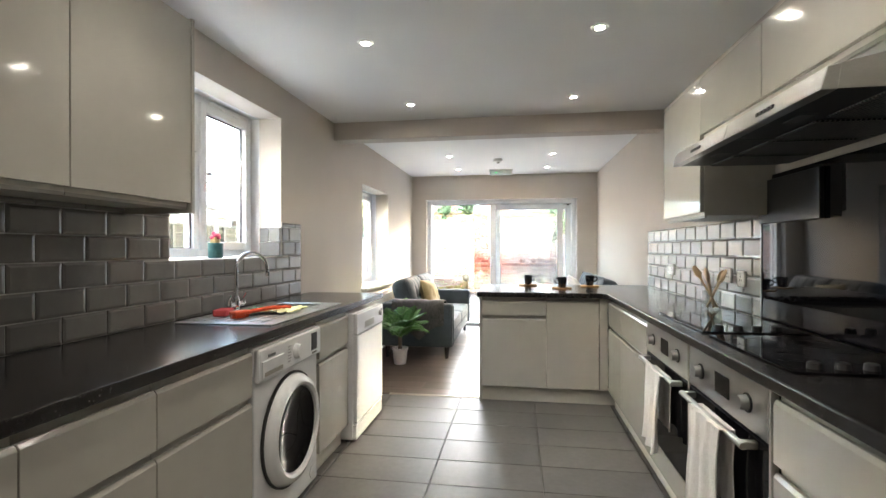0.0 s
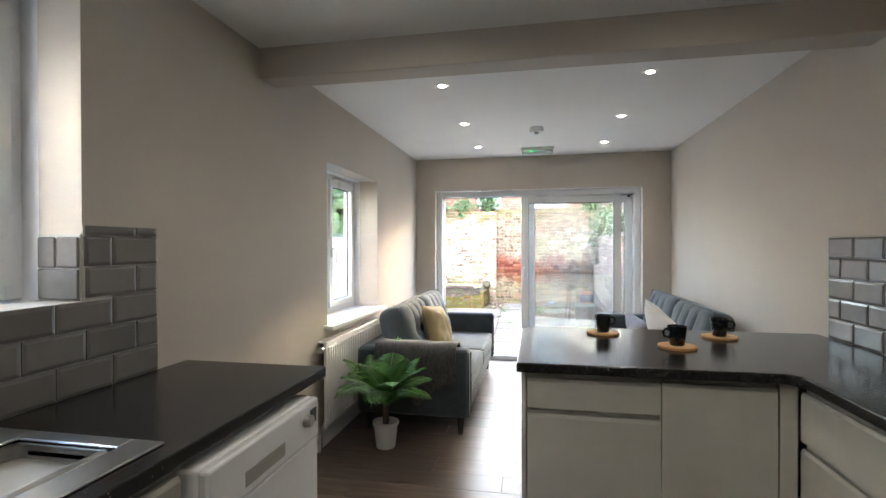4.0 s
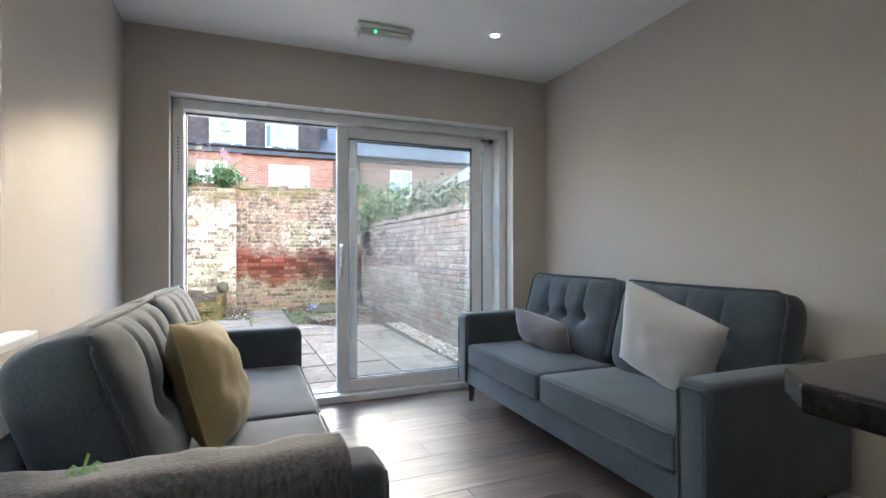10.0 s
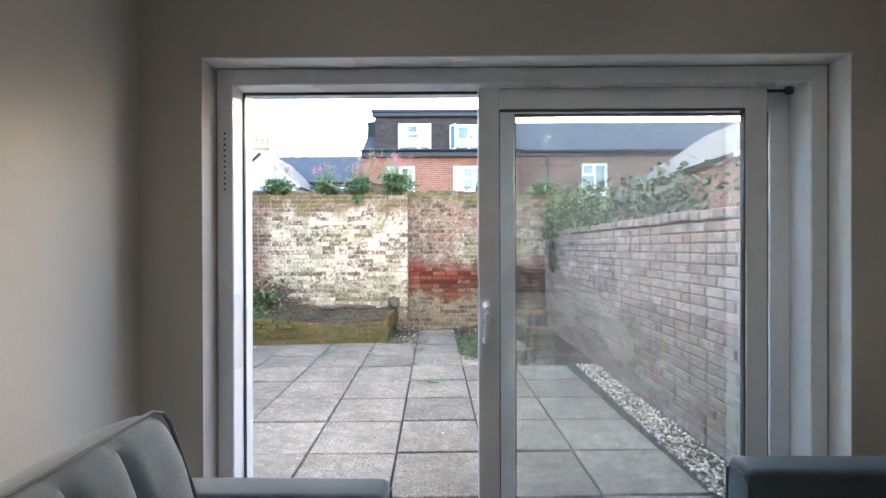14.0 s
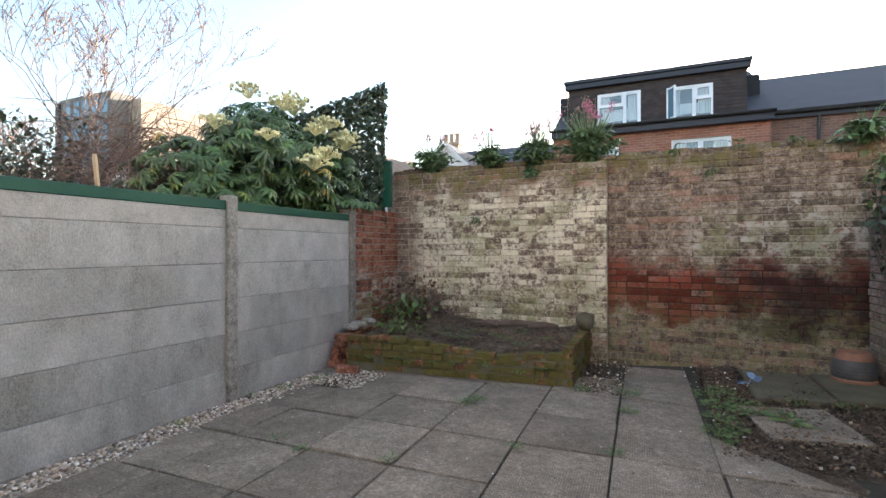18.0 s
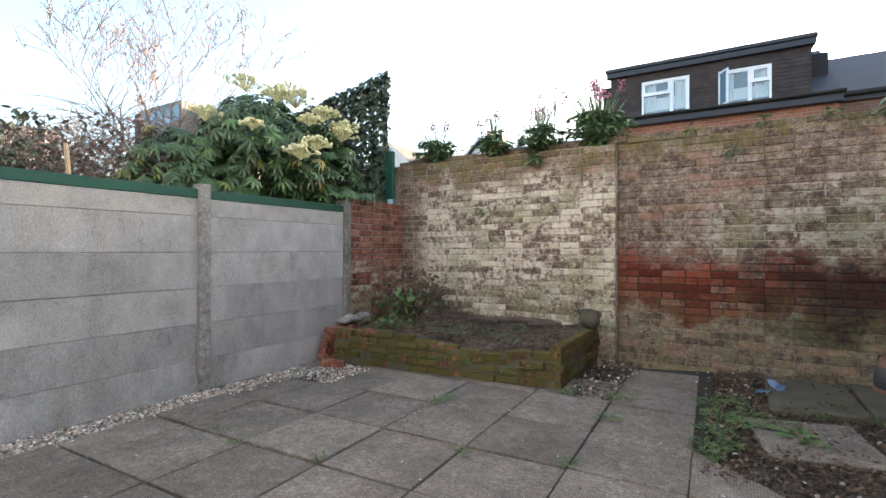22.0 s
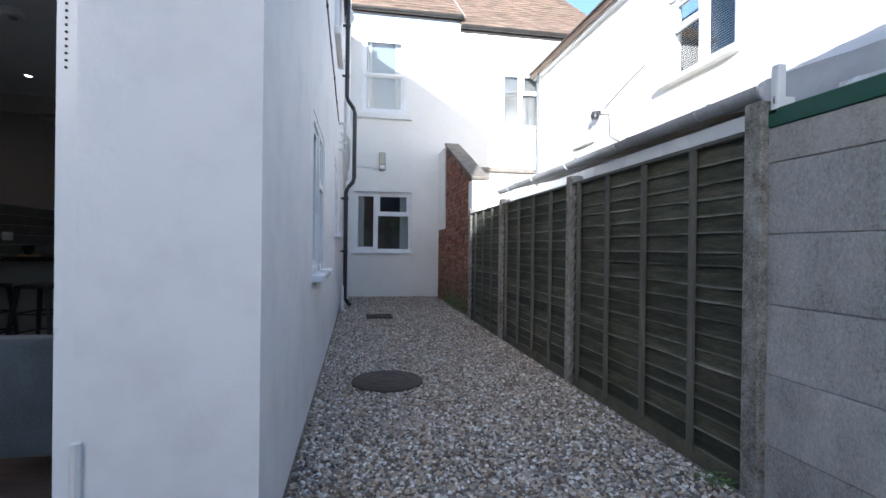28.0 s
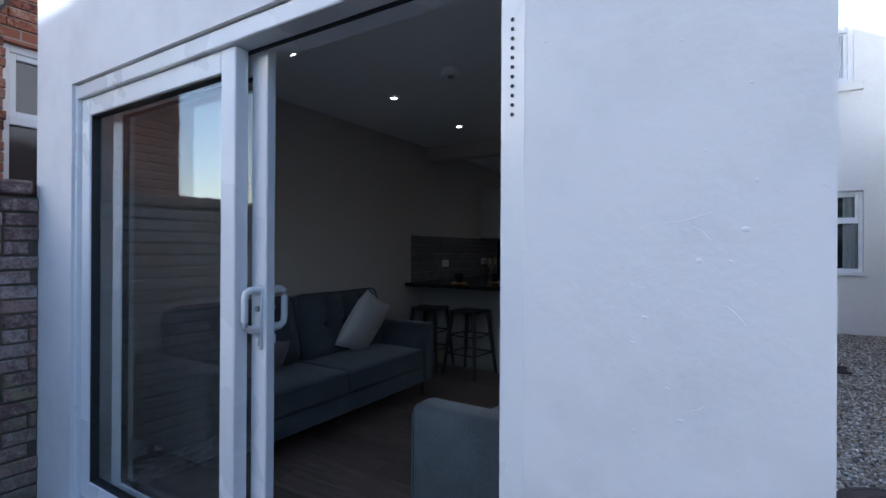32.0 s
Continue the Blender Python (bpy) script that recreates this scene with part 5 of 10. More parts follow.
jar = thing("utensil_jar", "clear glass jar holding wooden cooking spoons", "jar", (1.13, 3.02, 0.91))
gj = part("jar", lathe([(0.0, 0.0), (0.052, 0.0), (0.055, 0.005), (0.055, 0.115), (0.051, 0.115), (0.050, 0.012), (0.0, 0.012)], 28, (1.13, 3.02, 0.9105)), clear_glass, jar, "clear glass cylinder", True)
gj.visible_shadow = False
for k, (a, lean, blade) in enumerate(((0.3, 0.055, 0.026), (1.6, 0.05, 0.030), (2.7, 0.06, 0.018), (4.0, 0.05, 0.024), (5.2, 0.058, 0.014))):
    bx0 = Vector((1.13 - 0.03 * math.cos(a), 3.02 - 0.03 * math.sin(a), 0.925))
    tip = Vector((1.13 + lean * 1.5 * math.cos(a), 3.02 + lean * 1.9 * math.sin(a), 1.13 + 0.015 * (k % 3)))
    bm = tube([bx0, bx0.lerp(tip, 0.72)], 0.006, 8)
    d = (tip - bx0).normalized()
    q = Matrix.Translation(bx0.lerp(tip, 0.86)) @ d.to_track_quat("Z", "X").to_matrix().to_4x4()
    bl = bmesh.new()
    bmesh.ops.create_uvsphere(bl, u_segments=10, v_segments=8, radius=1)
    turned(bl, q @ Matrix.Diagonal((blade, 0.006, 0.042, 1)))
    join(bm, bl)
    part("wooden_spoon", bm, pale_wood, jar, smooth=True)


def mug(x, y, turn, lbl):
    c = thing("coaster", "round wooden coaster under a mug", "coaster", (x, y, 0.91), "coasters")
    part("disc", lathe([(0.0, 0.0), (0.083, 0.0), (0.085, 0.003), (0.085, 0.009), (0.083, 0.012), (0.0, 0.012)], 36, (x, y, 0.9102)), coaster_wood, c, smooth=True)
    u = thing("mug", lbl, "mug", (x, y, 0.922), "mugs on the bar")
    part("cup", lathe([(0.0, 0.0), (0.029, 0.0), (0.032, 0.003), (0.042, 0.075), (0.044, 0.09), (0.041, 0.09), (0.038, 0.07), (0.03, 0.008), (0.0, 0.008)], 28, (x, y, 0.9224)), mug_glaze, u, smooth=True)
    ca, sa = math.cos(turn), math.sin(turn)
    part("handle", tube([(x + ca * r, y + sa * r, 0.922 + z) for r, z in ((0.038, 0.075), (0.058, 0.078), (0.068, 0.065), (0.062, 0.045), (0.037, 0.036))], 0.006, 8), mug_glaze, u, smooth=True)


mug(0.11, 4.69, 0.3, "black stoneware mug on a wooden coaster")
mug(0.40, 4.38, 3.4, "black stoneware mug on a wooden coaster")
mug(0.68, 4.67, -0.2, "black stoneware mug on a wooden coaster")


def socket(y, z, double=True):
    s = thing("wall_socket", "white plastic double wall socket on the tiles", "socket", (1.23, y, z), "wall sockets")
    w = 0.073 if double else 0.043
    part("plate", box(1.218, 1.231, y - w, y + w, z - 0.043, z + 0.043, 0.004, 2), gloss_paint, s)
    for k in ((-1, 1) if double else (0,)):
        for dz, dyy in ((0.012, 0), (-0.008, 0.011), (-0.008, -0.011)):
            part("pin_hole", box(1.217, 1.2195, y + k * 0.036 + dyy - 0.003, y + k * 0.036 + dyy + 0.003, z + dz - 0.005, z + dz + 0.005), dark_gasket, s)
        part("switch", box(1.214, 1.219, y + k * 0.02 - 0.006, y + k * 0.02 + 0.006, z + 0.022, z + 0.036, 0.001), gloss_paint, s)


socket(4.08, 1.10)
socket(3.06, 1.11)
socket(2.86, 1.10, False)


# ---- living room ----
def back_cushion(w, h, d, seed):
    """A button-tufted boxed back cushion, standing in the xz plane, front at -y: soft corners, a full belly, pleats over the buttons."""
    bm = bmesh.new()
    n, mrows = 44, 28
    buttons = [(-0.42, -0.06), (0.0, -0.06), (0.42, -0.06)]
    grid = {}
    for side in (1, -1):
        for i in range(n + 1):
            for k in range(mrows + 1):
                u, v = math.sin(math.pi / 2 * (2 * i / n - 1)), math.sin(math.pi / 2 * (2 * k / mrows - 1))
                if (i in (0, n) or k in (0, mrows)) and side == -1:
                    grid[side, i, k] = grid[1, i, k]
                    continue
                t = max(0.0, (1 - abs(u) ** 9) * (1 - abs(v) ** 5.5)) ** 0.40
                if side == -1:
                    for bu, bv in buttons:
                        q = ((u - bu) * w / 2) ** 2 + ((v - bv) * h / 2) ** 2
                        t *= 1 - 0.52 * math.exp(-q / 0.0016)
                        across = math.exp(-(((u - bu) * w / 2) ** 2) / 0.00022)
                        if v > bv:
                            t *= 1 - 0.20 * across * (0.35 + 0.65 * math.exp(-((v - bv) * 1.3) ** 2))
                    t *= 1 - 0.12 * math.exp(-(((v + 0.06) * h / 2) ** 2) / 0.0010) * math.exp(-((u * 1.5) ** 6))
                    t *= 1 + 0.07 * noise.noise(Vector((u * 2.5 + seed, v * 2.5, seed)))
                pull = 1 - 0.075 * abs(u) ** 5 * abs(v) ** 5
                sag = -0.016 * (1 - u * u) * max(0.0, v) + 0.010 * noise.noise(Vector((u * 3 + seed, v, 5.0))) * max(0.0, v)
                grid[side, i, k] = bm.verts.new((u * w / 2 * pull, side * t * d / 2, v * h / 2 * pull + sag))
        for i in range(n):
            for k in range(mrows):
                f = [grid[side, i, k], grid[side, i + 1, k], grid[side, i + 1, k + 1], grid[side, i, k + 1]]
                bm.faces.new(f if side == -1 else f[::-1])
    bmesh.ops.recalc_face_normals(bm, faces=bm.faces)
    return bm, buttons


def rounded_bar(x0, x1, y0, y1, z0, z1, r=0.025, seg=3):
    return box(x0, x1, y0, y1, z0, z1, r, seg)


def sofa(m, length, depth, label, over, thick=0.23, back_y=-0.205, back_z=0.66, lean=-15, shift=0.0):
    """A two-seat sofa: local x along its length, front at -y, back at y = 0 ... depth; floor z = 0."""
    s = thing("sofa", label, "sofa", m.translation, "pair of sofas")
    half = length / 2
    def add(n, bm, mat, parent=None, lab=""):
        return part(n, moved(bm, m), mat, parent or s, lab, True)
    aw = 0.14
    add("seat_frame", rounded_bar(-half + 0.01, half - 0.01, -depth + 0.015, -0.02, 0.14, 0.27, 0.012), sofa_cloth)
    add("back_frame", rounded_bar(-half + 0.01, half - 0.01, -0.11, 0.0, 0.14, 0.63, 0.03), sofa_cloth)
    for sx in (-1, 1):
        a0, a1 = sorted((sx * half, sx * (half - aw)))
        arm = add("armrest", rounded_bar(a0, a1, -depth, -0.01, 0.14, 0.635, 0.03, 4), sofa_cloth)
        e = 0.012
        loop = [(a0 + e, -depth - 0.001, 0.15), (a0 + e, -depth - 0.001, 0.59), (a0 + 0.03, -depth - 0.001, 0.607), (a1 - 0.03, -depth - 0.001, 0.607), (a1 - e, -depth - 0.001, 0.59), (a1 - e, -depth - 0.001, 0.15)]
        add("piping", tube(loop, 0.005, 6), sofa_cloth, arm)
    cw = (length - 2 * aw) / 2
    for sx in (-1, 1):
        cx = sx * cw / 2
        bm = rounded_bar(cx - cw / 2 + 0.003, cx + cw / 2 - 0.003, -depth + 0.005, -0.16, 0.272, 0.425, 0.03, 4)
        bmesh.ops.subdivide_edges(bm, edges=[e for e in bm.edges if e.calc_length() > 0.25], cuts=6, use_grid_fill=True)
        for v in bm.verts:
            if v.co.z > 0.35:
                fx = (v.co.x - cx) / (cw / 2)
                fy = (v.co.y + depth / 2 + 0.08) / ((depth - 0.16) / 2)
                v.co.z += 0.022 * max(0.0, 1 - fx * fx) * max(0.0, 1 - fy * fy)
        seat = add("seat_cushion", bm, sofa_cloth)
        y = -depth + 0.003
        add("piping", tube([(cx - cw / 2 + 0.03, y, 0.413), (cx, y, 0.417), (cx + cw / 2 - 0.03, y, 0.413)], 0.005, 6), sofa_cloth, seat)
        add("piping", tube([(cx - cw / 2 + 0.03, y, 0.286), (cx + cw / 2 - 0.03, y, 0.286)], 0.005, 6), sofa_cloth, seat)
        bw = (length - 2 * aw + over) / 2
        bx = sx * bw / 2 + shift
        bm, buttons = back_cushion(bw - 0.006, 0.53, thick, sx * 2.0)
        place_m = pose(bx, back_y, back_z, lean, 0, 0)
        turned(bm, place_m)
        back = add("back_cushion", bm, sofa_cloth)
        for bu, bv in buttons:
            c = place_m @ Vector((bu * bw / 2, -thick * 0.235, bv * 0.265))
            bb = bmesh.new()
            bmesh.ops.create_uvsphere(bb, u_segments=10, v_segments=6, radius=0.014)
            turned(bb, Matrix.Translation(c) @ Matrix.Diagonal((1, 0.6, 1, 1)))
            add("button", bb, piping, back)
        hw, hh = (bw - 0.006) / 2, 0.265
        for yy in (-thick * 0.34,):
            loop = [place_m @ Vector(p) for p in ((-hw + 0.006, yy, -0.2), (-hw + 0.006, yy, hh - 0.075), (-hw + 0.02, yy, hh - 0.04), (-hw + 0.06, yy, hh - 0.022), (-hw * 0.4, yy, hh - 0.024), (0, yy, hh - 0.026), (hw * 0.4, yy, hh - 0.024), (hw - 0.06, yy, hh - 0.022), (hw - 0.02, yy, hh - 0.04), (hw - 0.006, yy, hh - 0.075), (hw - 0.006, yy, -0.2))]
            add("piping", tube(loop, 0.006, 6), sofa_cloth, back)
    for sx in (-1, 1):
        for y in (-depth + 0.07, -0.08):
            add("leg", cyl((sx * (half - 0.09), y, 0.14), (sx * (half - 0.075), y, 0.0), 0.028, 0.018, 4), dark_wood)
    return s


sofa(pose(-1.575, 6.43, 0, 0, 0, 90), 2.08, 0.85, "slate blue fabric sofa with tufted backs under the window", -0.18, 0.27, -0.225, 0.645, -19, 0.075)
sofa(pose(1.215, 6.60, 0, 0, 0, -90), 2.08, 0.80, "slate blue fabric sofa with tufted backs along a bare wall", 0.08)


def cushion(name, label, bm, mat, m, category="cushion"):
    c = thing(name, label, category, (m.translation.x, m.translation.y, m.translation.z))
    part("cover", moved(bm, m), mat, c, smooth=True)
    return c


c = cushion("cushion", "mustard cotton cushion propped on the sofa", pillow(0.39, 0.42, 0.18, 18, 2.6, 0.25, 1.0), mustard_cloth, pose(-1.12, 6.21, 0.645, -18, 6, 78))
part("piping", moved(tube([(-0.20, 0, -0.20), (-0.205, 0, 0), (-0.20, 0, 0.20), (0, 0, 0.205), (0.20, 0, 0.20), (0.205, 0, 0), (0.20, 0, -0.20), (0, 0, -0.205), (-0.20, 0, -0.20)], 0.005, 6), pose(-1.12, 6.21, 0.645, -18, 6, 78)), mustard_cloth, c)
cushion("cushion", "small mauve grey satin cushion lying on the sofa", pillow(0.46, 0.24, 0.15, 16, 2.2, 0.2, 4.0), mauve_cloth, pose(0.76, 7.07, 0.555, 22, 8, -77))
cushion("cushion", "large pale striped linen cushion with creases", pillow(0.48, 0.49, 0.17, 22, 2.6, 0.12, 7.0), striped_cloth, pose(0.77, 6.07, 0.655, 24, 21, -74))

# throw over the near arm of the window sofa
throw = thing("throw_blanket", "charcoal wool throw draped over the sofa arm", "blanket", (-1.12, 5.27, 0.2))
bm = bmesh.new()
rows = []
for i in range(33):
    s = i / 32
    row = []
    for j in range(29):
        u = j / 28
        x = -1.42 + u * 0.62
        w = 0.012 * noise.noise(Vector((u * 5, s * 4, 2.0)))
        drop = 0.42 * (1 - abs(u - 0.52) * 0.75) + 0.05 * noise.noise(Vector((u * 3, 5.0, 1.0)))
        path_len = [(5.55, 0.44), (5.545, 0.62), (5.52, 0.654), (5.41, 0.658), (5.385, 0.635), (5.372, 0.57), (5.372, 0.66 - drop)]
        seg = [math.dist(a, b) for a, b in zip(path_len, path_len[1:])]
        total, t = sum(seg), 0.0
        t = min(s, 0.9999) * total
        for (a, b), L in zip(zip(path_len, path_len[1:]), seg):
            if t <= L:
                y, z = a[0] + (b[0] - a[0]) * t / L, a[1] + (b[1] - a[1]) * t / L
                break
            t -= L
        bulge = 0.012 + 0.01 * math.sin(u * 13 + s * 3)
        row.append(bm.verts.new((x + 0.03 * s * math.sin(u * 6), y - (bulge if s > 0.55 else 0.0), z + (0.012 + w if 0.2 < s < 0.75 else w))))
    rows.append(row)
for a, b in zip(rows, rows[1:]):
    for j in range(28):
        bm.faces.new((a[j], a[j + 1], b[j + 1], b[j]))
bmesh.ops.smooth_vert(bm, verts=bm.verts, factor=0.5, use_axis_x=True, use_axis_y=True, use_axis_z=True)
thicken(bm, 0.012)
part("wool", bm, throw_cloth, throw, smooth=True)

# radiator
rad = thing("radiator", "white panel radiator under the window", "radiator", (-1.64, 5.6, 0.17))
part("panel", box(-1.645, -1.625, 4.98, 6.20, 0.16, 0.735, 0.006, 2), gloss_paint, rad)
me = mesh_of("rib", box(-0.008, 0.008, -0.013, 0.013, -0.26, 0.26, 0.006, 2))
me.materials.append(gloss_paint)
for k in range(32):
    piece("rib", me, rad, (-1.622, 5.02 + k * 0.0365, 0.445))
part("top_grille", box(-1.688, -1.62, 4.98, 6.20, 0.735, 0.745, 0.002), gloss_paint, rad)
# flat strips on the grille, coloured dark for the shade inside its slots
for k in range(40):
    part("grille_slot", box(-1.682, -1.630, 5.0 + k * 0.0295, 5.012 + k * 0.0295, 0.7445, 0.7462), shade_trim_grey, rad)
part("valve", tube([(-1.65, 4.98, 0.70), (-1.65, 4.955, 0.70), (-1.65, 4.94, 0.70)], 0.018, 12), chrome, rad, smooth=True)
part("valve", tube([(-1.65, 4.98, 0.19), (-1.65, 4.945, 0.19), (-1.65, 4.945, 0.05), (-1.65, 4.945, 0.0)], 0.011, 10), chrome, rad, smooth=True)
part("wall_bracket", box(-1.70, -1.645, 5.2, 5.24, 0.3, 0.6), gloss_paint, rad)

# potted fern
fern = thing("potted_fern", "bright green fern in a white ribbed pot", "potted plant", (-1.27, 5.16, 0.0))
part("pot", lathe([(0.0, 0.0), (0.062, 0.0), (0.066, 0.006), (0.082, 0.155), (0.090, 0.16), (0.090, 0.178), (0.082, 0.178), (0.076, 0.165), (0.0, 0.16)], 28, (-1.27, 5.16, 0.0)), pot_white, fern, "white tapered ceramic pot", True)
part("stem", tube([(-1.27, 5.16, 0.15), (-1.268, 5.158, 0.22), (-1.272, 5.162, 0.30)], 0.022, 10), bark, fern)


def frond(length, arch, seed):
    """A feathered frond in the xz plane, rising from the origin and arching over."""
    bm = bmesh.new()
    r = random.Random(seed)
    n = 20
    spine = []
    for i in range(n + 1):
        t = i / n
        a = radians(78) - t * arch
        spine.append(spine[-1] + Vector((math.cos(a), 0, math.sin(a))) * length / n if spine else Vector((0, 0, 0)))
    tube(spine, 0.003, 5, bm)
    for i in range(3, n + 1):
        t = i / n
        ll = length * 0.30 * math.sin(math.pi * min(1.0, t * 0.93 + 0.07)) ** 0.7
        d = (spine[i] - spine[i - 1]).normalized()
        for s in (-1, 1):
            for sub in (0.0, 0.5):
                b = spine[i - 1].lerp(spine[i], sub)
                side = Vector((0, s, 0)) + d * 0.42
                side.normalize()
                tip = b + side * ll * r.uniform(0.85, 1.05) + Vector((0, 0, -0.25 * ll))
                wv = d * 0.0052
                mid = b.lerp(tip, 0.5) + Vector((0, 0, 0.012))
                v = [bm.verts.new(p) for p in (b - wv * 0.5, b + wv * 0.5, mid + wv, tip, mid - wv)]
                bm.faces.new((v[0], v[1], v[2], v[4]))
                bm.faces.new((v[4], v[2], v[3]))
    return bm


for k in range(20):
    a = k * 2.399
    inner_f = k / 20
    bm = frond(0.40 + 0.14 * (k % 4) / 3, radians(50 + 76 * (1 - inner_f) + rng.uniform(-10, 10)), k)
    moved(bm, pose(-1.27 + 0.012 * math.cos(a), 5.16 + 0.012 * math.sin(a), 0.26 + 0.04 * inner_f, 0, 0, math.degrees(a)))
    for v in bm.verts:
        v.co.x = max(v.co.x, -1.60)
    part("frond", bm, frond_green, fern)


def stool(x, y, turn):
    st = thing("bar_stool", "black metal stool pushed under the bar", "stool", (x, y, 0), "bar stools")
    m = pose(x, y, 0, 0, 0, turn)
    part("seat", moved(box(-0.155, 0.155, -0.155, 0.155, 0.625, 0.655, 0.014, 3), m), black_pipe, st, smooth=True)
    for sx in (-1, 1):
        for sy in (-1, 1):
            part("leg", moved(cyl((sx * 0.13, sy * 0.13, 0.63), (sx * 0.195, sy * 0.195, 0.0), 0.022, 0.014, 8), m), black_pipe, st)
    for z, w in ((0.22, 0.172), (0.40, 0.154)):
        for a in range(4):
            c0, c1 = [(w * p, w * q) for p, q in ((-1, -1), (1, -1), (1, 1), (-1, 1))][a], [(w * p, w * q) for p, q in ((1, -1), (1, 1), (-1, 1), (-1, -1))][a]
            part("stretcher", moved(tube([(*c0, z), (*c1, z)], 0.008, 6), m), black_pipe, st)


stool(1.00, 4.75, 4)
stool(0.50, 4.76, -6)

alarm = thing("smoke_alarm", "round white smoke alarm on the ceiling", "smoke alarm", (-0.24, 6.38, 2.45))
part("base", lathe([(0.058, 0.0), (0.058, -0.012), (0.0, -0.012)], 28, (-0.24, 6.38, 2.45)), gloss_paint, alarm, smooth=True)
part("cover", lathe([(0.062, -0.013), (0.062, -0.032), (0.052, -0.042), (0.0, -0.044)], 28, (-0.24, 6.38, 2.45)), gloss_paint, alarm, smooth=True)
part("sensor", lathe([(0.020, -0.043), (0.020, -0.056), (0.016, -0.058), (0.0, -0.058)], 20, (-0.24, 6.38, 2.45)), shade_trim_grey, alarm, smooth=True)
bulk = thing("emergency_light", "slim white emergency light with a green indicator", "emergency light", (-0.23, 7.29, 2.45))
part("base", box(-0.405, -0.055, 7.235, 7.345, 2.425, 2.45, 0.006, 2), gloss_paint, bulk)
part("diffuser", box(-0.395, -0.065, 7.242, 7.338, 2.375, 2.426, 0.018, 3), exit_diffuser, bulk, "ribbed clear diffuser", True)
part("indicator", cyl((-0.30, 7.241, 2.405), (-0.30, 7.2385, 2.405), 0.006, n=10), green_led, bulk, "tiny green light")

# ---- floor pieces ----
tile_floor = thing("floor_tiles", "dark grey rectangular floor tiles with pale joints", "tiled floor", (-0.1, 1.0, -0.012), kind="structure")
me_cache = {}
def plate(w, d, h, mat, bev=0.0015):
    key = (round(w, 3), round(d, 3), round(h, 4), mat.name)
    if key not in me_cache:
        me = mesh_of("plate", box(-w / 2, w / 2, -d / 2, d / 2, -h, 0, bev))
        me.materials.append(mat)
        me_cache[key] = me
    return me_cache[key]


xs = [-1.70, -1.075, -0.467, 0.141, 0.749, 1.24]
yj = [4.062 - k * 0.303 for k in range(23)]
for i in range(len(xs) - 1):
    for y1, y0 in zip(yj, yj[1:]):
        y0 = max(y0, -2.5)
        if y1 - y0 < 0.05:
            continue
        piece("tile", plate(xs[i + 1] - xs[i] - 0.005, y1 - y0 - 0.005, 0.012, floor_tile), tile_floor, ((xs[i] + xs[i + 1]) / 2, (y0 + y1) / 2, 0.0))
planks = thing("floor_planks", "grey-brown laminate floor planks laid across the room", "wooden floor", (-0.1, 5.9, -0.012), kind="structure")
row, y = 0, 4.098
while y < 7.85:
    y1 = min(y + 0.192, 7.855)
    x = -1.70 - (row * 0.437) % 1.285
    while x < 1.24:
        a, b = max(x, -1.70), min(x + 1.285, 1.24)
        if b - a > 0.03:
            piece("plank", plate(b - a - 0.0016, y1 - y - 0.0016, 0.012, plank, 0.0012), planks, ((a + b) / 2, (y + y1) / 2, 0.0))
        x += 1.285
    y, row = y1, row + 1


# ---- glazed wall tiles ----
def metro_tile(w, h):
    """A bevel-edged tile lying in the yz plane, its face at +x."""
    key = ("metro", round(w, 3), round(h, 3))
    if key not in me_cache:
        bm = bmesh.new()
        e = min(0.011, w * 0.4)
        rings = []
        for inset, d in ((0.0, 0.0), (0.0, 0.004), (e, 0.007)):
            rings.append([bm.verts.new((d, sy * (w / 2 - inset), sz * (h / 2 - inset))) for sy, sz in ((-1, -1), (1, -1), (1, 1), (-1, 1))])
        for p, q in zip(rings, rings[1:]):
            for k in range(4):
                bm.faces.new((p[k], p[(k + 1) % 4], q[(k + 1) % 4], q[k]))
        bm.faces.new(rings[-1])
        me = mesh_of("metro", bm)
        me.materials.append(metro)
        me_cache[key] = me
    return me_cache[key]


def tile_field(name, label, side, y0, y1, z0, z1, hole=None, shift=0.0, x=None, xw=None):
    wx = xw if xw is not None else (-1.70 if side < 0 else 1.24)
    f = thing(name, label, "wall tiles", (wx, (y0 + y1) / 2, z0), kind="structure")
    holes = [hole] if hole else []
    part("grout_bed", wall_boxes("y", y0, y1, min(wx, wx - side * 0.004), max(wx, wx - side * 0.004), z0, z1, holes), grout, f)
    z, row = z0, 0
    while z < z1 - 0.012:
        zt = min(z + 0.103, z1)
        y = y1 + shift + (0.1015 if row % 2 else 0.0)
        while y > y0:
            a, b = max(y - 0.203, y0), min(y, y1)
            zz0, zz1 = z, zt
            if hole and a < hole[1] and b > hole[0] and zz0 < hole[3] and zz1 > hole[2]:
                if zz0 < hole[2] - 0.015:
                    zz1 = hole[2]
                elif a < hole[0] - 0.02:
                    b = hole[0]
                elif b > hole[1] + 0.02:
                    a = hole[1]
                else:
                    y -= 0.203
                    continue
            if b - a > 0.012:
                piece("tile", metro_tile(b - a - 0.0045, zz1 - zz0 - 0.0045), f, (wx - side * 0.004, (a + b) / 2, (zz0 + zz1) / 2), (0, 0, 0 if side < 0 else math.pi))
            y -= 0.203
        z, row = zt, row + 1
    return f


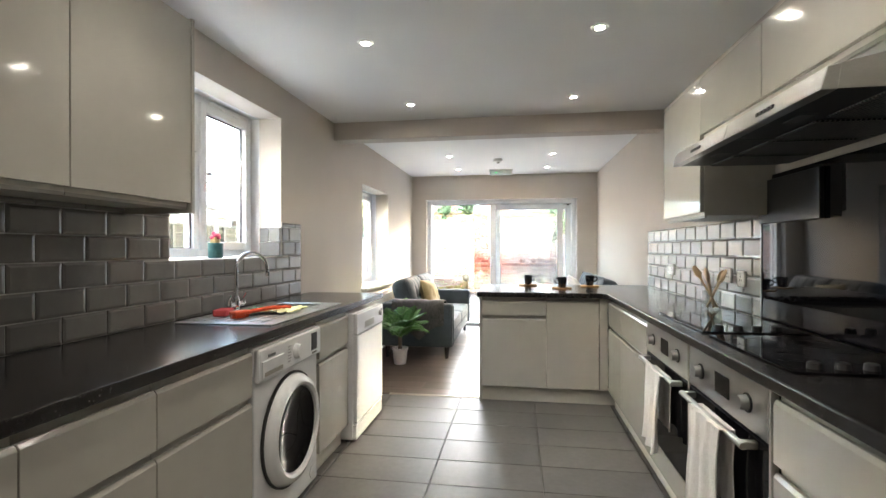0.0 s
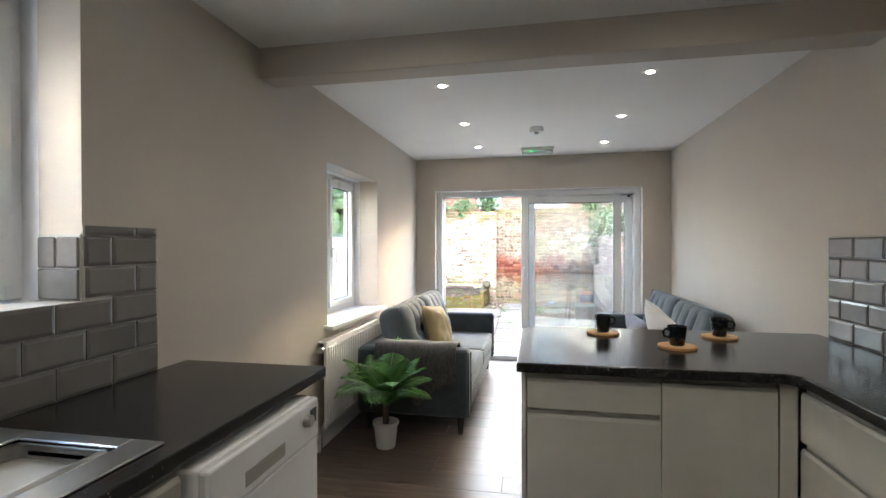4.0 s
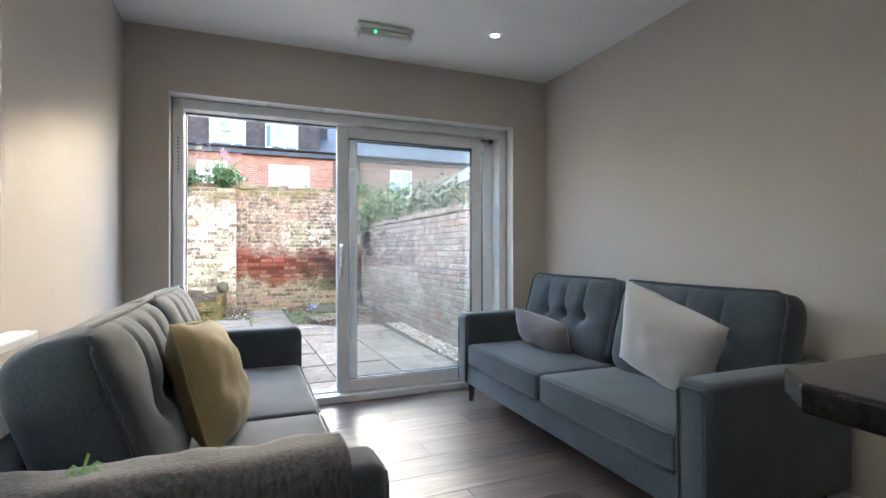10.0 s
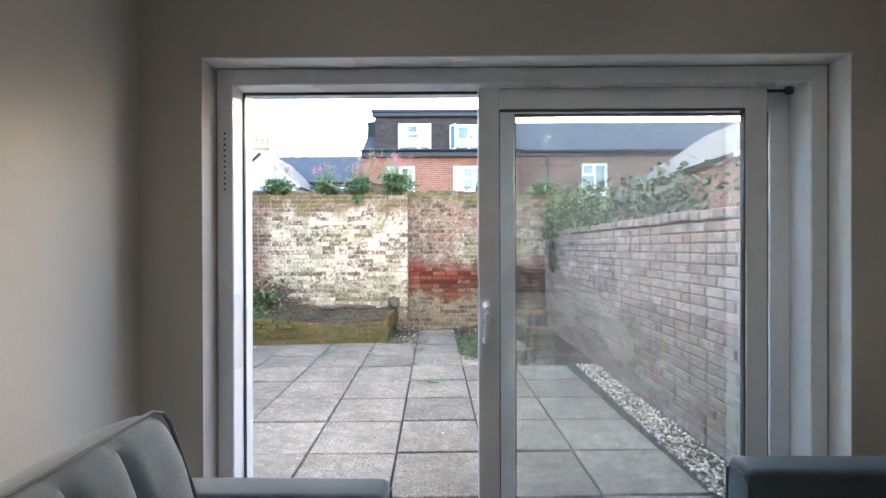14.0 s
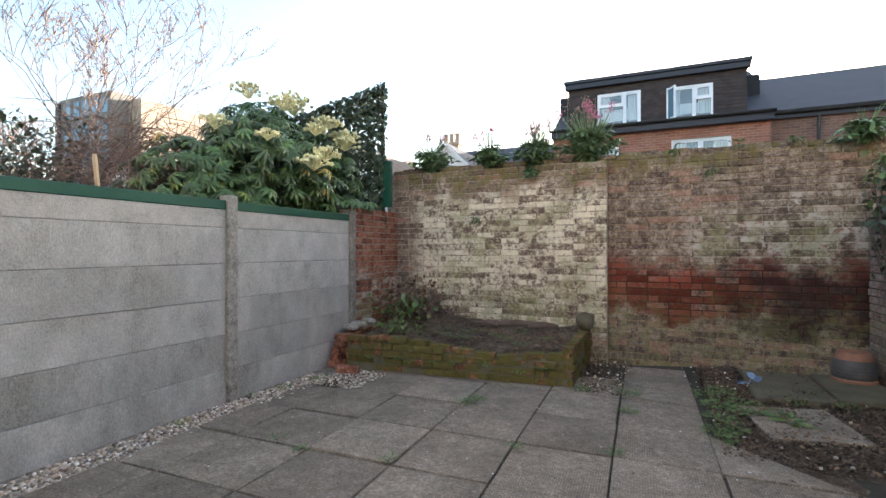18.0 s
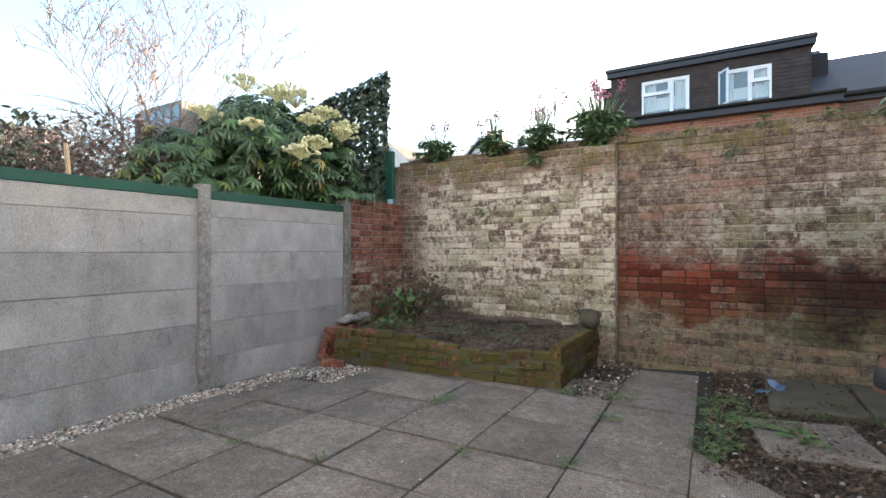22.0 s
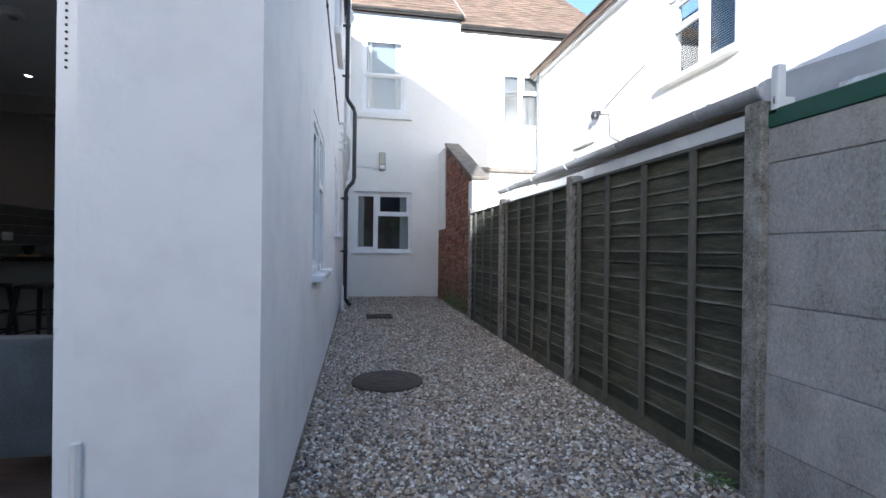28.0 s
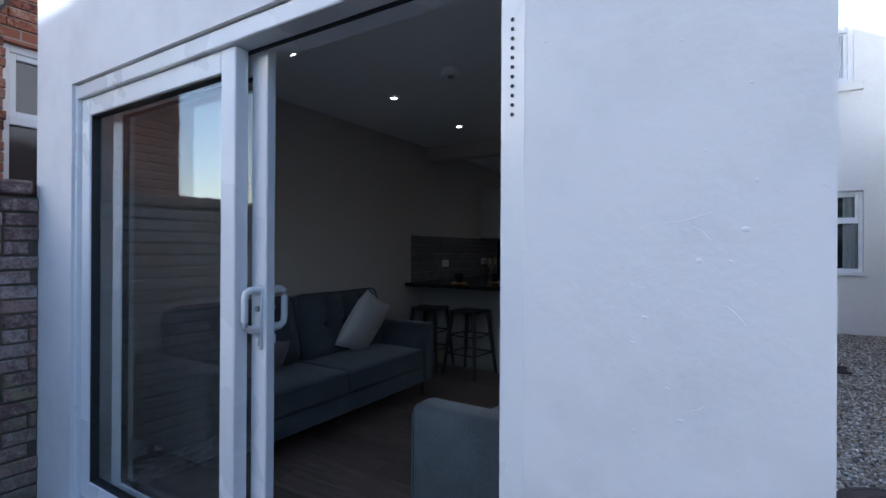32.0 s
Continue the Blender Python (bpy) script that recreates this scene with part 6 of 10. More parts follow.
tile_field("wall_tiles_west", "grey glazed metro tiles between worktop and cabinets", -1, 0.15, 3.60, 0.91, 1.46, KWIN)
tile_field("wall_tiles_east", "grey glazed metro tiles reflecting the window", 1, 2.655, 4.78, 0.91, 1.43)
reveal = thing("wall_tiles_reveal", "grey glazed tiles lining the window reveal", "wall tiles", (-1.78, 3.28, 1.21), kind="structure")
part("grout_bed", box(-1.865, -1.70, 3.284, 3.289, 1.212, 1.43), grout, reveal)
for k, (xa, xb) in enumerate(((-1.865, -1.70), (-1.865, -1.79), (-1.79, -1.70))):
    z0 = 1.215 if k == 0 else 1.320
    part("tile", box(xa + 0.002, xb - 0.002, 3.276, 3.2845, z0, z0 + 0.10, 0.004), metro, reveal)


# ---- the yard ----
GROUND = -0.05
def sheet(name, pts, z, mat, label="", category="", kind="structure", thick=0.03):
    return solid(name, prism(pts, thick, "z", z - thick), mat, label, category, kind)


bm = bmesh.new()
bmesh.ops.create_grid(bm, x_segments=2, y_segments=2, size=3000)
bmesh.ops.translate(bm, vec=(0, 0, -0.13), verts=bm.verts)
solid("ground", bm, soil)
sheet("gravel_bed", [(-4.1, -1.0), (-2.0, -1.0), (-2.0, 8.06), (-1.9, 8.6), (-3.74, 8.56), (-3.74, 12.7), (-4.1, 13.0)], -0.068, gravel_bed, thick=0.05)
sheet("patio_bed", [(-3.74, 8.562), (-1.9, 8.602), (-1.9, 8.06), (1.4, 8.06), (1.4, 11.9), (-0.35, 11.95), (-0.35, 14.5), (-3.72, 13.4)], -0.075, joint_dirt, thick=0.05)
bm = bmesh.new()
n = 26
g = [[bm.verts.new((-0.33 + 1.76 * i / n, 11.68 + 2.87 * k / n, -0.075 + 0.045 * noise.noise(Vector((i * 0.35, k * 0.35, 4))) + 0.05 * max(0, k / n - 0.6))) for k in range(n + 1)] for i in range(n + 1)]
for i in range(n):
    for k in range(n):
        bm.faces.new((g[i][k], g[i + 1][k], g[i + 1][k + 1], g[i][k + 1]))
solid("soil_patch", bm, soil, smooth=True)

# paving slabs
patio = thing("patio", "weathered concrete paving slabs with weedy joints", "paving", (-1.3, 10.5, -0.09), kind="structure")
sx = [-3.735, -3.36, -2.75, -2.14, -1.53, -0.92, -0.325, 0.29, 0.90]
sy = [8.62, 9.22, 9.82, 10.405, 11.0, 11.605, 12.22, 12.88, 13.53, 14.14]
def slab_at(a, b, c, d):
    w, l = b - a - rng.uniform(0.010, 0.018), d - c - rng.uniform(0.018, 0.028)
    me = plate(round(w, 2), round(l, 2), 0.04, slab_stone, 0.004)
    turn = radians(1.8)
    mx, my = (a + b) / 2 + 1.5, (c + d) / 2 - 9.8
    piece("slab", me, patio, (-1.5 + mx * math.cos(turn) - my * math.sin(turn), 9.8 + mx * math.sin(turn) + my * math.cos(turn), GROUND + rng.uniform(-0.006, 0.004)), (rng.uniform(-.006, .006), rng.uniform(-.006, .006), turn + rng.uniform(-.008, .008)))


for i in range(len(sx) - 1):
    for k in range(len(sy) - 1):
        a, b, c, d = sx[i], sx[i + 1], sy[k], sy[k + 1]
        if (c > 12.9 and not (-1.0 < a < -0.4)) or (c > 12.7 and a > -1.5 and not (-1.0 < a < -0.4)) or (c > 12.2 and a < -3.5) or (a > -0.4 and c > 11.6) or (a > 0.2 and c > 11.0):
            continue
        slab_at(a, b, c, d)
for i in range(3, len(sx) - 1):
    slab_at(sx[i], sx[i + 1], 8.15, 8.615)
part("cut_slab", bevelled(prism([(-0.385, 11.65), (0.22, 11.67), (-0.405, 12.25)], 0.04, "z", GROUND - 0.04), 0.004, 1), slab_stone, patio)
loose = thing("loose_slab", "single sunken paving slab lying in bare soil", "paving slab", (0.25, 12.7, -0.09))
part("slab", turned(box(-0.3, 0.3, -0.33, 0.33, -0.04, 0.0, 0.006), pose(0.22, 12.75, -0.034, 1.0, -1.2, 9)), slab_stone, loose)
strip = thing("concrete_strip", "old mossy concrete strip half buried in soil", "paving", (0.55, 13.85, -0.06))
for k, (x0, x1, q) in enumerate(((0.03, 0.62, 0.0), (0.635, 1.13, 0.012))):
    part("slab", bevelled(prism([(x0, 13.25 + 0.22 * x0), (x1, 13.25 + 0.22 * x1), (x1, 14.30 + 0.08 * x1), (x0 + 0.02, 14.30 + 0.08 * x0)], 0.05, "z", -0.068 + q), 0.008, 1), mossy_mortar, strip)


def stones(name, label, areas, mat, seed, lo=0.007, hi=0.015, z=-0.066):
    """Many small rounded stones strewn over rectangles (x0, x1, y0, y1, stones per square metre), one mesh."""
    gen = np.random.default_rng(seed)
    ico = bmesh.new()
    bmesh.ops.create_icosphere(ico, subdivisions=1, radius=1)
    base = np.array([v.co[:] for v in ico.verts])
    tri = np.array([[v.index for v in f.verts] for f in ico.faces])
    ico.free()
    centre = []
    for x0, x1, y0, y1, dens in areas:
        k = int((x1 - x0) * (y1 - y0) * dens)
        centre.append(np.stack([gen.uniform(x0, x1, k), gen.uniform(y0, y1, k), z + gen.uniform(-0.004, 0.010, k)], 1))
    centre = np.concatenate(centre)
    k = len(centre)
    size = gen.uniform(lo, hi, (k, 1)) * np.stack([gen.uniform(0.8, 1.35, k), gen.uniform(0.7, 1.1, k), gen.uniform(0.5, 0.8, k)], 1)
    ang = gen.uniform(0, 2 * np.pi, k)
    tilt = gen.uniform(-0.5, 0.5, k)
    p = base[None] * (1 + gen.uniform(-0.18, 0.18, (k, len(base), 1))) * size[:, None]
    p = np.stack([p[..., 0] * np.cos(tilt)[:, None] - p[..., 2] * np.sin(tilt)[:, None], p[..., 1], p[..., 0] * np.sin(tilt)[:, None] + p[..., 2] * np.cos(tilt)[:, None]], -1)
    c, s = np.cos(ang)[:, None], np.sin(ang)[:, None]
    p = np.stack([p[..., 0] * c - p[..., 1] * s, p[..., 0] * s + p[..., 1] * c, p[..., 2]], -1) + centre[:, None]
    f = (tri[None] + (np.arange(k) * len(base))[:, None, None]).reshape(-1, 3)
    me = bpy.data.meshes.new(name)
    me.vertices.add(k * len(base))
    me.vertices.foreach_set("co", p.reshape(-1).astype(np.float32))
    me.loops.add(f.size)
    me.loops.foreach_set("vertex_index", f.reshape(-1).astype(np.int32))
    me.polygons.add(len(f))
    me.polygons.foreach_set("loop_start", np.arange(0, f.size, 3, dtype=np.int32))
    me.update(calc_edges=True)
    me.shade_smooth()
    me.materials.append(mat)
    ob = new(name, me)
    return tagged(ob, label, "gravel", "", "stuff")


stones("gravel", "mixed brown and grey flint gravel filling the alley", [(-4.03, -2.03, 4.2, 8.56, 3400), (-4.03, -2.03, 1.0, 4.2, 1900), (-4.03, -2.03, -0.95, 1.0, 1200), (-4.02, -3.70, 8.47, 12.5, 3000), (0.98, 1.33, 8.1, 11.8, 2200)], pebble, 3)
stones("rubble", "small stones and crumbs scattered by the back wall", [(-1.4, -0.98, 12.95, 14.45, 130), (-0.5, 1.1, 13.4, 14.4, 60), (-0.35, 1.0, 11.9, 13.0, 25), (-3.6, -1.5, 13.2, 14.3, 110), (-3.74, -3.25, 12.15, 12.75, 1500)], pebble, 5, 0.006, 0.016, -0.045)
stones("soil_crumbs", "dark crumbs of dry soil over the bed", [(-0.35, 1.12, 11.9, 14.4, 1300), (-1.42, -0.98, 12.95, 14.45, 900)], soil, 8, 0.005, 0.013, -0.056)


# ---- brickwork ----
def brick_mesh(length, seed, high=0.065):
    """A worn brick lying along x, its face at -y."""
    key = ("brick", round(length, 3), seed, round(high, 3))
    if key not in me_cache:
        r = random.Random(seed)
        bm = bmesh.new()
        rings = []
        for inset, d in ((0.0, 0.055), (0.0, 0.006), (0.006, 0.0)):
            rings.append([bm.verts.new((sx_ * (length / 2 - inset) + r.uniform(-.002, .002), d + r.uniform(-.0015, .0015), sz_ * (high / 2 - inset) + r.uniform(-.002, .002))) for sx_, sz_ in ((-1, -1), (1, -1), (1, 1), (-1, 1))])
        for p, q in zip(rings, rings[1:]):
            for k in range(4):
                bm.faces.new((p[k], p[(k + 1) % 4], q[(k + 1) % 4], q[k]))
        bm.faces.new(rings[-1])
        bmesh.ops.recalc_face_normals(bm, faces=bm.faces)
        me_cache[key] = mesh_of("brick", bm)
    return me_cache[key]


def brick_wall(parent, m, length, z0, z1, mat_piece, mat_joined, near, label, top=None, skip=None, pitch=0.075, rough=0.004, limit=300, jitter=0.012):
    """Bricks in Flemish-like bond on a wall whose face is the local xz plane at y = 0 (out is -y); those in near(u) are parts, the rest one mesh."""
    gen = random.Random(int(length * 100))
    rest = bmesh.new()
    count, z, row = 0, z0, 0
    rz = m.to_euler().z
    while z + pitch * 0.6 < z1:
        u = -(0.112 if row % 2 else 0.0) - gen.uniform(0, 0.02)
        k = row
        while u < length:
            w = 0.215 if (k % 3 or row % 2 == 0) else 0.103
            a, b = max(u, 0.0), min(u + w, length)
            lim = top(0.5 * (a + b)) if top else z1
            if b - a > 0.03 and z + pitch <= lim + 0.01 and not (skip and skip(0.5 * (a + b), z)):
                d = gen.uniform(-rough, rough) - (0.010 if gen.random() < 0.05 else 0)
                c = m @ Vector(((a + b) / 2, d, z + pitch / 2))
                ll = round(b - a, 2)
                if near((a + b) / 2) and count < limit:
                    me = brick_mesh(ll, gen.randrange(3), pitch - 0.010)
                    me2 = me_cache.get((me.name, mat_piece.name))
                    if me2 is None:
                        me2 = me.copy()
                        me2.materials.append(mat_piece)
                        me_cache[(me.name, mat_piece.name)] = me2
                    piece("brick", me2, parent, c, (gen.uniform(-jitter, jitter), gen.uniform(-jitter, jitter), rz + gen.uniform(-jitter, jitter)))
                    count += 1
                else:
                    me = brick_mesh(ll, gen.randrange(3), pitch - 0.010)
                    nv = len(rest.verts)
                    rest.from_mesh(me)
                    rest.verts.ensure_lookup_table()
                    q = Matrix.Translation(c) @ pose(0, 0, 0, gen.uniform(-.7, .7), gen.uniform(-.7, .7), math.degrees(rz))
                    for i in range(nv, len(rest.verts)):
                        rest.verts[i].co = q @ rest.verts[i].co
            u += w + 0.010
            k += 1
        z, row = z + pitch, row + 1
    if len(rest.verts):
        ob = part("brickwork", rest, mat_joined, parent, label)
        tagged(ob, kind="stuff")
    else:
        rest.free()


left_white = (-3.9, -1.22, 0.05, 2.1, (0.74, 0.70, 0.56), 0.118)
washed_stops = [(0.14, (0.10, 0.075, 0.057)), (0.4, (0.205, 0.155, 0.120)), (0.64, (0.31, 0.245, 0.195)), (0.9, (0.46, 0.39, 0.31))]
grimy_stops = [(0.14, (0.066, 0.051, 0.041)), (0.4, (0.165, 0.131, 0.103)), (0.64, (0.27, 0.224, 0.18)), (0.9, (0.44, 0.385, 0.31))]
bw_l = [brick_mat("limewashed_old_brick_" + s, s, washed_stops, white=left_white, moss_top=(1.92, (0.13, 0.12, 0.03))) for s in ("object", "island")]
right_kw = dict(white=(-0.55, 1.5, 0.95, 1.85, (0.50, 0.47, 0.43), 0.07), red=(-1.28, 0.38, 1.0, (0.32, 0.072, 0.042)), soot=(-0.30, 1.5, 0.2, 0.88), moss_top=(2.05, (0.12, 0.11, 0.028)))
bw_r = [brick_mat("stained_old_brick_" + s, s, grimy_stops, **right_kw) for s in ("object", "island")]
east_stops = [(0.15, (0.15, 0.10, 0.09)), (0.45, (0.26, 0.19, 0.17)), (0.75, (0.36, 0.30, 0.28)), (0.95, (0.42, 0.37, 0.34))]
bw_e = [brick_mat("greyish_purple_brick_" + s, s, east_stops, white=(0.9, 1.6, 0.1, 0.9, (0.42, 0.38, 0.35), 0.02), moss_top=(1.5, (0.07, 0.075, 0.03))) for s in ("object", "island")]
red_stops = [(0.08, (0.07, 0.035, 0.028)), (0.35, (0.23, 0.085, 0.055)), (0.65, (0.36, 0.16, 0.10)), (0.92, (0.44, 0.31, 0.23))]
bw_red = [brick_mat("old_red_brick_" + s, s, red_stops, white=(-5, -3.9, 0.2, 1.1, (0.52, 0.46, 0.40), 0.08)) for s in ("object", "island")]
bw_bed = [brick_mat("mossy_red_brick_" + s, s, red_stops, moss=0.25) for s in ("object", "island")]

back = thing("wall_back", "tall old brick yard wall, limewashed, sooty and mossy", "brick wall", (-1.4, 14.5, -0.1), kind="structure")
mortar_stops = [(0.12, (0.08, 0.07, 0.055)), (0.4, (0.24, 0.21, 0.17)), (0.62, (0.38, 0.345, 0.285)), (0.9, (0.58, 0.54, 0.46))]
dirty_stops = [(p, tuple(q * k_ for q, k_ in zip(c, (0.72, 0.66, 0.52)))) for p, c in mortar_stops]
washed_mortar = brick_mat("limewashed_mortar", "island", mortar_stops, white=left_white[:5] + (0.02,), moss_top=(1.92, (0.13, 0.12, 0.03)))
stained_mortar = brick_mat("stained_mortar", "island", dirty_stops, red=(-1.28, 0.40, 0.98, (0.20, 0.085, 0.06)), soot=right_kw["soot"], white=right_kw["white"], moss_top=right_kw["moss_top"])
part("core", box(-4.25, -1.27, 14.425, 14.72, -0.15, 2.28), washed_mortar, back)
part("core", box(-1.27, 1.5, 14.525, 14.72, -0.15, 2.30), stained_mortar, back)
part("core", box(-1.60, -1.275, 14.375, 14.43, -0.15, 2.26), washed_mortar, back)
brick_wall(back, pose(-4.12, 14.415, 0), 2.52, -0.05, 2.32, bw_l[0], bw_l[1], lambda u: u > 1.3, "limewashed bricks", top=lambda u: 2.36 - 0.02 * u, limit=150)
brick_wall(back, pose(-1.605, 14.365, 0), 0.335, -0.05, 2.26, bw_l[0], bw_l[1], lambda u: True, "limewashed pier bricks", limit=70)
brick_wall(back, pose(-1.27, 14.515, 0), 2.6, -0.05, 2.34, bw_r[0], bw_r[1], lambda u: u < 0.62, "stained bricks", top=lambda u: 2.33 + 0.02 * math.sin(u * 3), limit=150)
me = brick_mesh(0.215, 1, 0.1)
for k in range(36):
    cx = -4.05 + k * 0.152
    ob = part("coping_brick", turned(box(-0.045, 0.045, -0.14, 0.14, -0.03, 0.03 + rng.uniform(0, 0.012), 0.008), pose(cx, 14.57 if cx > -1.3 else 14.54, 2.32 + rng.uniform(-0.012, 0.012), rng.uniform(-3, 3), rng.uniform(-4, 4), rng.uniform(-5, 5) + 90)), bw_r[0] if cx > -1.3 else bw_l[0], back)

east = thing("wall_yard_east", "greyish old brick boundary wall with worn coping", "brick wall", (1.35, 11, -0.1), kind="structure")
E_M = Matrix.Translation((1.165, 14.5, 0)) @ pose(0, 0, 0, 0, 0, -90 + math.degrees(math.atan2(0.11, 6.44)))
part("core", moved(box(0, 6.45, 0.012, 0.22, -0.15, 1.53), E_M), mossy_mortar, east)
brick_wall(east, E_M, 6.44, -0.05, 1.56, bw_e[0], bw_e[1], lambda u: u > 3.4, "purplish grey bricks")
for k in range(44):
    part("coping_brick", moved(turned(box(-0.065, 0.065, -0.13, 0.13, -0.035, 0.035, 0.015, 2), pose(0.07 + k * 0.146, 0.11, 1.575 + rng.uniform(-.008, .008), rng.uniform(-3, 3), rng.uniform(-3, 3), rng.uniform(-4, 4))), E_M), bw_e[0], east)

ret = thing("wall_return", "short red brick return wall at the end of the fence", "brick wall", (-4.15, 13.85, -0.1), kind="structure")
R_M = pose(-4.085, 13.33, 0, 0, 0, 90)
part("core", moved(box(0, 1.1, 0.012, 0.2, -0.15, 1.72), R_M), mortar, ret)
brick_wall(ret, R_M, 1.09, -0.05, 1.80, bw_red[0], bw_red[1], lambda u: True, "red bricks", limit=170)

# raised bed
bed = thing("raised_bed", "low mossy brick planter filled with bare soil", "planter", (-2.6, 13.6, -0.08))
BF = Matrix.Translation((-3.80, 12.80, 0)) @ pose(0, 0, 0, 0, 0, math.degrees(math.atan2(0.23, 2.36)))
BS = Matrix.Translation((-1.44, 13.03, 0)) @ pose(0, 0, 0, 0, 0, 90)
bed_top = lambda u: 0.235 + 0.055 * math.sin(u * 2.3 + 0.6) * (1 if u < 1.9 else 0.4)
part("core", moved(box(0.0, 2.36, 0.015, 0.10, -0.12, 0.20), BF), mossy_mortar, bed)
part("core", moved(box(0.0, 1.33, 0.015, 0.10, -0.12, 0.23), BS), mossy_mortar, bed)
brick_wall(bed, BF, 2.37, -0.055, 0.30, bw_bed[0], bw_bed[1], lambda u: True, "mossy bricks", top=bed_top, rough=0.020, limit=90, jitter=0.06)
brick_wall(bed, BS, 1.33, -0.055, 0.30, bw_bed[0], bw_bed[1], lambda u: True, "mossy bricks", top=lambda u: 0.29, rough=0.018, limit=50, jitter=0.05)
def loose_brick(x, y, z, rz, parent=bed, mat=None):
    part("brick", turned(box(-0.107, 0.107, -0.051, 0.051, -0.0325, 0.0325, 0.007, 2), pose(x, y, z, rng.uniform(-5, 5), rng.uniform(-5, 5), rz)), mat or bw_bed[0], parent)


for k in range(10):
    u = 0.12 + k * 0.235
    c = BF @ Vector((u, 0.055, bed_top(u) - 0.005))
    loose_brick(c.x, c.y, c.z, rng.uniform(-6, 18))
for k in range(6):
    c = BS @ Vector((0.1 + k * 0.23, 0.055, 0.275))
    loose_brick(c.x, c.y, c.z, 90 + rng.uniform(-6, 6))
for lv in range(5):
    for k in range(2):
        loose_brick(-3.93 + rng.uniform(-.02, .02), 12.86 + k * 0.22 + lv * 0.02, -0.015 + lv * 0.068, 78 + rng.uniform(-10, 10), mat=bw_red[0])
loose_b = thing("loose_brick", "single red brick lying on the paving", "brick", (-3.62, 12.62, -0.05))
part("brick", turned(box(-0.107, 0.107, -0.051, 0.051, -0.0325, 0.0325, 0.007, 2), pose(-3.66, 12.62, -0.012, 2, 3, 12)), bw_red[0], loose_b)
bm = bmesh.new()
n = 30
g = [[bm.verts.new((-3.85 + 2.33 * i / n, 12.92 + (1.45 * k / n) + 0.1 * i / n, 0.17 + 0.14 * (k / n) + 0.16 * math.exp(-((i / n - 0.08) ** 2) * 30) * (k / n) + 0.05 * noise.noise(Vector((i * 0.3, k * 0.4, 9))) + 0.02 * noise.noise(Vector((i * 0.9, k * 0.9, 2))))) for k in range(n + 1)] for i in range(n + 1)]
for i in range(n):
    for k in range(n):
        bm.faces.new((g[i][k], g[i + 1][k], g[i + 1][k + 1], g[i][k + 1]))
part("soil", bm, soil, bed, "dark bare soil with twigs", True)
stump = thing("dead_stump", "dead ivy stump with tangled roots in the planter", "tree stump", (-3.55, 14.1, 0.3))
part("trunk", tube([(-3.42, 14.08, 0.2), (-3.45, 14.12, 0.42), (-3.40, 14.18, 0.58), (-3.42, 14.2, 0.70)], 0.09, 9, radii=[0.17, 0.12, 0.09, 0.04]), bark, stump)
for k in range(26):
    a = k * 2.4
    p0 = Vector((-3.55 + rng.uniform(-.1, .1), 14.1 + rng.uniform(-.1, .08), 0.36 + rng.uniform(0, .2)))
    p1 = p0 + Vector((math.cos(a) * rng.uniform(.15, .55), math.sin(a) * rng.uniform(.1, .22), rng.uniform(-.1, .25)))
    p2 = p1 + Vector((math.cos(a) * rng.uniform(.1, .3), rng.uniform(-.1, .05), rng.uniform(-.22, .02)))
    part("root", tube([p0, p1, p2], 0.01, 5, radii=[0.016, 0.011, 0.004]), bark, stump)
for k, (x, y, l, a) in enumerate(((-2.25, 14.15, 0.6, 5), (-1.95, 14.1, 0.35, 25), (-2.6, 14.0, 0.3, -15))):
    lg = thing("fallen_branch", "short dead branch lying on soil", "branch", (x, y, 0.3), "dead branches")
    ca, sa = math.cos(radians(a)), math.sin(radians(a))
    part("wood", tube([(x - ca * l / 2, y - sa * l / 2, 0.325), (x, y, 0.35), (x + ca * l / 2, y + sa * l / 2, 0.33)], 0.028, 8, radii=[0.026, 0.034, 0.018]), bark, lg)
# Rounded lump put in place of a broken, curled pipe.
ball = thing("pipe_stand_in", "mossy round lump standing in for a broken curled pipe", "stone", (-1.49, 14.2, 0.30))
bm = bmesh.new()
bmesh.ops.create_icosphere(bm, subdivisions=3, radius=0.105)
for v in bm.verts:
    v.co *= 1 + 0.12 * noise.noise(v.co * 12)
turned(bm, Matrix.Translation((-1.49, 14.2, 0.405)))
part("stone", bm, mossy_mortar, ball, smooth=True)
rock = thing("broken_stones", "heap of pale broken stones at the fence end", "stones", (-3.95, 13.2, 0.27))
for k in range(4):
    bm = bmesh.new()
    bmesh.ops.create_icosphere(bm, subdivisions=2, radius=0.075)
    for v in bm.verts:
        v.co = Vector((v.co.x * 1.3, v.co.y, v.co.z * 0.55)) * (1 + 0.35 * noise.noise(v.co * 9 + Vector((k, 0, 0))))
    turned(bm, Matrix.Translation((-3.95 + 0.06 * (k % 2), 13.08 + 0.1 * k, 0.34 + 0.03 * (k % 2))))
    part("stone", bm, rough_concrete, rock)
cpot = thing("plant_pot", "upturned dark grey plant pot with terracotta rim and base", "pot", (0.955, 14.20, -0.03))
slate_glaze = surf("slate_grey_glaze", (0.045, 0.045, 0.05), (0.09, 0.088, 0.09), 0.6, (7, 70), 0.3)
POT = (0.955, 14.20, -0.03)
part("rim", lathe([(0.0, 0.0), (0.162, 0.0), (0.176, 0.012), (0.178, 0.045), (0.166, 0.055), (0.0, 0.052)], 32, POT), terracotta, cpot, "terracotta rim", True)
body = part("body", lathe([(0.0, 0.05), (0.160, 0.05), (0.171, 0.08), (0.172, 0.13), (0.164, 0.19), (0.148, 0.232), (0.0, 0.23)], 32, POT), slate_glaze, cpot, "dark grey banded body", True)
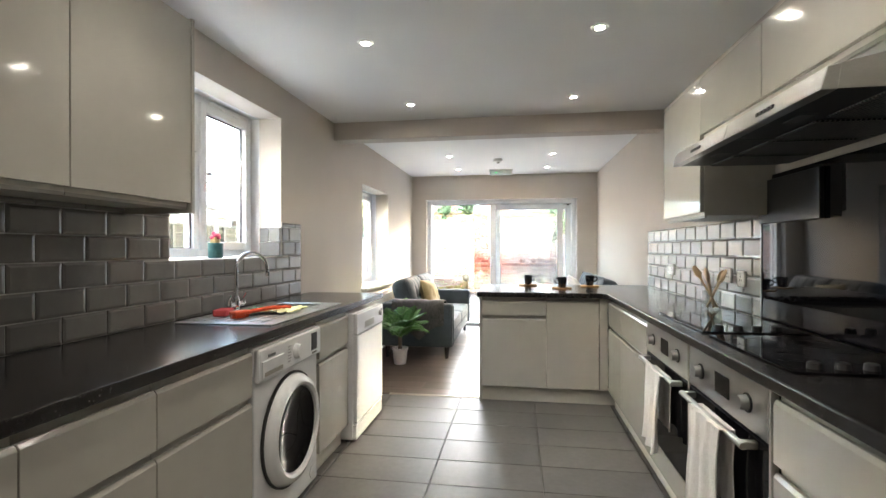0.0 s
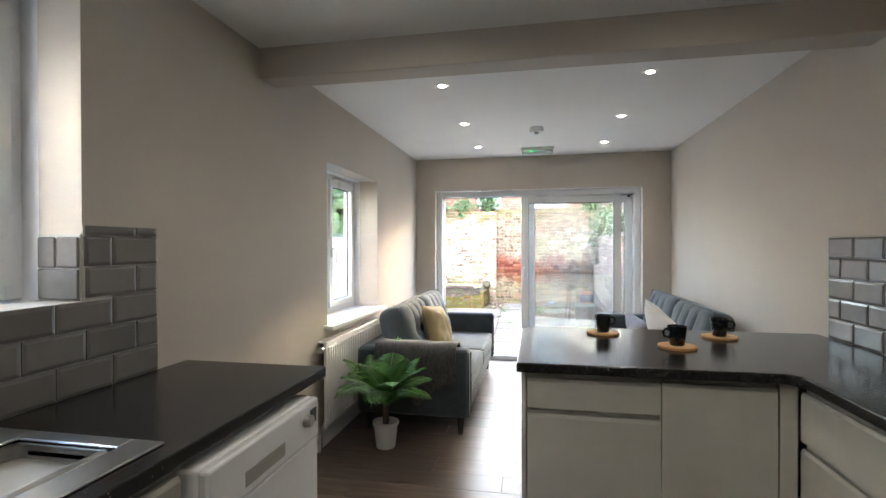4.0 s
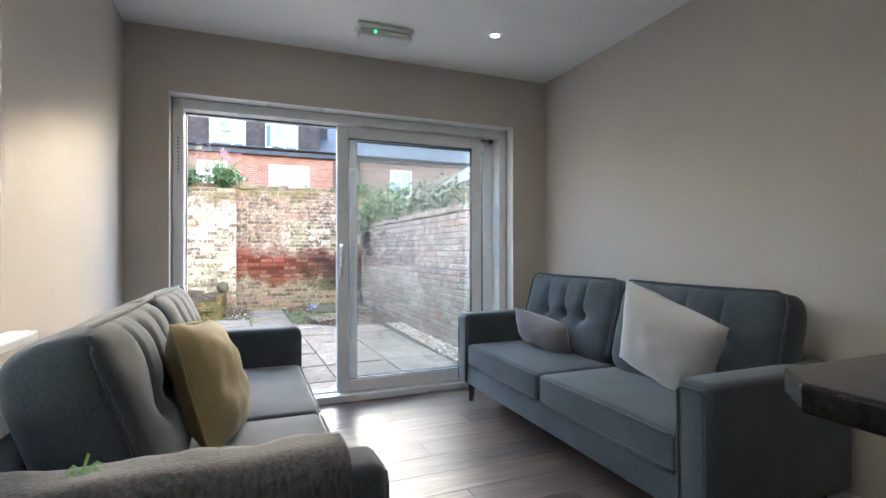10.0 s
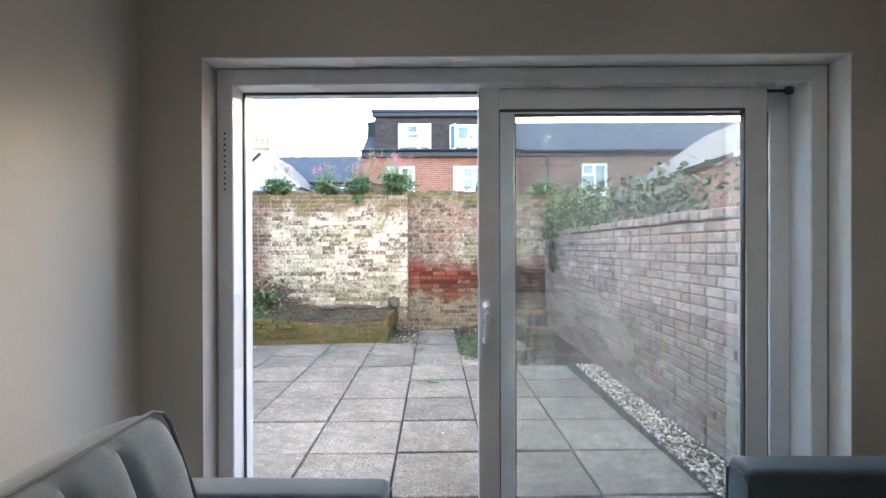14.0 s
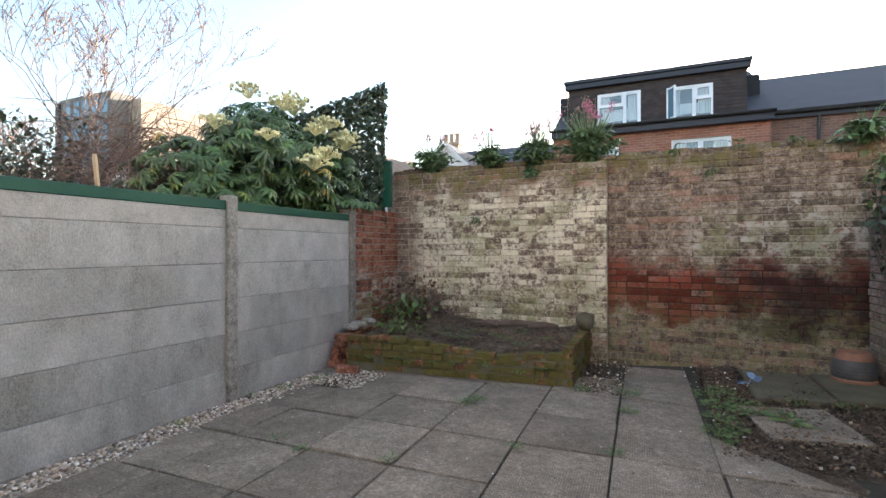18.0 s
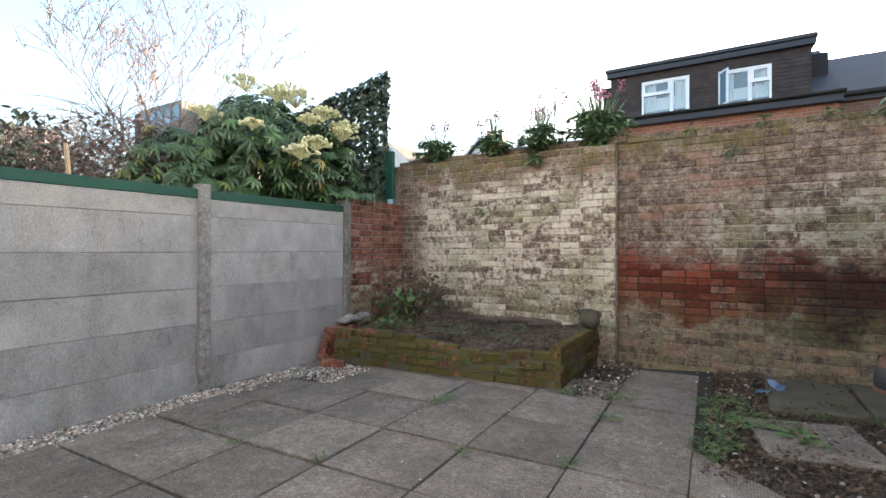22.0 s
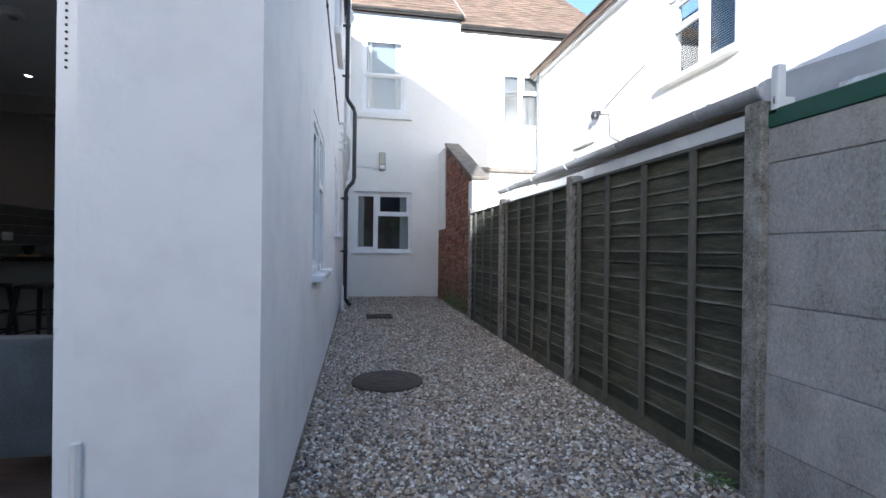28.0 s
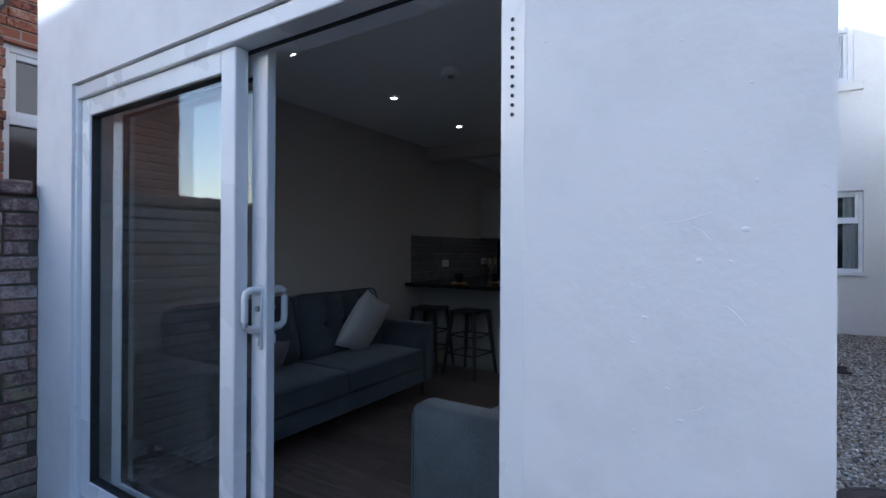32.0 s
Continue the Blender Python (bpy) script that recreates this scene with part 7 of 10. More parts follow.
for rr, zz in ((0.171, 0.088), (0.1725, 0.118), (0.169, 0.150), (0.163, 0.182)):
    part("band", lathe([(rr - 0.004, 0.0), (rr + 0.003, 0.004), (rr - 0.004, 0.008)], 32, (POT[0], POT[1], POT[2] + zz)), slate_glaze, body, smooth=True)
part("foot", lathe([(0.150, 0.228), (0.149, 0.236), (0.134, 0.285), (0.124, 0.298), (0.112, 0.298), (0.104, 0.288), (0.0, 0.286)], 32, POT), terracotta, cpot, "bare terracotta base turned upwards", True)

# ---- fences ----
FX = -4.08
cf = thing("concrete_fence", "grey concrete panel fence with a green capping board", "fence", (FX, 10.6, -0.1))
POSTS = [7.87, 9.69, 11.50, 13.27]
for y in POSTS:
    part("post", box(FX - 0.06, FX + 0.052, y - 0.050, y + 0.050, -0.15, 1.69, 0.008), rough_concrete, cf, "rough aggregate concrete post")
levels = [-0.12, 0.205, 0.507, 0.808, 1.11, 1.415]
for y0, y1 in zip(POSTS, POSTS[1:]):
    for z0, z1 in zip(levels, levels[1:]):
        dz = rng.uniform(-.008, .008)
        part("panel", turned(box(-0.022, 0.0, y0 + 0.045, y1 - 0.045, z0 + 0.0012, z1 - 0.0012, 0.004), pose(FX + 0.012 + rng.uniform(-.004, .004), 0, 0)), concrete_panel, cf)
    part("top_panel", box(FX - 0.012, FX + 0.014, y0 + 0.046, y1 - 0.046, 1.4155, 1.5665, 0.004), buff_concrete, cf, "rough buff concrete strip")
    part("capping_board", box(FX - 0.03, FX + 0.02, y0 + 0.048, y1 - 0.048, 1.5672, 1.645, 0.004), green_paint, cf, "green painted capping board")

WPOSTS = [7.87, 5.99, 4.05, 2.40]
board_meshes = []
for k in range(5):
    r = random.Random(k)
    bm = bmesh.new()
    n = 30
    Hh = 0.125
    fr, bk = [], []
    for i in range(n + 1):
        u = -0.5 + i / n
        lowz = -Hh / 2 + 0.007 * noise.noise(Vector((u * 4 + k * 7, k, 0.0))) + 0.004 * noise.noise(Vector((u * 17 + k * 7, k, 3.0)))
        fr.append((bm.verts.new((0.024, u, lowz)), bm.verts.new((0.0, u, Hh / 2))))
        bk.append((bm.verts.new((0.011, u, lowz)), bm.verts.new((-0.006, u, Hh / 2))))
    for i in range(n):
        bm.faces.new((fr[i][0], fr[i + 1][0], fr[i + 1][1], fr[i][1]))
        bm.faces.new((bk[i + 1][0], bk[i][0], bk[i][1], bk[i + 1][1]))
        bm.faces.new((bk[i][0], bk[i + 1][0], fr[i + 1][0], fr[i][0]))
        bm.faces.new((fr[i][1], fr[i + 1][1], bk[i + 1][1], bk[i][1]))
    me = mesh_of("board", bm)
    me.materials.append(lap_wood)
    board_meshes.append(me)
for j, (y1, y0) in enumerate(zip(WPOSTS, WPOSTS[1:])):
    fp = thing("lap_fence", "dark weathered overlapping-board wooden fence", "fence", (FX, (y0 + y1) / 2, -0.05), "lengths of wooden fence")
    a, b = y0 + 0.058, y1 - 0.058
    for k in range(18):
        piece("board", board_meshes[(k + j * 2) % 5], fp, (FX + 0.0, (a + b) / 2, 0.085 + k * 0.0842 + rng.uniform(-.011, .011)), (rng.uniform(-.006, .006), rng.uniform(-.02, .06), 0), (1, b - a, 1))
    for k in range(4):
        yy = y1 - 0.39 - k * 0.436
        if yy < a + 0.02:
            continue
        part("batten", box(FX + 0.030, FX + 0.052, yy - 0.019, yy + 0.019, 0.0, 1.555, 0.003), batten_wood, fp)
    part("top_rail", box(FX - 0.02, FX + 0.045, a, b, 1.558, 1.578, 0.003), batten_wood, fp)
    part("gravel_board", box(FX - 0.02, FX + 0.02, a, b, -0.1, 0.03, 0.004), mossy_mortar, fp)
for y in WPOSTS[1:]:
    wp = thing("fence_post", "grey concrete post between fence panels", "fence post", (FX, y, -0.1), "fence posts")
    part("post", box(FX - 0.06, FX + 0.050, y - 0.047, y + 0.047, -0.15, 1.64, 0.008), rough_concrete, wp)

# manhole and drain
mh = thing("manhole_cover", "round rusty brown manhole cover set in gravel", "manhole cover", (-2.57, 5.82, -0.06))
part("lid", lathe([(0.0, 0.028), (0.27, 0.028), (0.285, 0.02), (0.29, 0.0)], 40, (-2.57, 5.82, -0.06)), iron, mh, smooth=True)
for k in range(3):
    part("raised_ring", lathe([(0.08 + k * 0.08, 0.028), (0.083 + k * 0.08, 0.032), (0.09 + k * 0.08, 0.032), (0.093 + k * 0.08, 0.028)], 36, (-2.57, 5.82, -0.06)), iron, mh)
dr = thing("drain_grate", "small dark iron drain grate in gravel", "drain", (-2.66, 2.2, -0.06))
for k in range(7):
    part("bar", box(-2.84, -2.48, 2.075 + k * 0.04, 2.095 + k * 0.04, -0.058, -0.036, 0.003), iron, dr)
part("frame", box(-2.86, -2.46, 2.05, 2.07, -0.06, -0.03, 0.003), iron, dr)
part("frame", box(-2.86, -2.46, 2.34, 2.36, -0.06, -0.03, 0.003), iron, dr)

# ---- the buildings round the yard ----
def far_brick(name, c1, c2, joint):
    """Brickwork seen from afar: courses, joints and stains."""
    m, nodes, links, b = node_mat(name)
    vec, g = place(nodes, links)
    sep = nodes.new("ShaderNodeSeparateXYZ")
    links.new(vec, sep.inputs[0])
    com = nodes.new("ShaderNodeCombineXYZ")
    links.new(math_node(nodes, links, "ADD", sep.outputs[0], sep.outputs[1]), com.inputs[0])
    links.new(sep.outputs[2], com.inputs[1])
    t = nodes.new("ShaderNodeTexBrick")
    links.new(com.outputs[0], t.inputs["Vector"])
    t.inputs["Scale"].default_value = 1.0
    t.inputs["Brick Width"].default_value, t.inputs["Row Height"].default_value = 0.225, 0.075
    t.inputs["Mortar Size"].default_value = 0.006
    t.inputs["Color1"].default_value, t.inputs["Color2"].default_value, t.inputs["Mortar"].default_value = (*c1, 1), (*c2, 1), (*joint, 1)
    n = noise_node(nodes, links, vec, 1.2, 5, 0.65)
    col = mix_node(nodes, links, 0.55, t.outputs["Color"], ramp_node(nodes, links, n, [(0.3, (0.45, 0.42, 0.4)), (0.7, (1, 1, 1))]), "MULTIPLY")
    links.new(col, b.inputs["Base Color"])
    b.inputs["Roughness"].default_value = 0.9
    bump_to(nodes, links, b, t.outputs["Fac"], -0.5, 0.008)
    return m


red_far = far_brick("red_brickwork", (0.30, 0.105, 0.06), (0.40, 0.16, 0.095), (0.36, 0.32, 0.27))
brown_far = far_brick("brown_brickwork", (0.17, 0.085, 0.06), (0.26, 0.13, 0.09), (0.26, 0.23, 0.2))
slat_white = surf("pale_blind_slat", (0.5, 0.5, 0.49), (0.58, 0.58, 0.57), 0.6, (3, 30), 0.05)
lead_grey = surf("pale_mossy_gutter", (0.30, 0.30, 0.30), (0.46, 0.46, 0.46), 0.6, (3, 30), 0.2, third=(0.6, 0.6, 0.61))
yellow_pane = surf("yellowed_plastic_sheet", (0.42, 0.38, 0.26), (0.55, 0.5, 0.37), 0.35, (3, 30), 0.1)
ridge_stone = surf("lichened_coping", (0.14, 0.12, 0.10), (0.27, 0.24, 0.2), 0.95, (6, 60), 0.6, 0.006)
chimney_clay = surf("buff_chimney_pot", (0.42, 0.30, 0.20), (0.55, 0.41, 0.29), 0.85, (6, 60), 0.2)
lamp_ribbed = surf("yellowed_lamp_glass", (0.40, 0.40, 0.30), (0.5, 0.5, 0.4), 0.35, (6, 60), 0.1)
seal_grey = surf("grey_concrete_block", (0.19, 0.175, 0.16), (0.28, 0.26, 0.235), 0.9, (0.4, 6), 0.2)
stone_far = surf("tan_stone_cladding", (0.36, 0.28, 0.21), (0.46, 0.37, 0.29), 0.9, (0.4, 6), 0.2)
# Opaque far panes: the sky's blue reflection is painted as their colour.
sky_tone_glass = surf("sky_toned_window", (0.10, 0.19, 0.26), (0.17, 0.28, 0.36), 0.15, (0.4, 6), 0.0)

FACE_N = pose(0, 0, 0, 0, 0, 180)      # faces +y
FACE_E = pose(0, 0, 0, 0, 0, 90)       # faces +x


def tile_field(name, parent, m, w, h, tw, th, mat, holes=(), pieces=False, tilt=7.0, label="", top=None):
    """Overlapping tiles in staggered rows on a face; local u, out is -y, z up the slope."""
    verts, faces = [], []
    quads = ((0, 1, 3, 2), (4, 6, 7, 5), (0, 4, 5, 1), (2, 3, 7, 6), (0, 2, 6, 4), (1, 5, 7, 3))
    gen = random.Random(int(w * 91 + h * 17))
    for r in range(int(h / th) + 1):
        u = -(tw / 2 if r % 2 else 0)
        while u < w:
            a, b = max(u, 0), min(u + tw, w)
            z, mid = r * th, (a + b) / 2
            u += tw
            if b - a < tw * 0.2 or any(p < mid < q and s < z + th * 0.6 < e for p, q, s, e in holes):
                continue
            hw = (b - a) / 2 - 0.002
            q = m @ Matrix.Translation((mid, -0.012 + gen.uniform(-.002, .002), z)) @ pose(0, 0, 0, -tilt + gen.uniform(-1, 1), 0, gen.uniform(-1, 1))
            if pieces:
                key = ("hung", round(b - a, 2), mat.name)
                if key not in me_cache:
                    me = mesh_of("tile", box(-hw, hw, -0.006, 0.006, -th * 0.1, th * 1.05))
                    me.materials.append(mat)
                    me_cache[key] = me
                piece("tile", me_cache[key], parent, q.translation, q.to_euler())
                continue
            o = len(verts)
            verts += [q @ Vector((x, y, zz)) for x in (-hw, hw) for y in (-0.006, 0.006) for zz in (-th * 0.1, th * 1.05)]
            faces += [[o + k for k in f] for f in quads]
    if pieces:
        return None
    me = bpy.data.meshes.new("tiles")
    me.from_pydata(verts, [], faces)
    bm = bmesh.new()
    bm.from_mesh(me)
    bpy.data.meshes.remove(me)
    ob = part(name, bm, mat, parent, label)
    tagged(ob, kind="stuff")
    return ob


def gutter(parent, p0, p1, r=0.06, mat=None, name="gutter"):
    """A half-round gutter between two points, with brackets."""
    p0, p1 = Vector(p0), Vector(p1)
    bm = bmesh.new()
    d = (p1 - p0).normalized()
    side = d.cross(Vector((0, 0, 1))).normalized()
    rows = []
    for p in (p0, p1):
        rows.append([bm.verts.new(p + side * math.cos(a) * r + Vector((0, 0, math.sin(a) * r))) for a in [math.pi + math.pi * k / 8 for k in range(9)]])
    for k in range(8):
        bm.faces.new((rows[0][k], rows[0][k + 1], rows[1][k + 1], rows[1][k]))
    thicken(bm, 0.004)
    ob = part(name, bm, mat or black_pipe, parent, smooth=True)
    n = max(2, int((p1 - p0).length / 0.9))
    for k in range(n):
        c = p0.lerp(p1, (k + 0.5) / n)
        part("bracket", tube([c + side * math.cos(a) * (r + .006) + Vector((0, 0, math.sin(a) * (r + .006))) for a in [math.pi + math.pi * j / 6 for j in range(7)]], 0.008, 6), mat or black_pipe, ob)
    return ob


def blind(parent, m, w, z0, z1, n, depth=0.13):
    b = bmesh.new()
    for k in range(n):
        z = z0 + (z1 - z0) * k / n
        join(b, turned(box(0.06, w - 0.06, -0.014, 0.014, -0.0012, 0.0012), Matrix.Translation((0, depth, z)) @ pose(0, 0, 0, 38)))
    part("blind", moved(b, m), slat_white, parent, "pale venetian blind")


def curtains(parent, m, w, h, depth=0.16, share=0.28):
    for a, b in ((0.04, w * share), (w * (1 - share), w - 0.04)):
        bm = bmesh.new()
        n = 24
        g = [[bm.verts.new((a + (b - a) * i / n, depth + 0.02 * math.sin(i * 1.35), z)) for z in (0.03, h - 0.03)] for i in range(n + 1)]
        for i in range(n):
            bm.faces.new((g[i][0], g[i + 1][0], g[i + 1][1], g[i][1]))
        part("curtain", moved(thicken(bm, 0.004), m), curtain_cloth, parent, "drawn-back pale curtain", True)


# the end wall across the alley, with the roof above
EW = -0.98
GW, UW, NW = (-3.48, -2.22, 0.94, 2.25), (-3.35, -2.35, 4.0, 5.7), (-6.66, -5.54, 3.87, 5.15)
end_house = thing("end_house", "white-painted house closing the alley under a brown tiled roof", "house", (-4.5, EW, -0.1))
part("wall", wall_boxes("x", -8.5, -2.012, EW - 0.22, EW, -0.1, 6.12, [GW, UW, NW]), neighbour_white, end_house, "smooth white-painted wall")
# added dark sheet in place of the unlit rooms, here and in other houses
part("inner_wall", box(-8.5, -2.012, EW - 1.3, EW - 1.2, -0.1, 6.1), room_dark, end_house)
gx = [GW[0] + (GW[1] - GW[0]) * k / 12 for k in range(13)]
part("window_arch", prism([(x, 2.25) for x in gx] + [(x, 2.25 + 0.13 - 0.11 * ((x + 2.85) / 0.63) ** 2) for x in gx[::-1]], 0.016, "y", EW), neighbour_white, end_house)
part("window_arch", prism([(x, 5.72) for x in (-3.42, -2.28)] + [(x, 5.72 + 0.12 - 0.1 * ((x + 2.85) / 0.57) ** 2) for x in [-2.28 - 1.14 * k / 10 for k in range(11)]], 0.03, "y", EW), neighbour_white, end_house)
part("sill", box(-3.52, -2.2, EW - 0.02, EW + 0.06, 0.88, 0.935, 0.006), upvc, end_house)
part("sill", box(-3.47, -2.24, EW - 0.02, EW + 0.07, 3.86, 3.99, 0.008), neighbour_white, end_house)
part("sill", box(-6.72, -5.48, EW - 0.02, EW + 0.06, 3.8, 3.865, 0.006), neighbour_white, end_house)
m = pose(GW[1], EW - 0.06, GW[2]) @ FACE_N
w = casement("window_3", m, GW[1] - GW[0], GW[3] - GW[2], "white plastic window with dark panes and drawn-back curtains", 0.6, False, behind=(1.0, room_dark), flip=True)
curtains(w, m, GW[1] - GW[0], GW[3] - GW[2], share=0.18)
m = pose(UW[1], EW - 0.05, UW[2]) @ FACE_N
w4 = thing("window_4", "tall white sash window reflecting the sky", "window", m.translation, kind="structure")
part("window_frame", moved(ring_bm(0, 1.0, 0, 1.7, 0.07, 0, 0.09), m), upvc, w4)
for z0, z1, d in ((0.06, 0.87, 0.05), (0.84, 1.64, 0.015)):
    s = part("sash", moved(ring_bm(0.06, 0.94, z0, z1, 0.06, d, d + 0.035), m), upvc, w4)
    p = part("pane", moved(box(0.11, 0.89, d + 0.015, d + 0.02, z0 + 0.05, z1 - 0.05), m), clear_glass, s)
    p.visible_shadow = False
curtains(w4, m, 1.0, 1.7, share=0.24)
# Net coloured dim blue to carry the sky reflection of the panes.
sky_tone_net = surf("sky_toned_grey_net", (0.12, 0.16, 0.21), (0.19, 0.24, 0.30), 0.9, (3, 40), 0.2, stretch=(9, 9, 0.6))
part("net_curtain", moved(box(0.05, 0.95, 0.2, 0.204, 0.04, 1.66), m), sky_tone_net, w4)
m = pose(NW[1], EW - 0.06, NW[2]) @ FACE_N
w = casement("window_5", m, NW[1] - NW[0], NW[3] - NW[2], "white plastic upstairs window with venetian blinds", 0.55, False, behind=(0.9, room_dark), flip=True)
blind(w, m, NW[1] - NW[0], 0.08, 1.2, 34)
RISE = math.radians(38)
for x0, x1, z in ((-4.6, -2.0, 6.36), (-8.5, -4.55, 6.16)):
    gutter(end_house, (x1, EW + 0.13, z - 0.12), (x0, EW + 0.13, z - 0.12), 0.065)
    part("fascia", box(x0, x1, EW + 0.002, EW + 0.06, z - 0.22, z - 0.04), black_pipe, end_house)
    mm = pose(x1, EW + 0.12, z - 0.08) @ FACE_N @ pose(0, 0, 0, -52)
    part("roof", moved(box(0, x1 - x0, 0.02, 0.10, 0, 4.2), mm), roof_brown, end_house, "brown tiled roof")
    tile_field("roof_tiles", end_house, mm, x1 - x0, 4.1, 0.26, 0.27, roof_brown, tilt=4.0, label="rows of brown roof tiles")
flue = thing("party_wall_flashing", "pale lead flashing along the party wall", "flashing", (-4.57, EW, 6.2))
part("strip", moved(box(-0.09, 0.09, -0.045, 0.0, 0.1, 4.0, 0.01), pose(-4.57, EW + 0.12, 6.2) @ FACE_N @ pose(0, 0, 0, -52)), lead_grey, flue)
bl = thing("bulkhead_light", "ribbed oblong outdoor lamp on a cable", "wall light", (-2.83, EW, 2.95))
part("base", box(-2.90, -2.76, EW, EW + 0.05, 2.72, 3.12, 0.02, 2), grey_plastic, bl)
part("lens", box(-2.895, -2.765, EW + 0.045, EW + 0.13, 2.84, 3.10, 0.03, 3), lamp_ribbed, bl, smooth=True)
part("cap", box(-2.885, -2.775, EW + 0.045, EW + 0.11, 2.73, 2.835, 0.02, 2), gloss_paint, bl, smooth=True)
part("cable", tube([(-2.76, EW + 0.012, 2.80), (-2.6, EW + 0.012, 2.79), (-2.3, EW + 0.012, 2.80), (-2.02, EW + 0.012, 2.80)], 0.008, 6), gloss_paint, bl)
part("junction_box", cyl((-2.63, EW, 2.79), (-2.63, EW + 0.04, 2.79), 0.035), gloss_paint, bl, smooth=True)

# pipes down the side of the house
SX = -2.01
def pipe(name, label, pts, r, mat, clips=()):
    ob = thing(name, label, "pipe", pts[-1])
    part("pipe_run", tube(pts, r, 12), mat, ob, smooth=True)
    for p in clips:
        part("clip", cyl((p[0], p[1], p[2] - 0.025), (p[0], p[1], p[2] + 0.025), r + 0.010, n=12), mat, ob, smooth=True)
        part("clip_back", box(p[0], SX, p[1] - 0.02, p[1] + 0.02, p[2] - 0.015, p[2] + 0.015), mat, ob)
    return ob


pipe("downpipe", "black painted downpipe with swan-neck bends", [(-2.10, 0.9, 5.5), (-2.10, 0.9, 3.72), (-2.12, 0.9, 3.66), (-2.22, 0.9, 3.52), (-2.24, 0.9, 3.44), (-2.24, 0.9, 2.28), (-2.22, 0.9, 2.2), (-2.12, 0.9, 2.08), (-2.10, 0.9, 2.0), (-2.10, 0.9, 0.12), (-2.13, 0.9, 0.05), (-2.2, 0.9, -0.03)], 0.036, black_pipe, [(-2.10, 0.9, z) for z in (5.0, 4.1, 1.9, 0.95)])
pipe("soil_pipe", "thick white plastic soil pipe", [(-2.09, 0.3, 5.8), (-2.09, 0.3, 3.4), (-2.09, 0.3, -0.06)], 0.055, gloss_paint, [(-2.09, 0.3, z) for z in (4.6, 2.9, 1.4)])
pipe("waste_pipe", "white waste pipe bending out of the wall", [(-2.01, 2.2, 2.92), (-2.09, 2.2, 2.92), (-2.10, 2.15, 2.88), (-2.10, 1.7, 2.45), (-2.10, 1.5, 2.38), (-2.09, 0.36, 2.30)], 0.024, gloss_paint, [(-2.10, 1.95, 2.68)])
pipe("waste_pipe", "white waste pipe bending out of the wall", [(-2.01, 2.05, 2.55), (-2.08, 2.05, 2.55), (-2.09, 2.0, 2.5), (-2.09, 1.6, 2.15), (-2.09, 0.36, 2.05)], 0.020, gloss_paint)
pipe("waste_pipe", "thick white branch pipe with a round bend", [(-2.0, 1.2, 3.0), (-2.10, 1.2, 3.0), (-2.14, 1.15, 2.95), (-2.14, 1.1, 2.8), (-2.12, 0.7, 2.62), (-2.09, 0.36, 2.5)], 0.05, gloss_paint)
pipe("drain_pipe", "short white waste pipe above the gravel", [(-2.01, 1.7, 0.42), (-2.07, 1.7, 0.42), (-2.08, 1.7, 0.38), (-2.08, 1.7, 0.02), (-2.14, 1.7, -0.03)], 0.022, gloss_paint)
pipe("overflow_pipe", "white pipe dropping from the gutter", [(-2.07, 0.62, 5.5), (-2.16, 0.62, 5.38), (-2.18, 0.62, 5.28), (-2.10, 0.62, 5.1)], 0.036, gloss_paint)
cab = thing("wall_cable", "black cable clipped along the white wall", "cable", (-2.02, 4.2, 2.87))
part("cable_run", tube([(-2.018, 7.95 - 0.35 * k, 3.62 - 0.045 * k + 0.012 * math.sin(k * 1.7)) for k in range(17)], 0.009, 6), grey_plastic, cab)
for k in range(2, 16, 2):
    part("clip", box(-2.03, -2.01, 7.95 - 0.35 * k - 0.01, 7.95 - 0.35 * k + 0.01, 3.60 - 0.045 * k, 3.635 - 0.045 * k), black_pipe, cab)
part("sill", box(-2.09, -2.01, 2.55, 3.75, 3.62, 3.72, 0.01), neighbour_white, thing("upper_window_sill", "white painted sill of an upper window", "sill", (-2.05, 3.15, 3.62)))
uw = thing("window_6", "white plastic upper window beside the alley", "window", (-2.0, 3.15, 3.72), kind="structure")
part("window_frame", moved(ring_bm(0, 1.06, 0, 1.3, 0.06, 0.0, 0.05), pose(-2.06, 3.68, 3.725, 0, 0, -90)), upvc, uw)
part("pane", moved(box(0.05, 1.01, 0.02, 0.03, 0.05, 1.25), pose(-2.06, 3.68, 3.725, 0, 0, -90)), black_glass, uw)
gutter(end_house, (-2.08, -0.8, 5.5), (-2.08, 8.1, 5.5), 0.055)
roofcap = solid("roof_flat", box(-2.05, 1.54, -1.0, 8.1, 5.55, 5.7), roof_slate, "dark flat roof edge over the house", "roof")

# red brick wall between the gardens
alley = thing("wall_alley", "old red brick garden wall with a sloping coping", "brick wall", (-4.2, 0.7, -0.1), kind="structure")
top_at = lambda u: 3.15 if u < 0.85 else 3.15 - (u - 0.85) * 0.425
part("wall_core", prism([(-0.98, -0.1), (2.33, -0.1), (2.33, 2.08), (-0.12, 3.12), (-0.98, 3.12)], 0.215, "x", -4.33), mossy_mortar, alley)
bw_alley = [brick_mat("alley_red_brick_" + s, s, red_stops, moss_top=(9.0, (0.05, 0.06, 0.02))) for s in ("object", "island")]
brick_wall(alley, pose(-4.11, -0.98, 0, 0, 0, 90), 3.05, -0.08, 3.1, bw_alley[0], bw_alley[1], lambda u: u > 1.6, "weathered red bricks", top=lambda u: top_at(u) - 0.03, skip=lambda u, z: u < 0.85 and z > 1.42)
part("white_return", box(-4.34, -4.088, -0.975, -0.12, 1.43, 3.14, 0.006), neighbour_white, alley, "white-painted upper return")
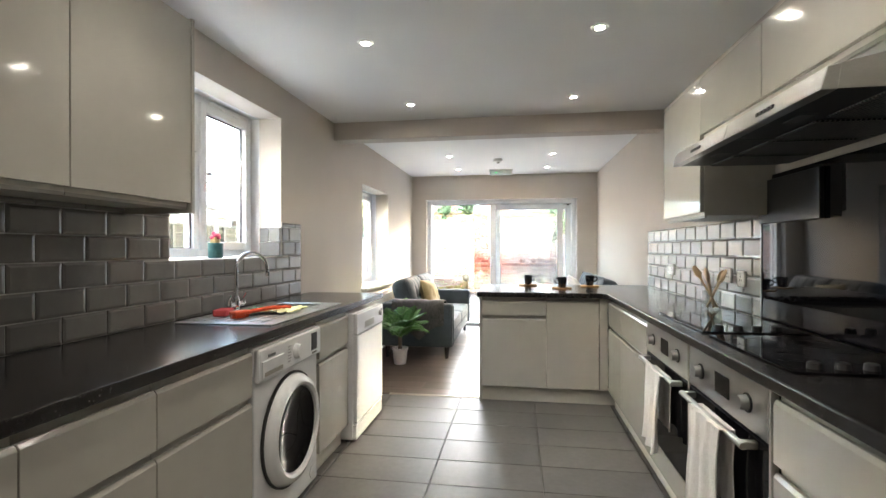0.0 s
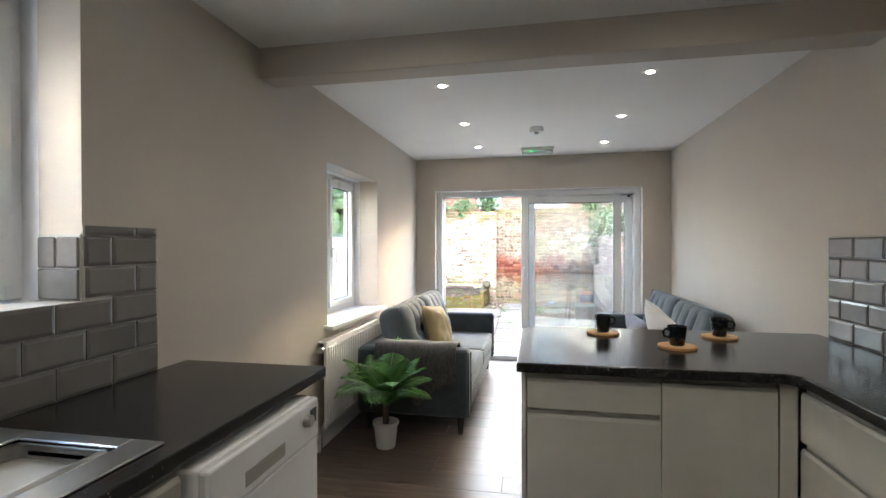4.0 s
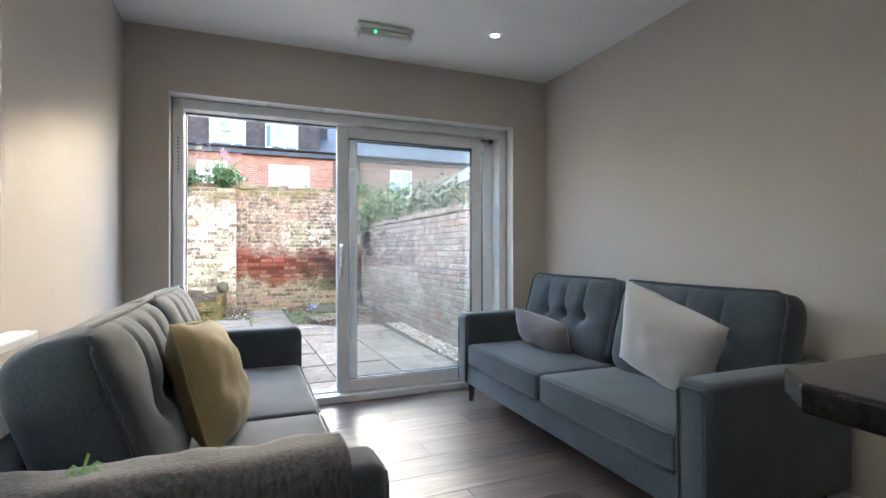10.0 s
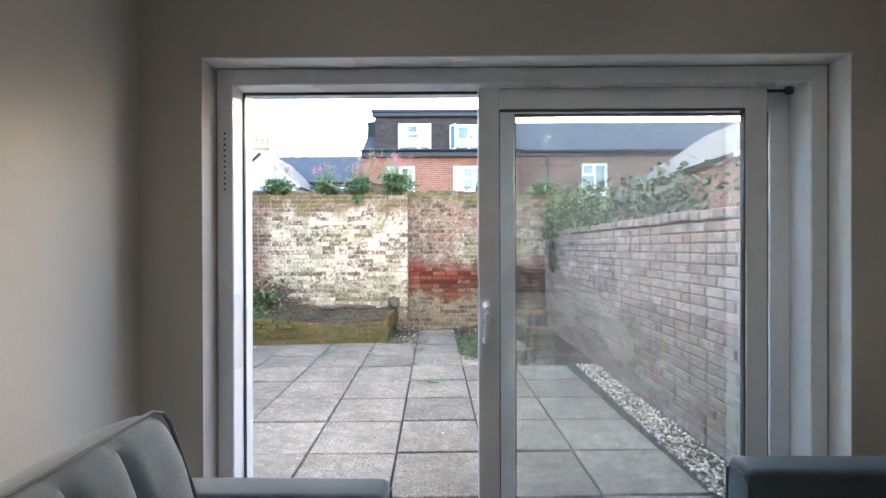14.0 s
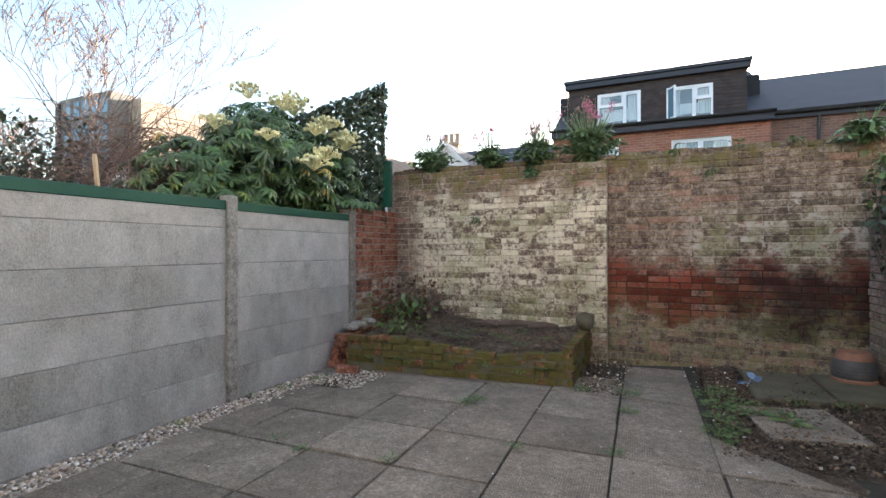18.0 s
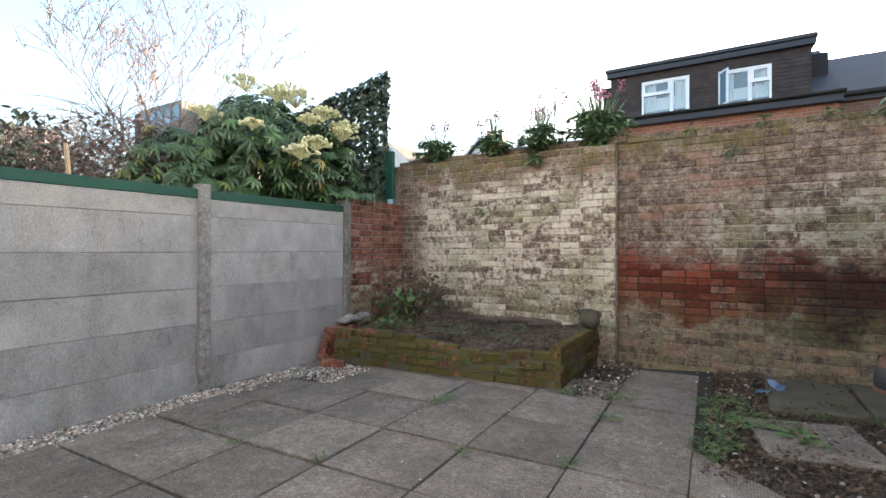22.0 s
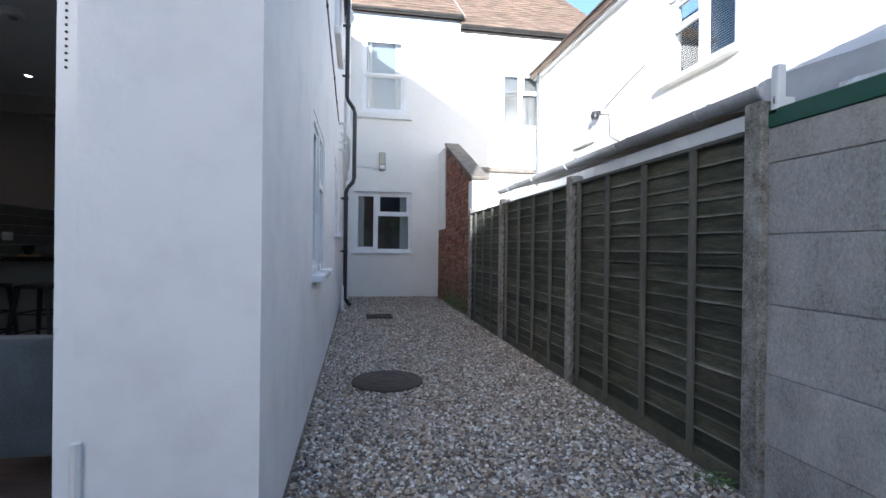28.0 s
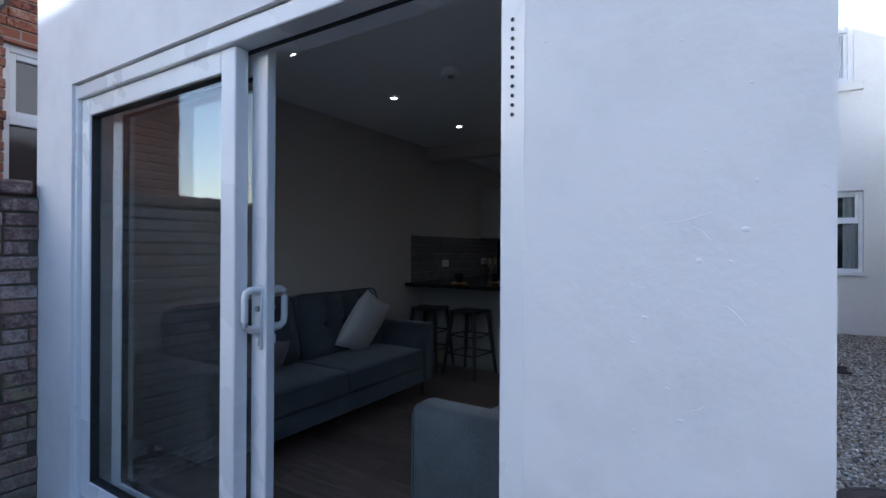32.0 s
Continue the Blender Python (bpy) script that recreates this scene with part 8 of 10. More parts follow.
part("brick_jamb", box(-4.345, -4.085, 2.08, 2.345, 1.55, 2.11, 0.012, 2), neighbour_white, alley, "flaking white paint on the wall end")
for k in range(7):
    y = -0.12 + k * 0.35
    z = 3.16 - (y + 0.12) * 0.425
    part("coping", moved(box(-0.15, 0.15, 0, 0.37, 0, 0.055, 0.012, 2), pose(-4.22, y, z, -23.0)), ridge_stone, alley)
ledge = thing("lean_to_flashing", "grey ridge flashing on the white wall", "flashing", (-5.1, EW, 2.85))
part("strip", moved(box(-2.0, 0.0, EW, EW + 0.12, 2.78, 2.88, 0.02, 2), pose(-4.35, 0, 0)), ridge_stone, ledge)
# neighbour's wing along the alley
wing = thing("neighbour_wing", "two-storey white-painted wing in full sun", "house", (-6.6, 3.2, -0.1))
WW = (3.85, 5.05, 3.3, 4.37)
part("wall", wall_boxes("y", EW + 0.003, 7.37, -6.62, -6.4, -0.1, 4.95, [WW]), neighbour_white, wing, "white-painted wall")
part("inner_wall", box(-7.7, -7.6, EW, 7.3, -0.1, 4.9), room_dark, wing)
part("eaves_board", box(-6.40, -6.30, EW + 0.01, 7.5, 4.95, 5.07), gloss_paint, wing)
gutter(wing, (-6.26, EW + 0.05, 5.10), (-6.26, 7.5, 5.10), 0.06)
mm = pose(-6.2, EW, 5.06) @ FACE_E @ pose(0, 0, 0, -58)
part("roof", moved(box(0, 8.5, 0.02, 0.1, 0, 3.0), mm), roof_brown, wing)
tile_field("roof_tiles", wing, mm, 8.5, 2.9, 0.26, 0.27, roof_brown, tilt=4.0)
m = pose(-6.45, WW[0], WW[2]) @ FACE_E
w = casement("window_7", m, 1.2, 1.07, "white plastic upstairs casement with venetian blinds", 0.48, False, behind=(0.8, room_dark))
blind(w, m, 1.2, 0.08, 1.0, 30)
part("sill", box(-6.45, -6.30, 3.78, 5.14, 3.22, 3.295, 0.008), neighbour_white, wing)
for z0, z1 in ((3.0, 3.5), (3.55, 4.0)):
    part("blocked_window", moved(ring_bm(0, 0.6, z0, z1, 0.035, 0, 0.03), pose(-6.388, 1.2, 0) @ FACE_E), neighbour_white, wing, "outline of a blocked-up window")
part("blocked_sill", box(-6.40, -6.33, 1.1, 1.9, 2.93, 2.99, 0.01), neighbour_white, wing)
pipe("downpipe", "grey plastic downpipe in the wall corner", [(-6.26, EW + 0.35, 5.03), (-6.30, EW + 0.3, 4.92), (-6.33, EW + 0.26, 4.8), (-6.33, EW + 0.26, 1.9)], 0.038, grey_plastic)
sec = thing("security_light", "small black security lamp on a white wall", "wall light", (-6.35, 2.05, 3.35))
part("bracket", box(-6.40, -6.33, 2.03, 2.07, 3.36, 3.42, 0.005), black_plastic, sec)
part("lamp_head", lathe([(0.0, 0.0), (0.06, 0.0), (0.075, 0.05), (0.05, 0.12), (0.0, 0.13)], 16, (-6.30, 2.05, 3.28)), black_plastic, sec, smooth=True)
part("cable", tube([(-6.393, 2.05, 3.36), (-6.393, 2.35, 3.28), (-6.393, 2.4, 2.9), (-6.393, 2.65, 2.78), (-6.393, 2.9, 2.6), (-6.393, 3.0, 2.4)], 0.008, 6), grey_plastic, sec)
part("cable", tube([(-6.393, 2.2, 3.42), (-6.393, 2.9, 3.62), (-6.393, 3.35, 3.72)], 0.007, 6), grey_plastic, sec)
part("pilaster", box(-6.62, -6.32, 7.37, 7.62, -0.1, 7.6, 0.01), lime_render, wing, "flaking grey-white pilaster")
pipe("downpipe", "pale grey downpipe beside the pilaster", [(-6.34, 7.70, 6.8), (-6.34, 7.70, 1.6)], 0.035, lead_grey)
house2 = thing("white_house", "taller white house with an orange tile-hung flank", "house", (-7, 8.3, -0.1))
W2 = [(8.03, 8.29, 2.85, 3.45), (8.03, 8.29, 3.52, 4.15)]
part("wall", wall_boxes("y", 7.62, 8.42, -6.64, -6.42, -0.1, 6.8, [(8.03, 8.29, 2.85, 4.15)]), neighbour_white, house2)
part("inner_wall", box(-7.2, -7.1, 7.7, 8.6, 2, 5), room_dark, house2)
for k, (y0, y1, z0, z1) in enumerate(W2):
    ww = thing("window_8" if k == 0 else "window_9", "narrow wooden sash in a white wall", "window", (-6.5, y0, z0), kind="structure")
    mw = pose(-6.47, y0, z0) @ FACE_E
    part("window_frame", moved(ring_bm(0, y1 - y0, 0, z1 - z0, 0.035, 0, 0.05), mw), gloss_paint, ww)
    p = part("pane", moved(box(0.03, y1 - y0 - 0.03, 0.02, 0.026, 0.03, z1 - z0 - 0.03), mw), clear_glass, ww)
    p.visible_shadow = False
    part("glazing_bar", moved(box((y1 - y0) / 2 - 0.012, (y1 - y0) / 2 + 0.012, 0.0, 0.04, 0.03, z1 - z0 - 0.03), mw), gloss_paint, ww)
    part("blind", moved(box(0.02, y1 - y0 - 0.02, 0.12, 0.125, 0.02, z1 - z0 - 0.02), mw), curtain_cloth, ww)
part("sill", box(-6.45, -6.33, 7.98, 8.42, 2.78, 2.84, 0.008), neighbour_white, house2)
flank = part("hung_wall", box(-6.66, -6.40, 8.42, 9.03, -0.1, 6.4), roof_brown, house2)
part("brick_side", box(-8.6, -6.42, 9.031, 9.15, -0.1, 6.4), red_far, house2, "orange-red brick end wall")
part("brick_corner", box(-6.64, -6.385, 9.033, 9.155, -0.1, 6.35), red_far, house2)
tile_field("tile", house2, pose(-6.40, 8.41, 2.2) @ FACE_E, 0.63, 4.2, 0.16, 0.105, hung_orange, pieces=True)
part("barge_board", moved(box(-0.02, 0.02, 0, 0.12, -3.4, 0.1), pose(-6.36, 9.16, 4.35, -8, 0, 0) @ pose(0, 0, 3.3)), black_fascia, house2)
part("gutter_end", box(-6.42, -6.28, 9.14, 9.27, 2.80, 2.86, 0.01), black_pipe, house2)

# lean-to behind the wooden fence
lean = thing("lean_to", "white-framed lean-to with a mossy pale gutter", "lean-to", (-5.4, 5.2, -0.1))
part("sill_wall", box(-4.72, -4.62, 2.5, 7.3, -0.1, 1.28), neighbour_white, lean)
for k in range(9):
    y = 2.6 + k * 0.575
    fr = part("mullion", box(-4.72, -4.63, y, y + 0.07, 1.28, 1.82, 0.006), upvc, lean)
    if k < 8:
        part("pane", box(-4.69, -4.68, y + 0.07, y + 0.575, 1.34, 1.76), yellow_pane, lean, "yellowed translucent pane")
part("head_rail", box(-4.73, -4.62, 2.5, 7.3, 1.76, 1.86, 0.006), upvc, lean)
part("bottom_rail", box(-4.73, -4.62, 2.5, 7.3, 1.28, 1.34, 0.006), upvc, lean)
gutter(lean, (-4.56, 2.3, 1.96), (-4.56, 7.38, 1.96), 0.058, lead_grey)
part("gutter_stop", cyl((-4.56, 7.38, 1.93), (-4.56, 7.40, 1.93), 0.06), lead_grey, lean)
part("end_frame", prism([(-4.70, 1.2), (-4.70, 1.88), (-6.39, 2.34), (-6.39, 1.2)], 0.04, "y", 7.26), upvc, lean)
for k in range(9):
    y = 2.4 + k * 0.61
    part("rafter", moved(box(-0.02, 0.02, 0, 1.86, 0, 0.05, 0.004), pose(-4.60, y + 0.03, 1.93, 14.5, 0, 90)), upvc, lean)
    if k < 8:
        part("roof_sheet", moved(box(0.02, 0.59, 0, 1.86, 0.012, 0.018), pose(-4.60, y + 0.03, 1.93, 14.5, 0, 90)), yellow_pane, lean)
for k in range(5):
    bm = bmesh.new()
    for j in range(5):
        bmesh.ops.create_icosphere(bm, subdivisions=1, radius=rng.uniform(0.012, 0.024), matrix=Matrix.Translation((-4.56 + rng.uniform(-.02, .02), 3.1 + k * 0.95 + rng.uniform(-.05, .05), 1.965 + rng.uniform(0, .012))))
    solid("moss_clump", bm, ivy_dark, "dark clump of moss in the gutter", "moss", "thing", True)

# gazebo
gz = thing("gazebo", "pale grey pop-up gazebo with a torn valance", "gazebo", (-5.6, 8.8, -0.05))
GX0, GX1, GY0, GY1, GE, GP = -6.8, -4.4, 7.55, 10.05, 1.90, 2.63
bm = bmesh.new()
n = 24
gg = []
for i in range(n + 1):
    row = []
    for k in range(n + 1):
        u, v = 2 * i / n - 1, 2 * k / n - 1
        r = max(abs(u), abs(v))
        z = GE + (GP - GE) * 1.09 * (1 - (r * r + 0.006) ** 0.5 * 0.997) * (1 - 0.16 * math.sin(math.pi * r)) - 0.045 * (1 - min(abs(u), abs(v))) * r ** 6 + 0.03 * min(abs(u), abs(v)) * r ** 2
        z += 0.022 * noise.noise(Vector((u * 3.4, v * 3.4, 2))) * r
        ang = math.atan2(v, u)
        z += 0.02 * math.cos(ang * 9) * max(0, 0.5 - abs(r - 0.3))
        row.append(bm.verts.new(((GX0 + GX1) / 2 + u * (GX1 - GX0) / 2, (GY0 + GY1) / 2 + v * (GY1 - GY0) / 2, z)))
    gg.append(row)
for i in range(n):
    for k in range(n):
        bm.faces.new((gg[i][k], gg[i + 1][k], gg[i + 1][k + 1], gg[i][k + 1]))
part("canopy", thicken(bm, 0.004), gazebo_cloth, gz, smooth=True)


def valance(p0, p1, drop, seed, lift=0.0, sagging=0.05):
    p0, p1 = Vector(p0), Vector(p1)
    bm = bmesh.new()
    n = 40
    side = (p1 - p0).cross(Vector((0, 0, 1))).normalized()
    rows = []
    for i in range(n + 1):
        t = i / n
        p = p0.lerp(p1, t)
        sag = -sagging * math.sin(math.pi * t)
        d = drop * (1 + 0.25 * noise.noise(Vector((t * 6, seed, 0))))
        rows.append([bm.verts.new(p + Vector((0, 0, sag - d * q)) + side * (0.025 * noise.noise(Vector((t * 9, q * 2, seed))) + 0.01 * q + lift)) for q in (0, 0.35, 0.7, 1.0)])
    for a, b in zip(rows, rows[1:]):
        for j in range(3):
            bm.faces.new((a[j], b[j], b[j + 1], a[j + 1]))
    return thicken(bm, 0.003)


part("valance", valance((GX1, GY0, GE + 0.03), (GX1, GY1, GE + 0.03), 0.16, 1), gazebo_cloth, gz, "crumpled hanging valance", True)
part("valance", valance((GX0, GY1, GE + 0.03), (GX0, GY0, GE + 0.03), 0.16, 2), gazebo_cloth, gz, smooth=True)
part("valance", valance((GX1, GY1, GE + 0.03), (GX0, GY1, GE + 0.03), 0.16, 3), gazebo_cloth, gz, smooth=True)
part("valance", valance((GX0, GY0, GE + 0.03), (GX1, GY0, GE + 0.03), 0.16, 4), gazebo_cloth, gz, smooth=True)
torn = surf("torn_white_lining", (0.62, 0.62, 0.63), (0.72, 0.72, 0.74), 0.6, (6, 40), 0.2)
for y0, y1, d in ((7.96, 8.24, 0.05), (8.30, 8.36, 0.03), (8.42, 8.47, 0.10), (8.78, 9.42, 0.035)):
    part("torn_lining", valance((GX1 + 0.02, y0, GE - 0.125), (GX1 + 0.02, y1, GE - 0.135), d, y0, 0.004, 0.0), torn, gz, "torn white lining showing")
for x in (GX0 + 0.08, GX1 - 0.08):
    for y in (GY0 + 0.08, GY1 - 0.08):
        part("leg", box(x - 0.02, x + 0.02, y - 0.02, y + 0.02, -0.05, GE, 0.004), upvc, gz)
for a, b in (((GX1 - .08, GY0 + .08, 1.78), (GX1 - .08, GY1 - .08, 1.62)), ((GX1 - .08, GY0 + .08, 1.6), (GX1 - .08, GY1 - .08, 1.8)), ((GX1 - .08, GY0 + .08, 1.8), (GX0 + .08, GY0 + .08, 1.8))):
    part("truss_bar", tube([a, b], 0.012, 6), upvc, gz)
bkt = thing("fence_bracket", "white metal bracket screwed to the fence post", "bracket", (-4.06, 7.93, 1.75))
part("plate", box(-4.10, -4.06, 7.93, 7.97, 1.62, 1.83, 0.004), gloss_paint, bkt)
part("arm", box(-4.16, -4.06, 7.94, 7.955, 1.66, 1.70, 0.003), gloss_paint, bkt)

# ---- houses beyond the back wall ----
BY = 24.0
dh = thing("dormer_house", "brick house with a wide brown tile-hung dormer", "house", (-0.9, BY, -0.05))
DW = [(-2.45, -1.21, 4.98, 6.02), (-0.51, 0.69, 4.94, 5.97)]
LW = [(-2.9, -1.82, 3.1, 4.42), (-0.38, 1.14, 3.1, 4.42)]
part("wall", wall_boxes("x", -3.8, 2.05, BY, BY + 0.25, -0.1, 4.72, LW), red_far, dh, "red brick back wall")
part("inner_wall", box(-3.8, 2.0, BY + 1.2, BY + 1.3, -0.1, 6.4), room_dark, dh)
part("dormer_wall", wall_boxes("x", -3.33, 1.52, BY + 0.1, BY + 0.3, 4.9, 6.35, DW), hung_brown, dh)
part("dormer_cheek", box(1.35, 1.52, BY + 0.301, BY + 3.4, 4.9, 6.3), hung_brown, dh)
part("dormer_cheek", box(-3.33, -3.16, BY + 0.301, BY + 3.4, 4.9, 6.3), hung_brown, dh)
tile_field("hung_tiles", dh, pose(-3.33, BY + 0.1, 4.92), 4.85, 1.36, 0.17, 0.1, hung_brown, [(p - 0.05 + 3.33, q + 0.05 + 3.33, s - 4.97, e - 4.9) for p, q, s, e in DW], label="rows of dark brown hung tiles")
part("fascia", moved(box(-3.42, 1.60, BY - 0.05, BY + 0.12, 6.26, 6.42, 0.01), pose(0, 0, 0)), black_fascia, dh)
part("fascia", box(-3.45, 1.63, BY - 0.10, BY + 3.5, 6.421, 6.52, 0.01), black_fascia, dh, "blue-black flat roof edge")
part("eaves_band", box(-3.82, 2.10, BY - 0.22, BY + 0.15, 4.722, 4.90, 0.01), black_fascia, dh)
gutter(dh, (-3.85, BY - 0.28, 4.97), (2.14, BY - 0.28, 4.97), 0.07)
part("roof", moved(box(-3.8, 2.1, 0, 4.4, 0, 0.08), pose(0, BY - 0.15, 4.85, 32)), roof_slate, dh)
for k, (x0, x1, z0, z1) in enumerate(DW):
    mw = pose(x0, BY + 0.05, z0)
    if k == 0:
        w = casement("window_10", mw, x1 - x0, z1 - z0, "white plastic dormer window with pale curtains", 0.62, False, behind=(0.9, room_dark))
    else:
        w = casement("window_11", mw, x1 - x0, z1 - z0, "white plastic dormer window with one sash swung open", 0.38, False, behind=(0.9, room_dark), flip=True)
        mo = pose(x0 + 0.02, BY + 0.03, z0 + 0.05, 0, 0, -62)
        s = part("open_sash", moved(ring_bm(0, 0.42, 0, z1 - z0 - 0.1, 0.05, -0.02, 0.03), mo), upvc, w, "sash swung open")
        part("pane", moved(box(0.04, 0.38, 0.0, 0.006, 0.05, z1 - z0 - 0.15), mo), sky_tone_glass, s)
    curtains(w, mw, x1 - x0, z1 - z0, share=0.3)
    part("net_curtain", moved(box(0.05, x1 - x0 - 0.05, 0.2, 0.204, 0.05, (z1 - z0) * 0.55), mw), curtain_cloth, w)
for k, (x0, x1, z0, z1) in enumerate(LW):
    mw = pose(x0, BY + 0.06, z0)
    w = casement("window_12" if k == 0 else "window_13", mw, x1 - x0, z1 - z0, "white plastic window under the black eaves", 0.5, False, behind=(0.8, room_dark))
    curtains(w, mw, x1 - x0, z1 - z0)

ter = thing("brick_terrace", "brick terrace under a dark slate roof", "house", (6, BY + 0.6, -0.05))
TW = [(4.6, 5.6, 3.4, 4.6), (7.6, 8.6, 3.4, 4.6), (10.4, 11.4, 3.4, 4.6)]
part("wall", wall_boxes("x", 2.05, 13.0, BY + 0.6, BY + 0.85, -0.1, 5.0, TW), brown_far, ter, "brown brick wall")
part("inner_wall", box(2.1, 12.9, BY + 1.8, BY + 1.9, -0.1, 5.0), room_dark, ter)
part("gable", prism([(BY + 0.6, -0.1), (BY + 0.6, 5.0), (BY + 3.9, 6.85), (BY + 7.2, 5.0), (BY + 7.2, -0.1)], 0.2, "x", 1.84), brown_far, ter)
part("roof", moved(box(1.8, 13.0, 0, 3.95, 0, 0.1), pose(0, BY + 0.4, 4.98, 29.3)), roof_slate, ter, "dark slate roof")
tile_field("slates", ter, pose(1.8, BY + 0.38, 5.05) @ pose(0, 0, 0, -60.7), 7.0, 3.9, 0.32, 0.25, roof_slate, tilt=3.0, label="courses of slates")
part("roof_back", box(1.8, 13.0, BY + 3.82, BY + 3.98, 6.78, 6.98, 0.03), roof_brown, ter, "ridge tiles")
part("eaves_board", box(2.0, 13.0, BY + 0.48, BY + 0.598, 4.86, 5.02), black_fascia, ter)
gutter(ter, (2.0, BY + 0.42, 5.02), (13.0, BY + 0.42, 5.02), 0.06)
part("downpipe", tube([(3.25, BY + 0.52, 5.0), (3.25, BY + 0.52, 0)], 0.04), black_pipe, ter)
for k, (x0, x1, z0, z1) in enumerate(TW):
    mw = pose(x0, BY + 0.66, z0)
    w = casement("window_" + str(14 + k), mw, x1 - x0, z1 - z0, "white plastic window in a brown brick wall", 0.5, False, behind=(0.8, room_dark))
    part("sill", box(x0 - 0.06, x1 + 0.06, BY + 0.52, BY + 0.66, z0 - 0.08, z0 - 0.005), gloss_paint, ter)


def chimney(x, y, z0, z1, pots, mat, w=0.9):
    c = thing("chimney_stack", "brick chimney stack with clay pots", "chimney", (x, y, z0))
    part("stack", box(x - w / 2, x + w / 2, y - 0.25, y + 0.25, z0, z1), mat, c)
    part("stack_cap", box(x - w / 2 - 0.06, x + w / 2 + 0.06, y - 0.31, y + 0.31, z1, z1 + 0.14, 0.02), mat, c)
    for k in range(pots):
        px = x + (k - (pots - 1) / 2) * w / pots
        part("pot", lathe([(0.0, 0.0), (0.13, 0.0), (0.10, 0.35), (0.13, 0.40), (0.13, 0.46), (0.09, 0.46), (0.09, 0.2), (0.0, 0.2)], 14, (px, y, z1 + 0.14)), chimney_clay, c, smooth=True)
    return c


def gable_house(name, label, x0, x1, y0, y1, eaves, ridge, mat, roof, along="x", wins=()):
    h = thing(name, label, "house", ((x0 + x1) / 2, y0, -0.05))
    if along == "x":
        ym = (y0 + y1) / 2
        part("wall", prism([(y0, -0.1), (y0, eaves), (ym, ridge), (y1, eaves), (y1, -0.1)], x1 - x0, "x", x0), mat, h)
        for s in (1, -1):
            a = math.degrees(math.atan2(ridge - eaves, ym - y0))
            ln = math.hypot(ridge - eaves, ym - y0) + 0.25
            q = pose((x0 + x1) / 2, ym, ridge + 0.05, 0, 0, 0 if s > 0 else 180) @ pose(0, 0, 0, -a)
            part("roof", moved(box(-(x1 - x0) / 2 - 0.15, (x1 - x0) / 2 + 0.15, 0, ln, -0.02, 0.08), q), roof, h)
    else:
        xm = (x0 + x1) / 2
        part("wall", prism([(x0, -0.1), (x0, eaves), (xm, ridge), (x1, eaves), (x1, -0.1)], y1 - y0, "y", y0), mat, h)
        for s in (1, -1):
            a = math.degrees(math.atan2(ridge - eaves, xm - x0))
            ln = math.hypot(ridge - eaves, xm - x0) + 0.25
            q = pose(xm, (y0 + y1) / 2, ridge + 0.05, 0, 0, 90 if s > 0 else -90) @ pose(0, 0, 0, -a)
            part("roof", moved(box(-(y1 - y0) / 2 - 0.2, (y1 - y0) / 2 + 0.2, 0, ln, -0.02, 0.08), q), roof, h)
        part("barge_board", moved(box(-0.08, 0.0, -0.2, -0.14, -ln, 0), pose(xm, y0 - 0.03, ridge + 0.03, 0, math.degrees(math.atan2(xm - x0, ridge - eaves)), 0)), gloss_paint, h)
        part("barge_board", moved(box(0.0, 0.08, -0.2, -0.14, -ln, 0), pose(xm, y0 - 0.03, ridge + 0.03, 0, -math.degrees(math.atan2(xm - x0, ridge - eaves)), 0)), gloss_paint, h)
    for x, z, w, hh in wins:
        ww = part("window", ring_bm(x, x + w, z, z + hh, 0.07, y0 - 0.03, y0 + 0.05), upvc, h)
        part("pane", box(x + 0.06, x + w - 0.06, y0 - 0.012, y0 - 0.004, z + 0.06, z + hh - 0.06), sky_tone_glass, ww)
    return h


gable_house("gabled_house", "white gabled house with a slate roof", -8.9, -6.3, 24.0, 26.9, 3.7, 4.9, neighbour_white, roof_slate, "y", [(-8.0, 2.6, 0.8, 1.0)])
gable_house("gabled_house", "low white gable beside the yard wall", -11.6, -9.3, 22.5, 26.9, 3.8, 4.75, neighbour_white, roof_brown, "y", [(-10.9, 2.6, 0.8, 1.0)])
gable_house("terrace_house", "brick terrace with a dark slate roof", -10.3, -4.1, 27, 33, 4.2, 5.8, red_far, roof_slate, "x", [(-6.0, 2.8, 1.0, 1.2)])
gable_house("gabled_house", "brick house with a brown roof and white eaves", -16.5, -11.8, 25, 33, 3.9, 5.4, red_far, roof_brown, "x", [(-14.5, 2.6, 1.0, 1.2)])
gable_house("tall_house", "tall red brick house with a gable end", 13.2, 18.5, 22.0, 30, 6.2, 8.6, red_far, roof_slate, "y", [(14.4, 4.2, 0.9, 1.5), (16.4, 4.2, 0.9, 1.5), (14.4, 1.2, 0.9, 1.5), (16.4, 1.2, 0.9, 1.5)])
gable_house("tall_house", "tall red brick house beside the yard", 5.2, 9.4, 15.5, 20.5, 3.2, 4.6, red_far, roof_slate, "y", [(6.0, 1.4, 0.9, 1.2), (7.6, 1.4, 0.9, 1.2)])
chimney(-10.0, 30.2, 5.4, 6.3, 3, chimney_clay, 0.9)
chimney(15.8, 27.0, 8.2, 9.8, 4, red_far, 1.4)
gable_house("far_terrace", "far row of dark roofs beyond the gardens", -40, -18, 38, 46, 4.0, 6.2, brown_far, roof_slate, "x", [(-38 + 3 * k, 2.4, 1.2, 1.3) for k in range(6)])
gable_house("far_terrace", "far brown row of roofs behind the tree", -32, -17, 22, 29, 2.9, 4.4, brown_far, roof_slate, "x", [(-31 + 3 * k, 1.4, 1.2, 1.2) for k in range(5)])

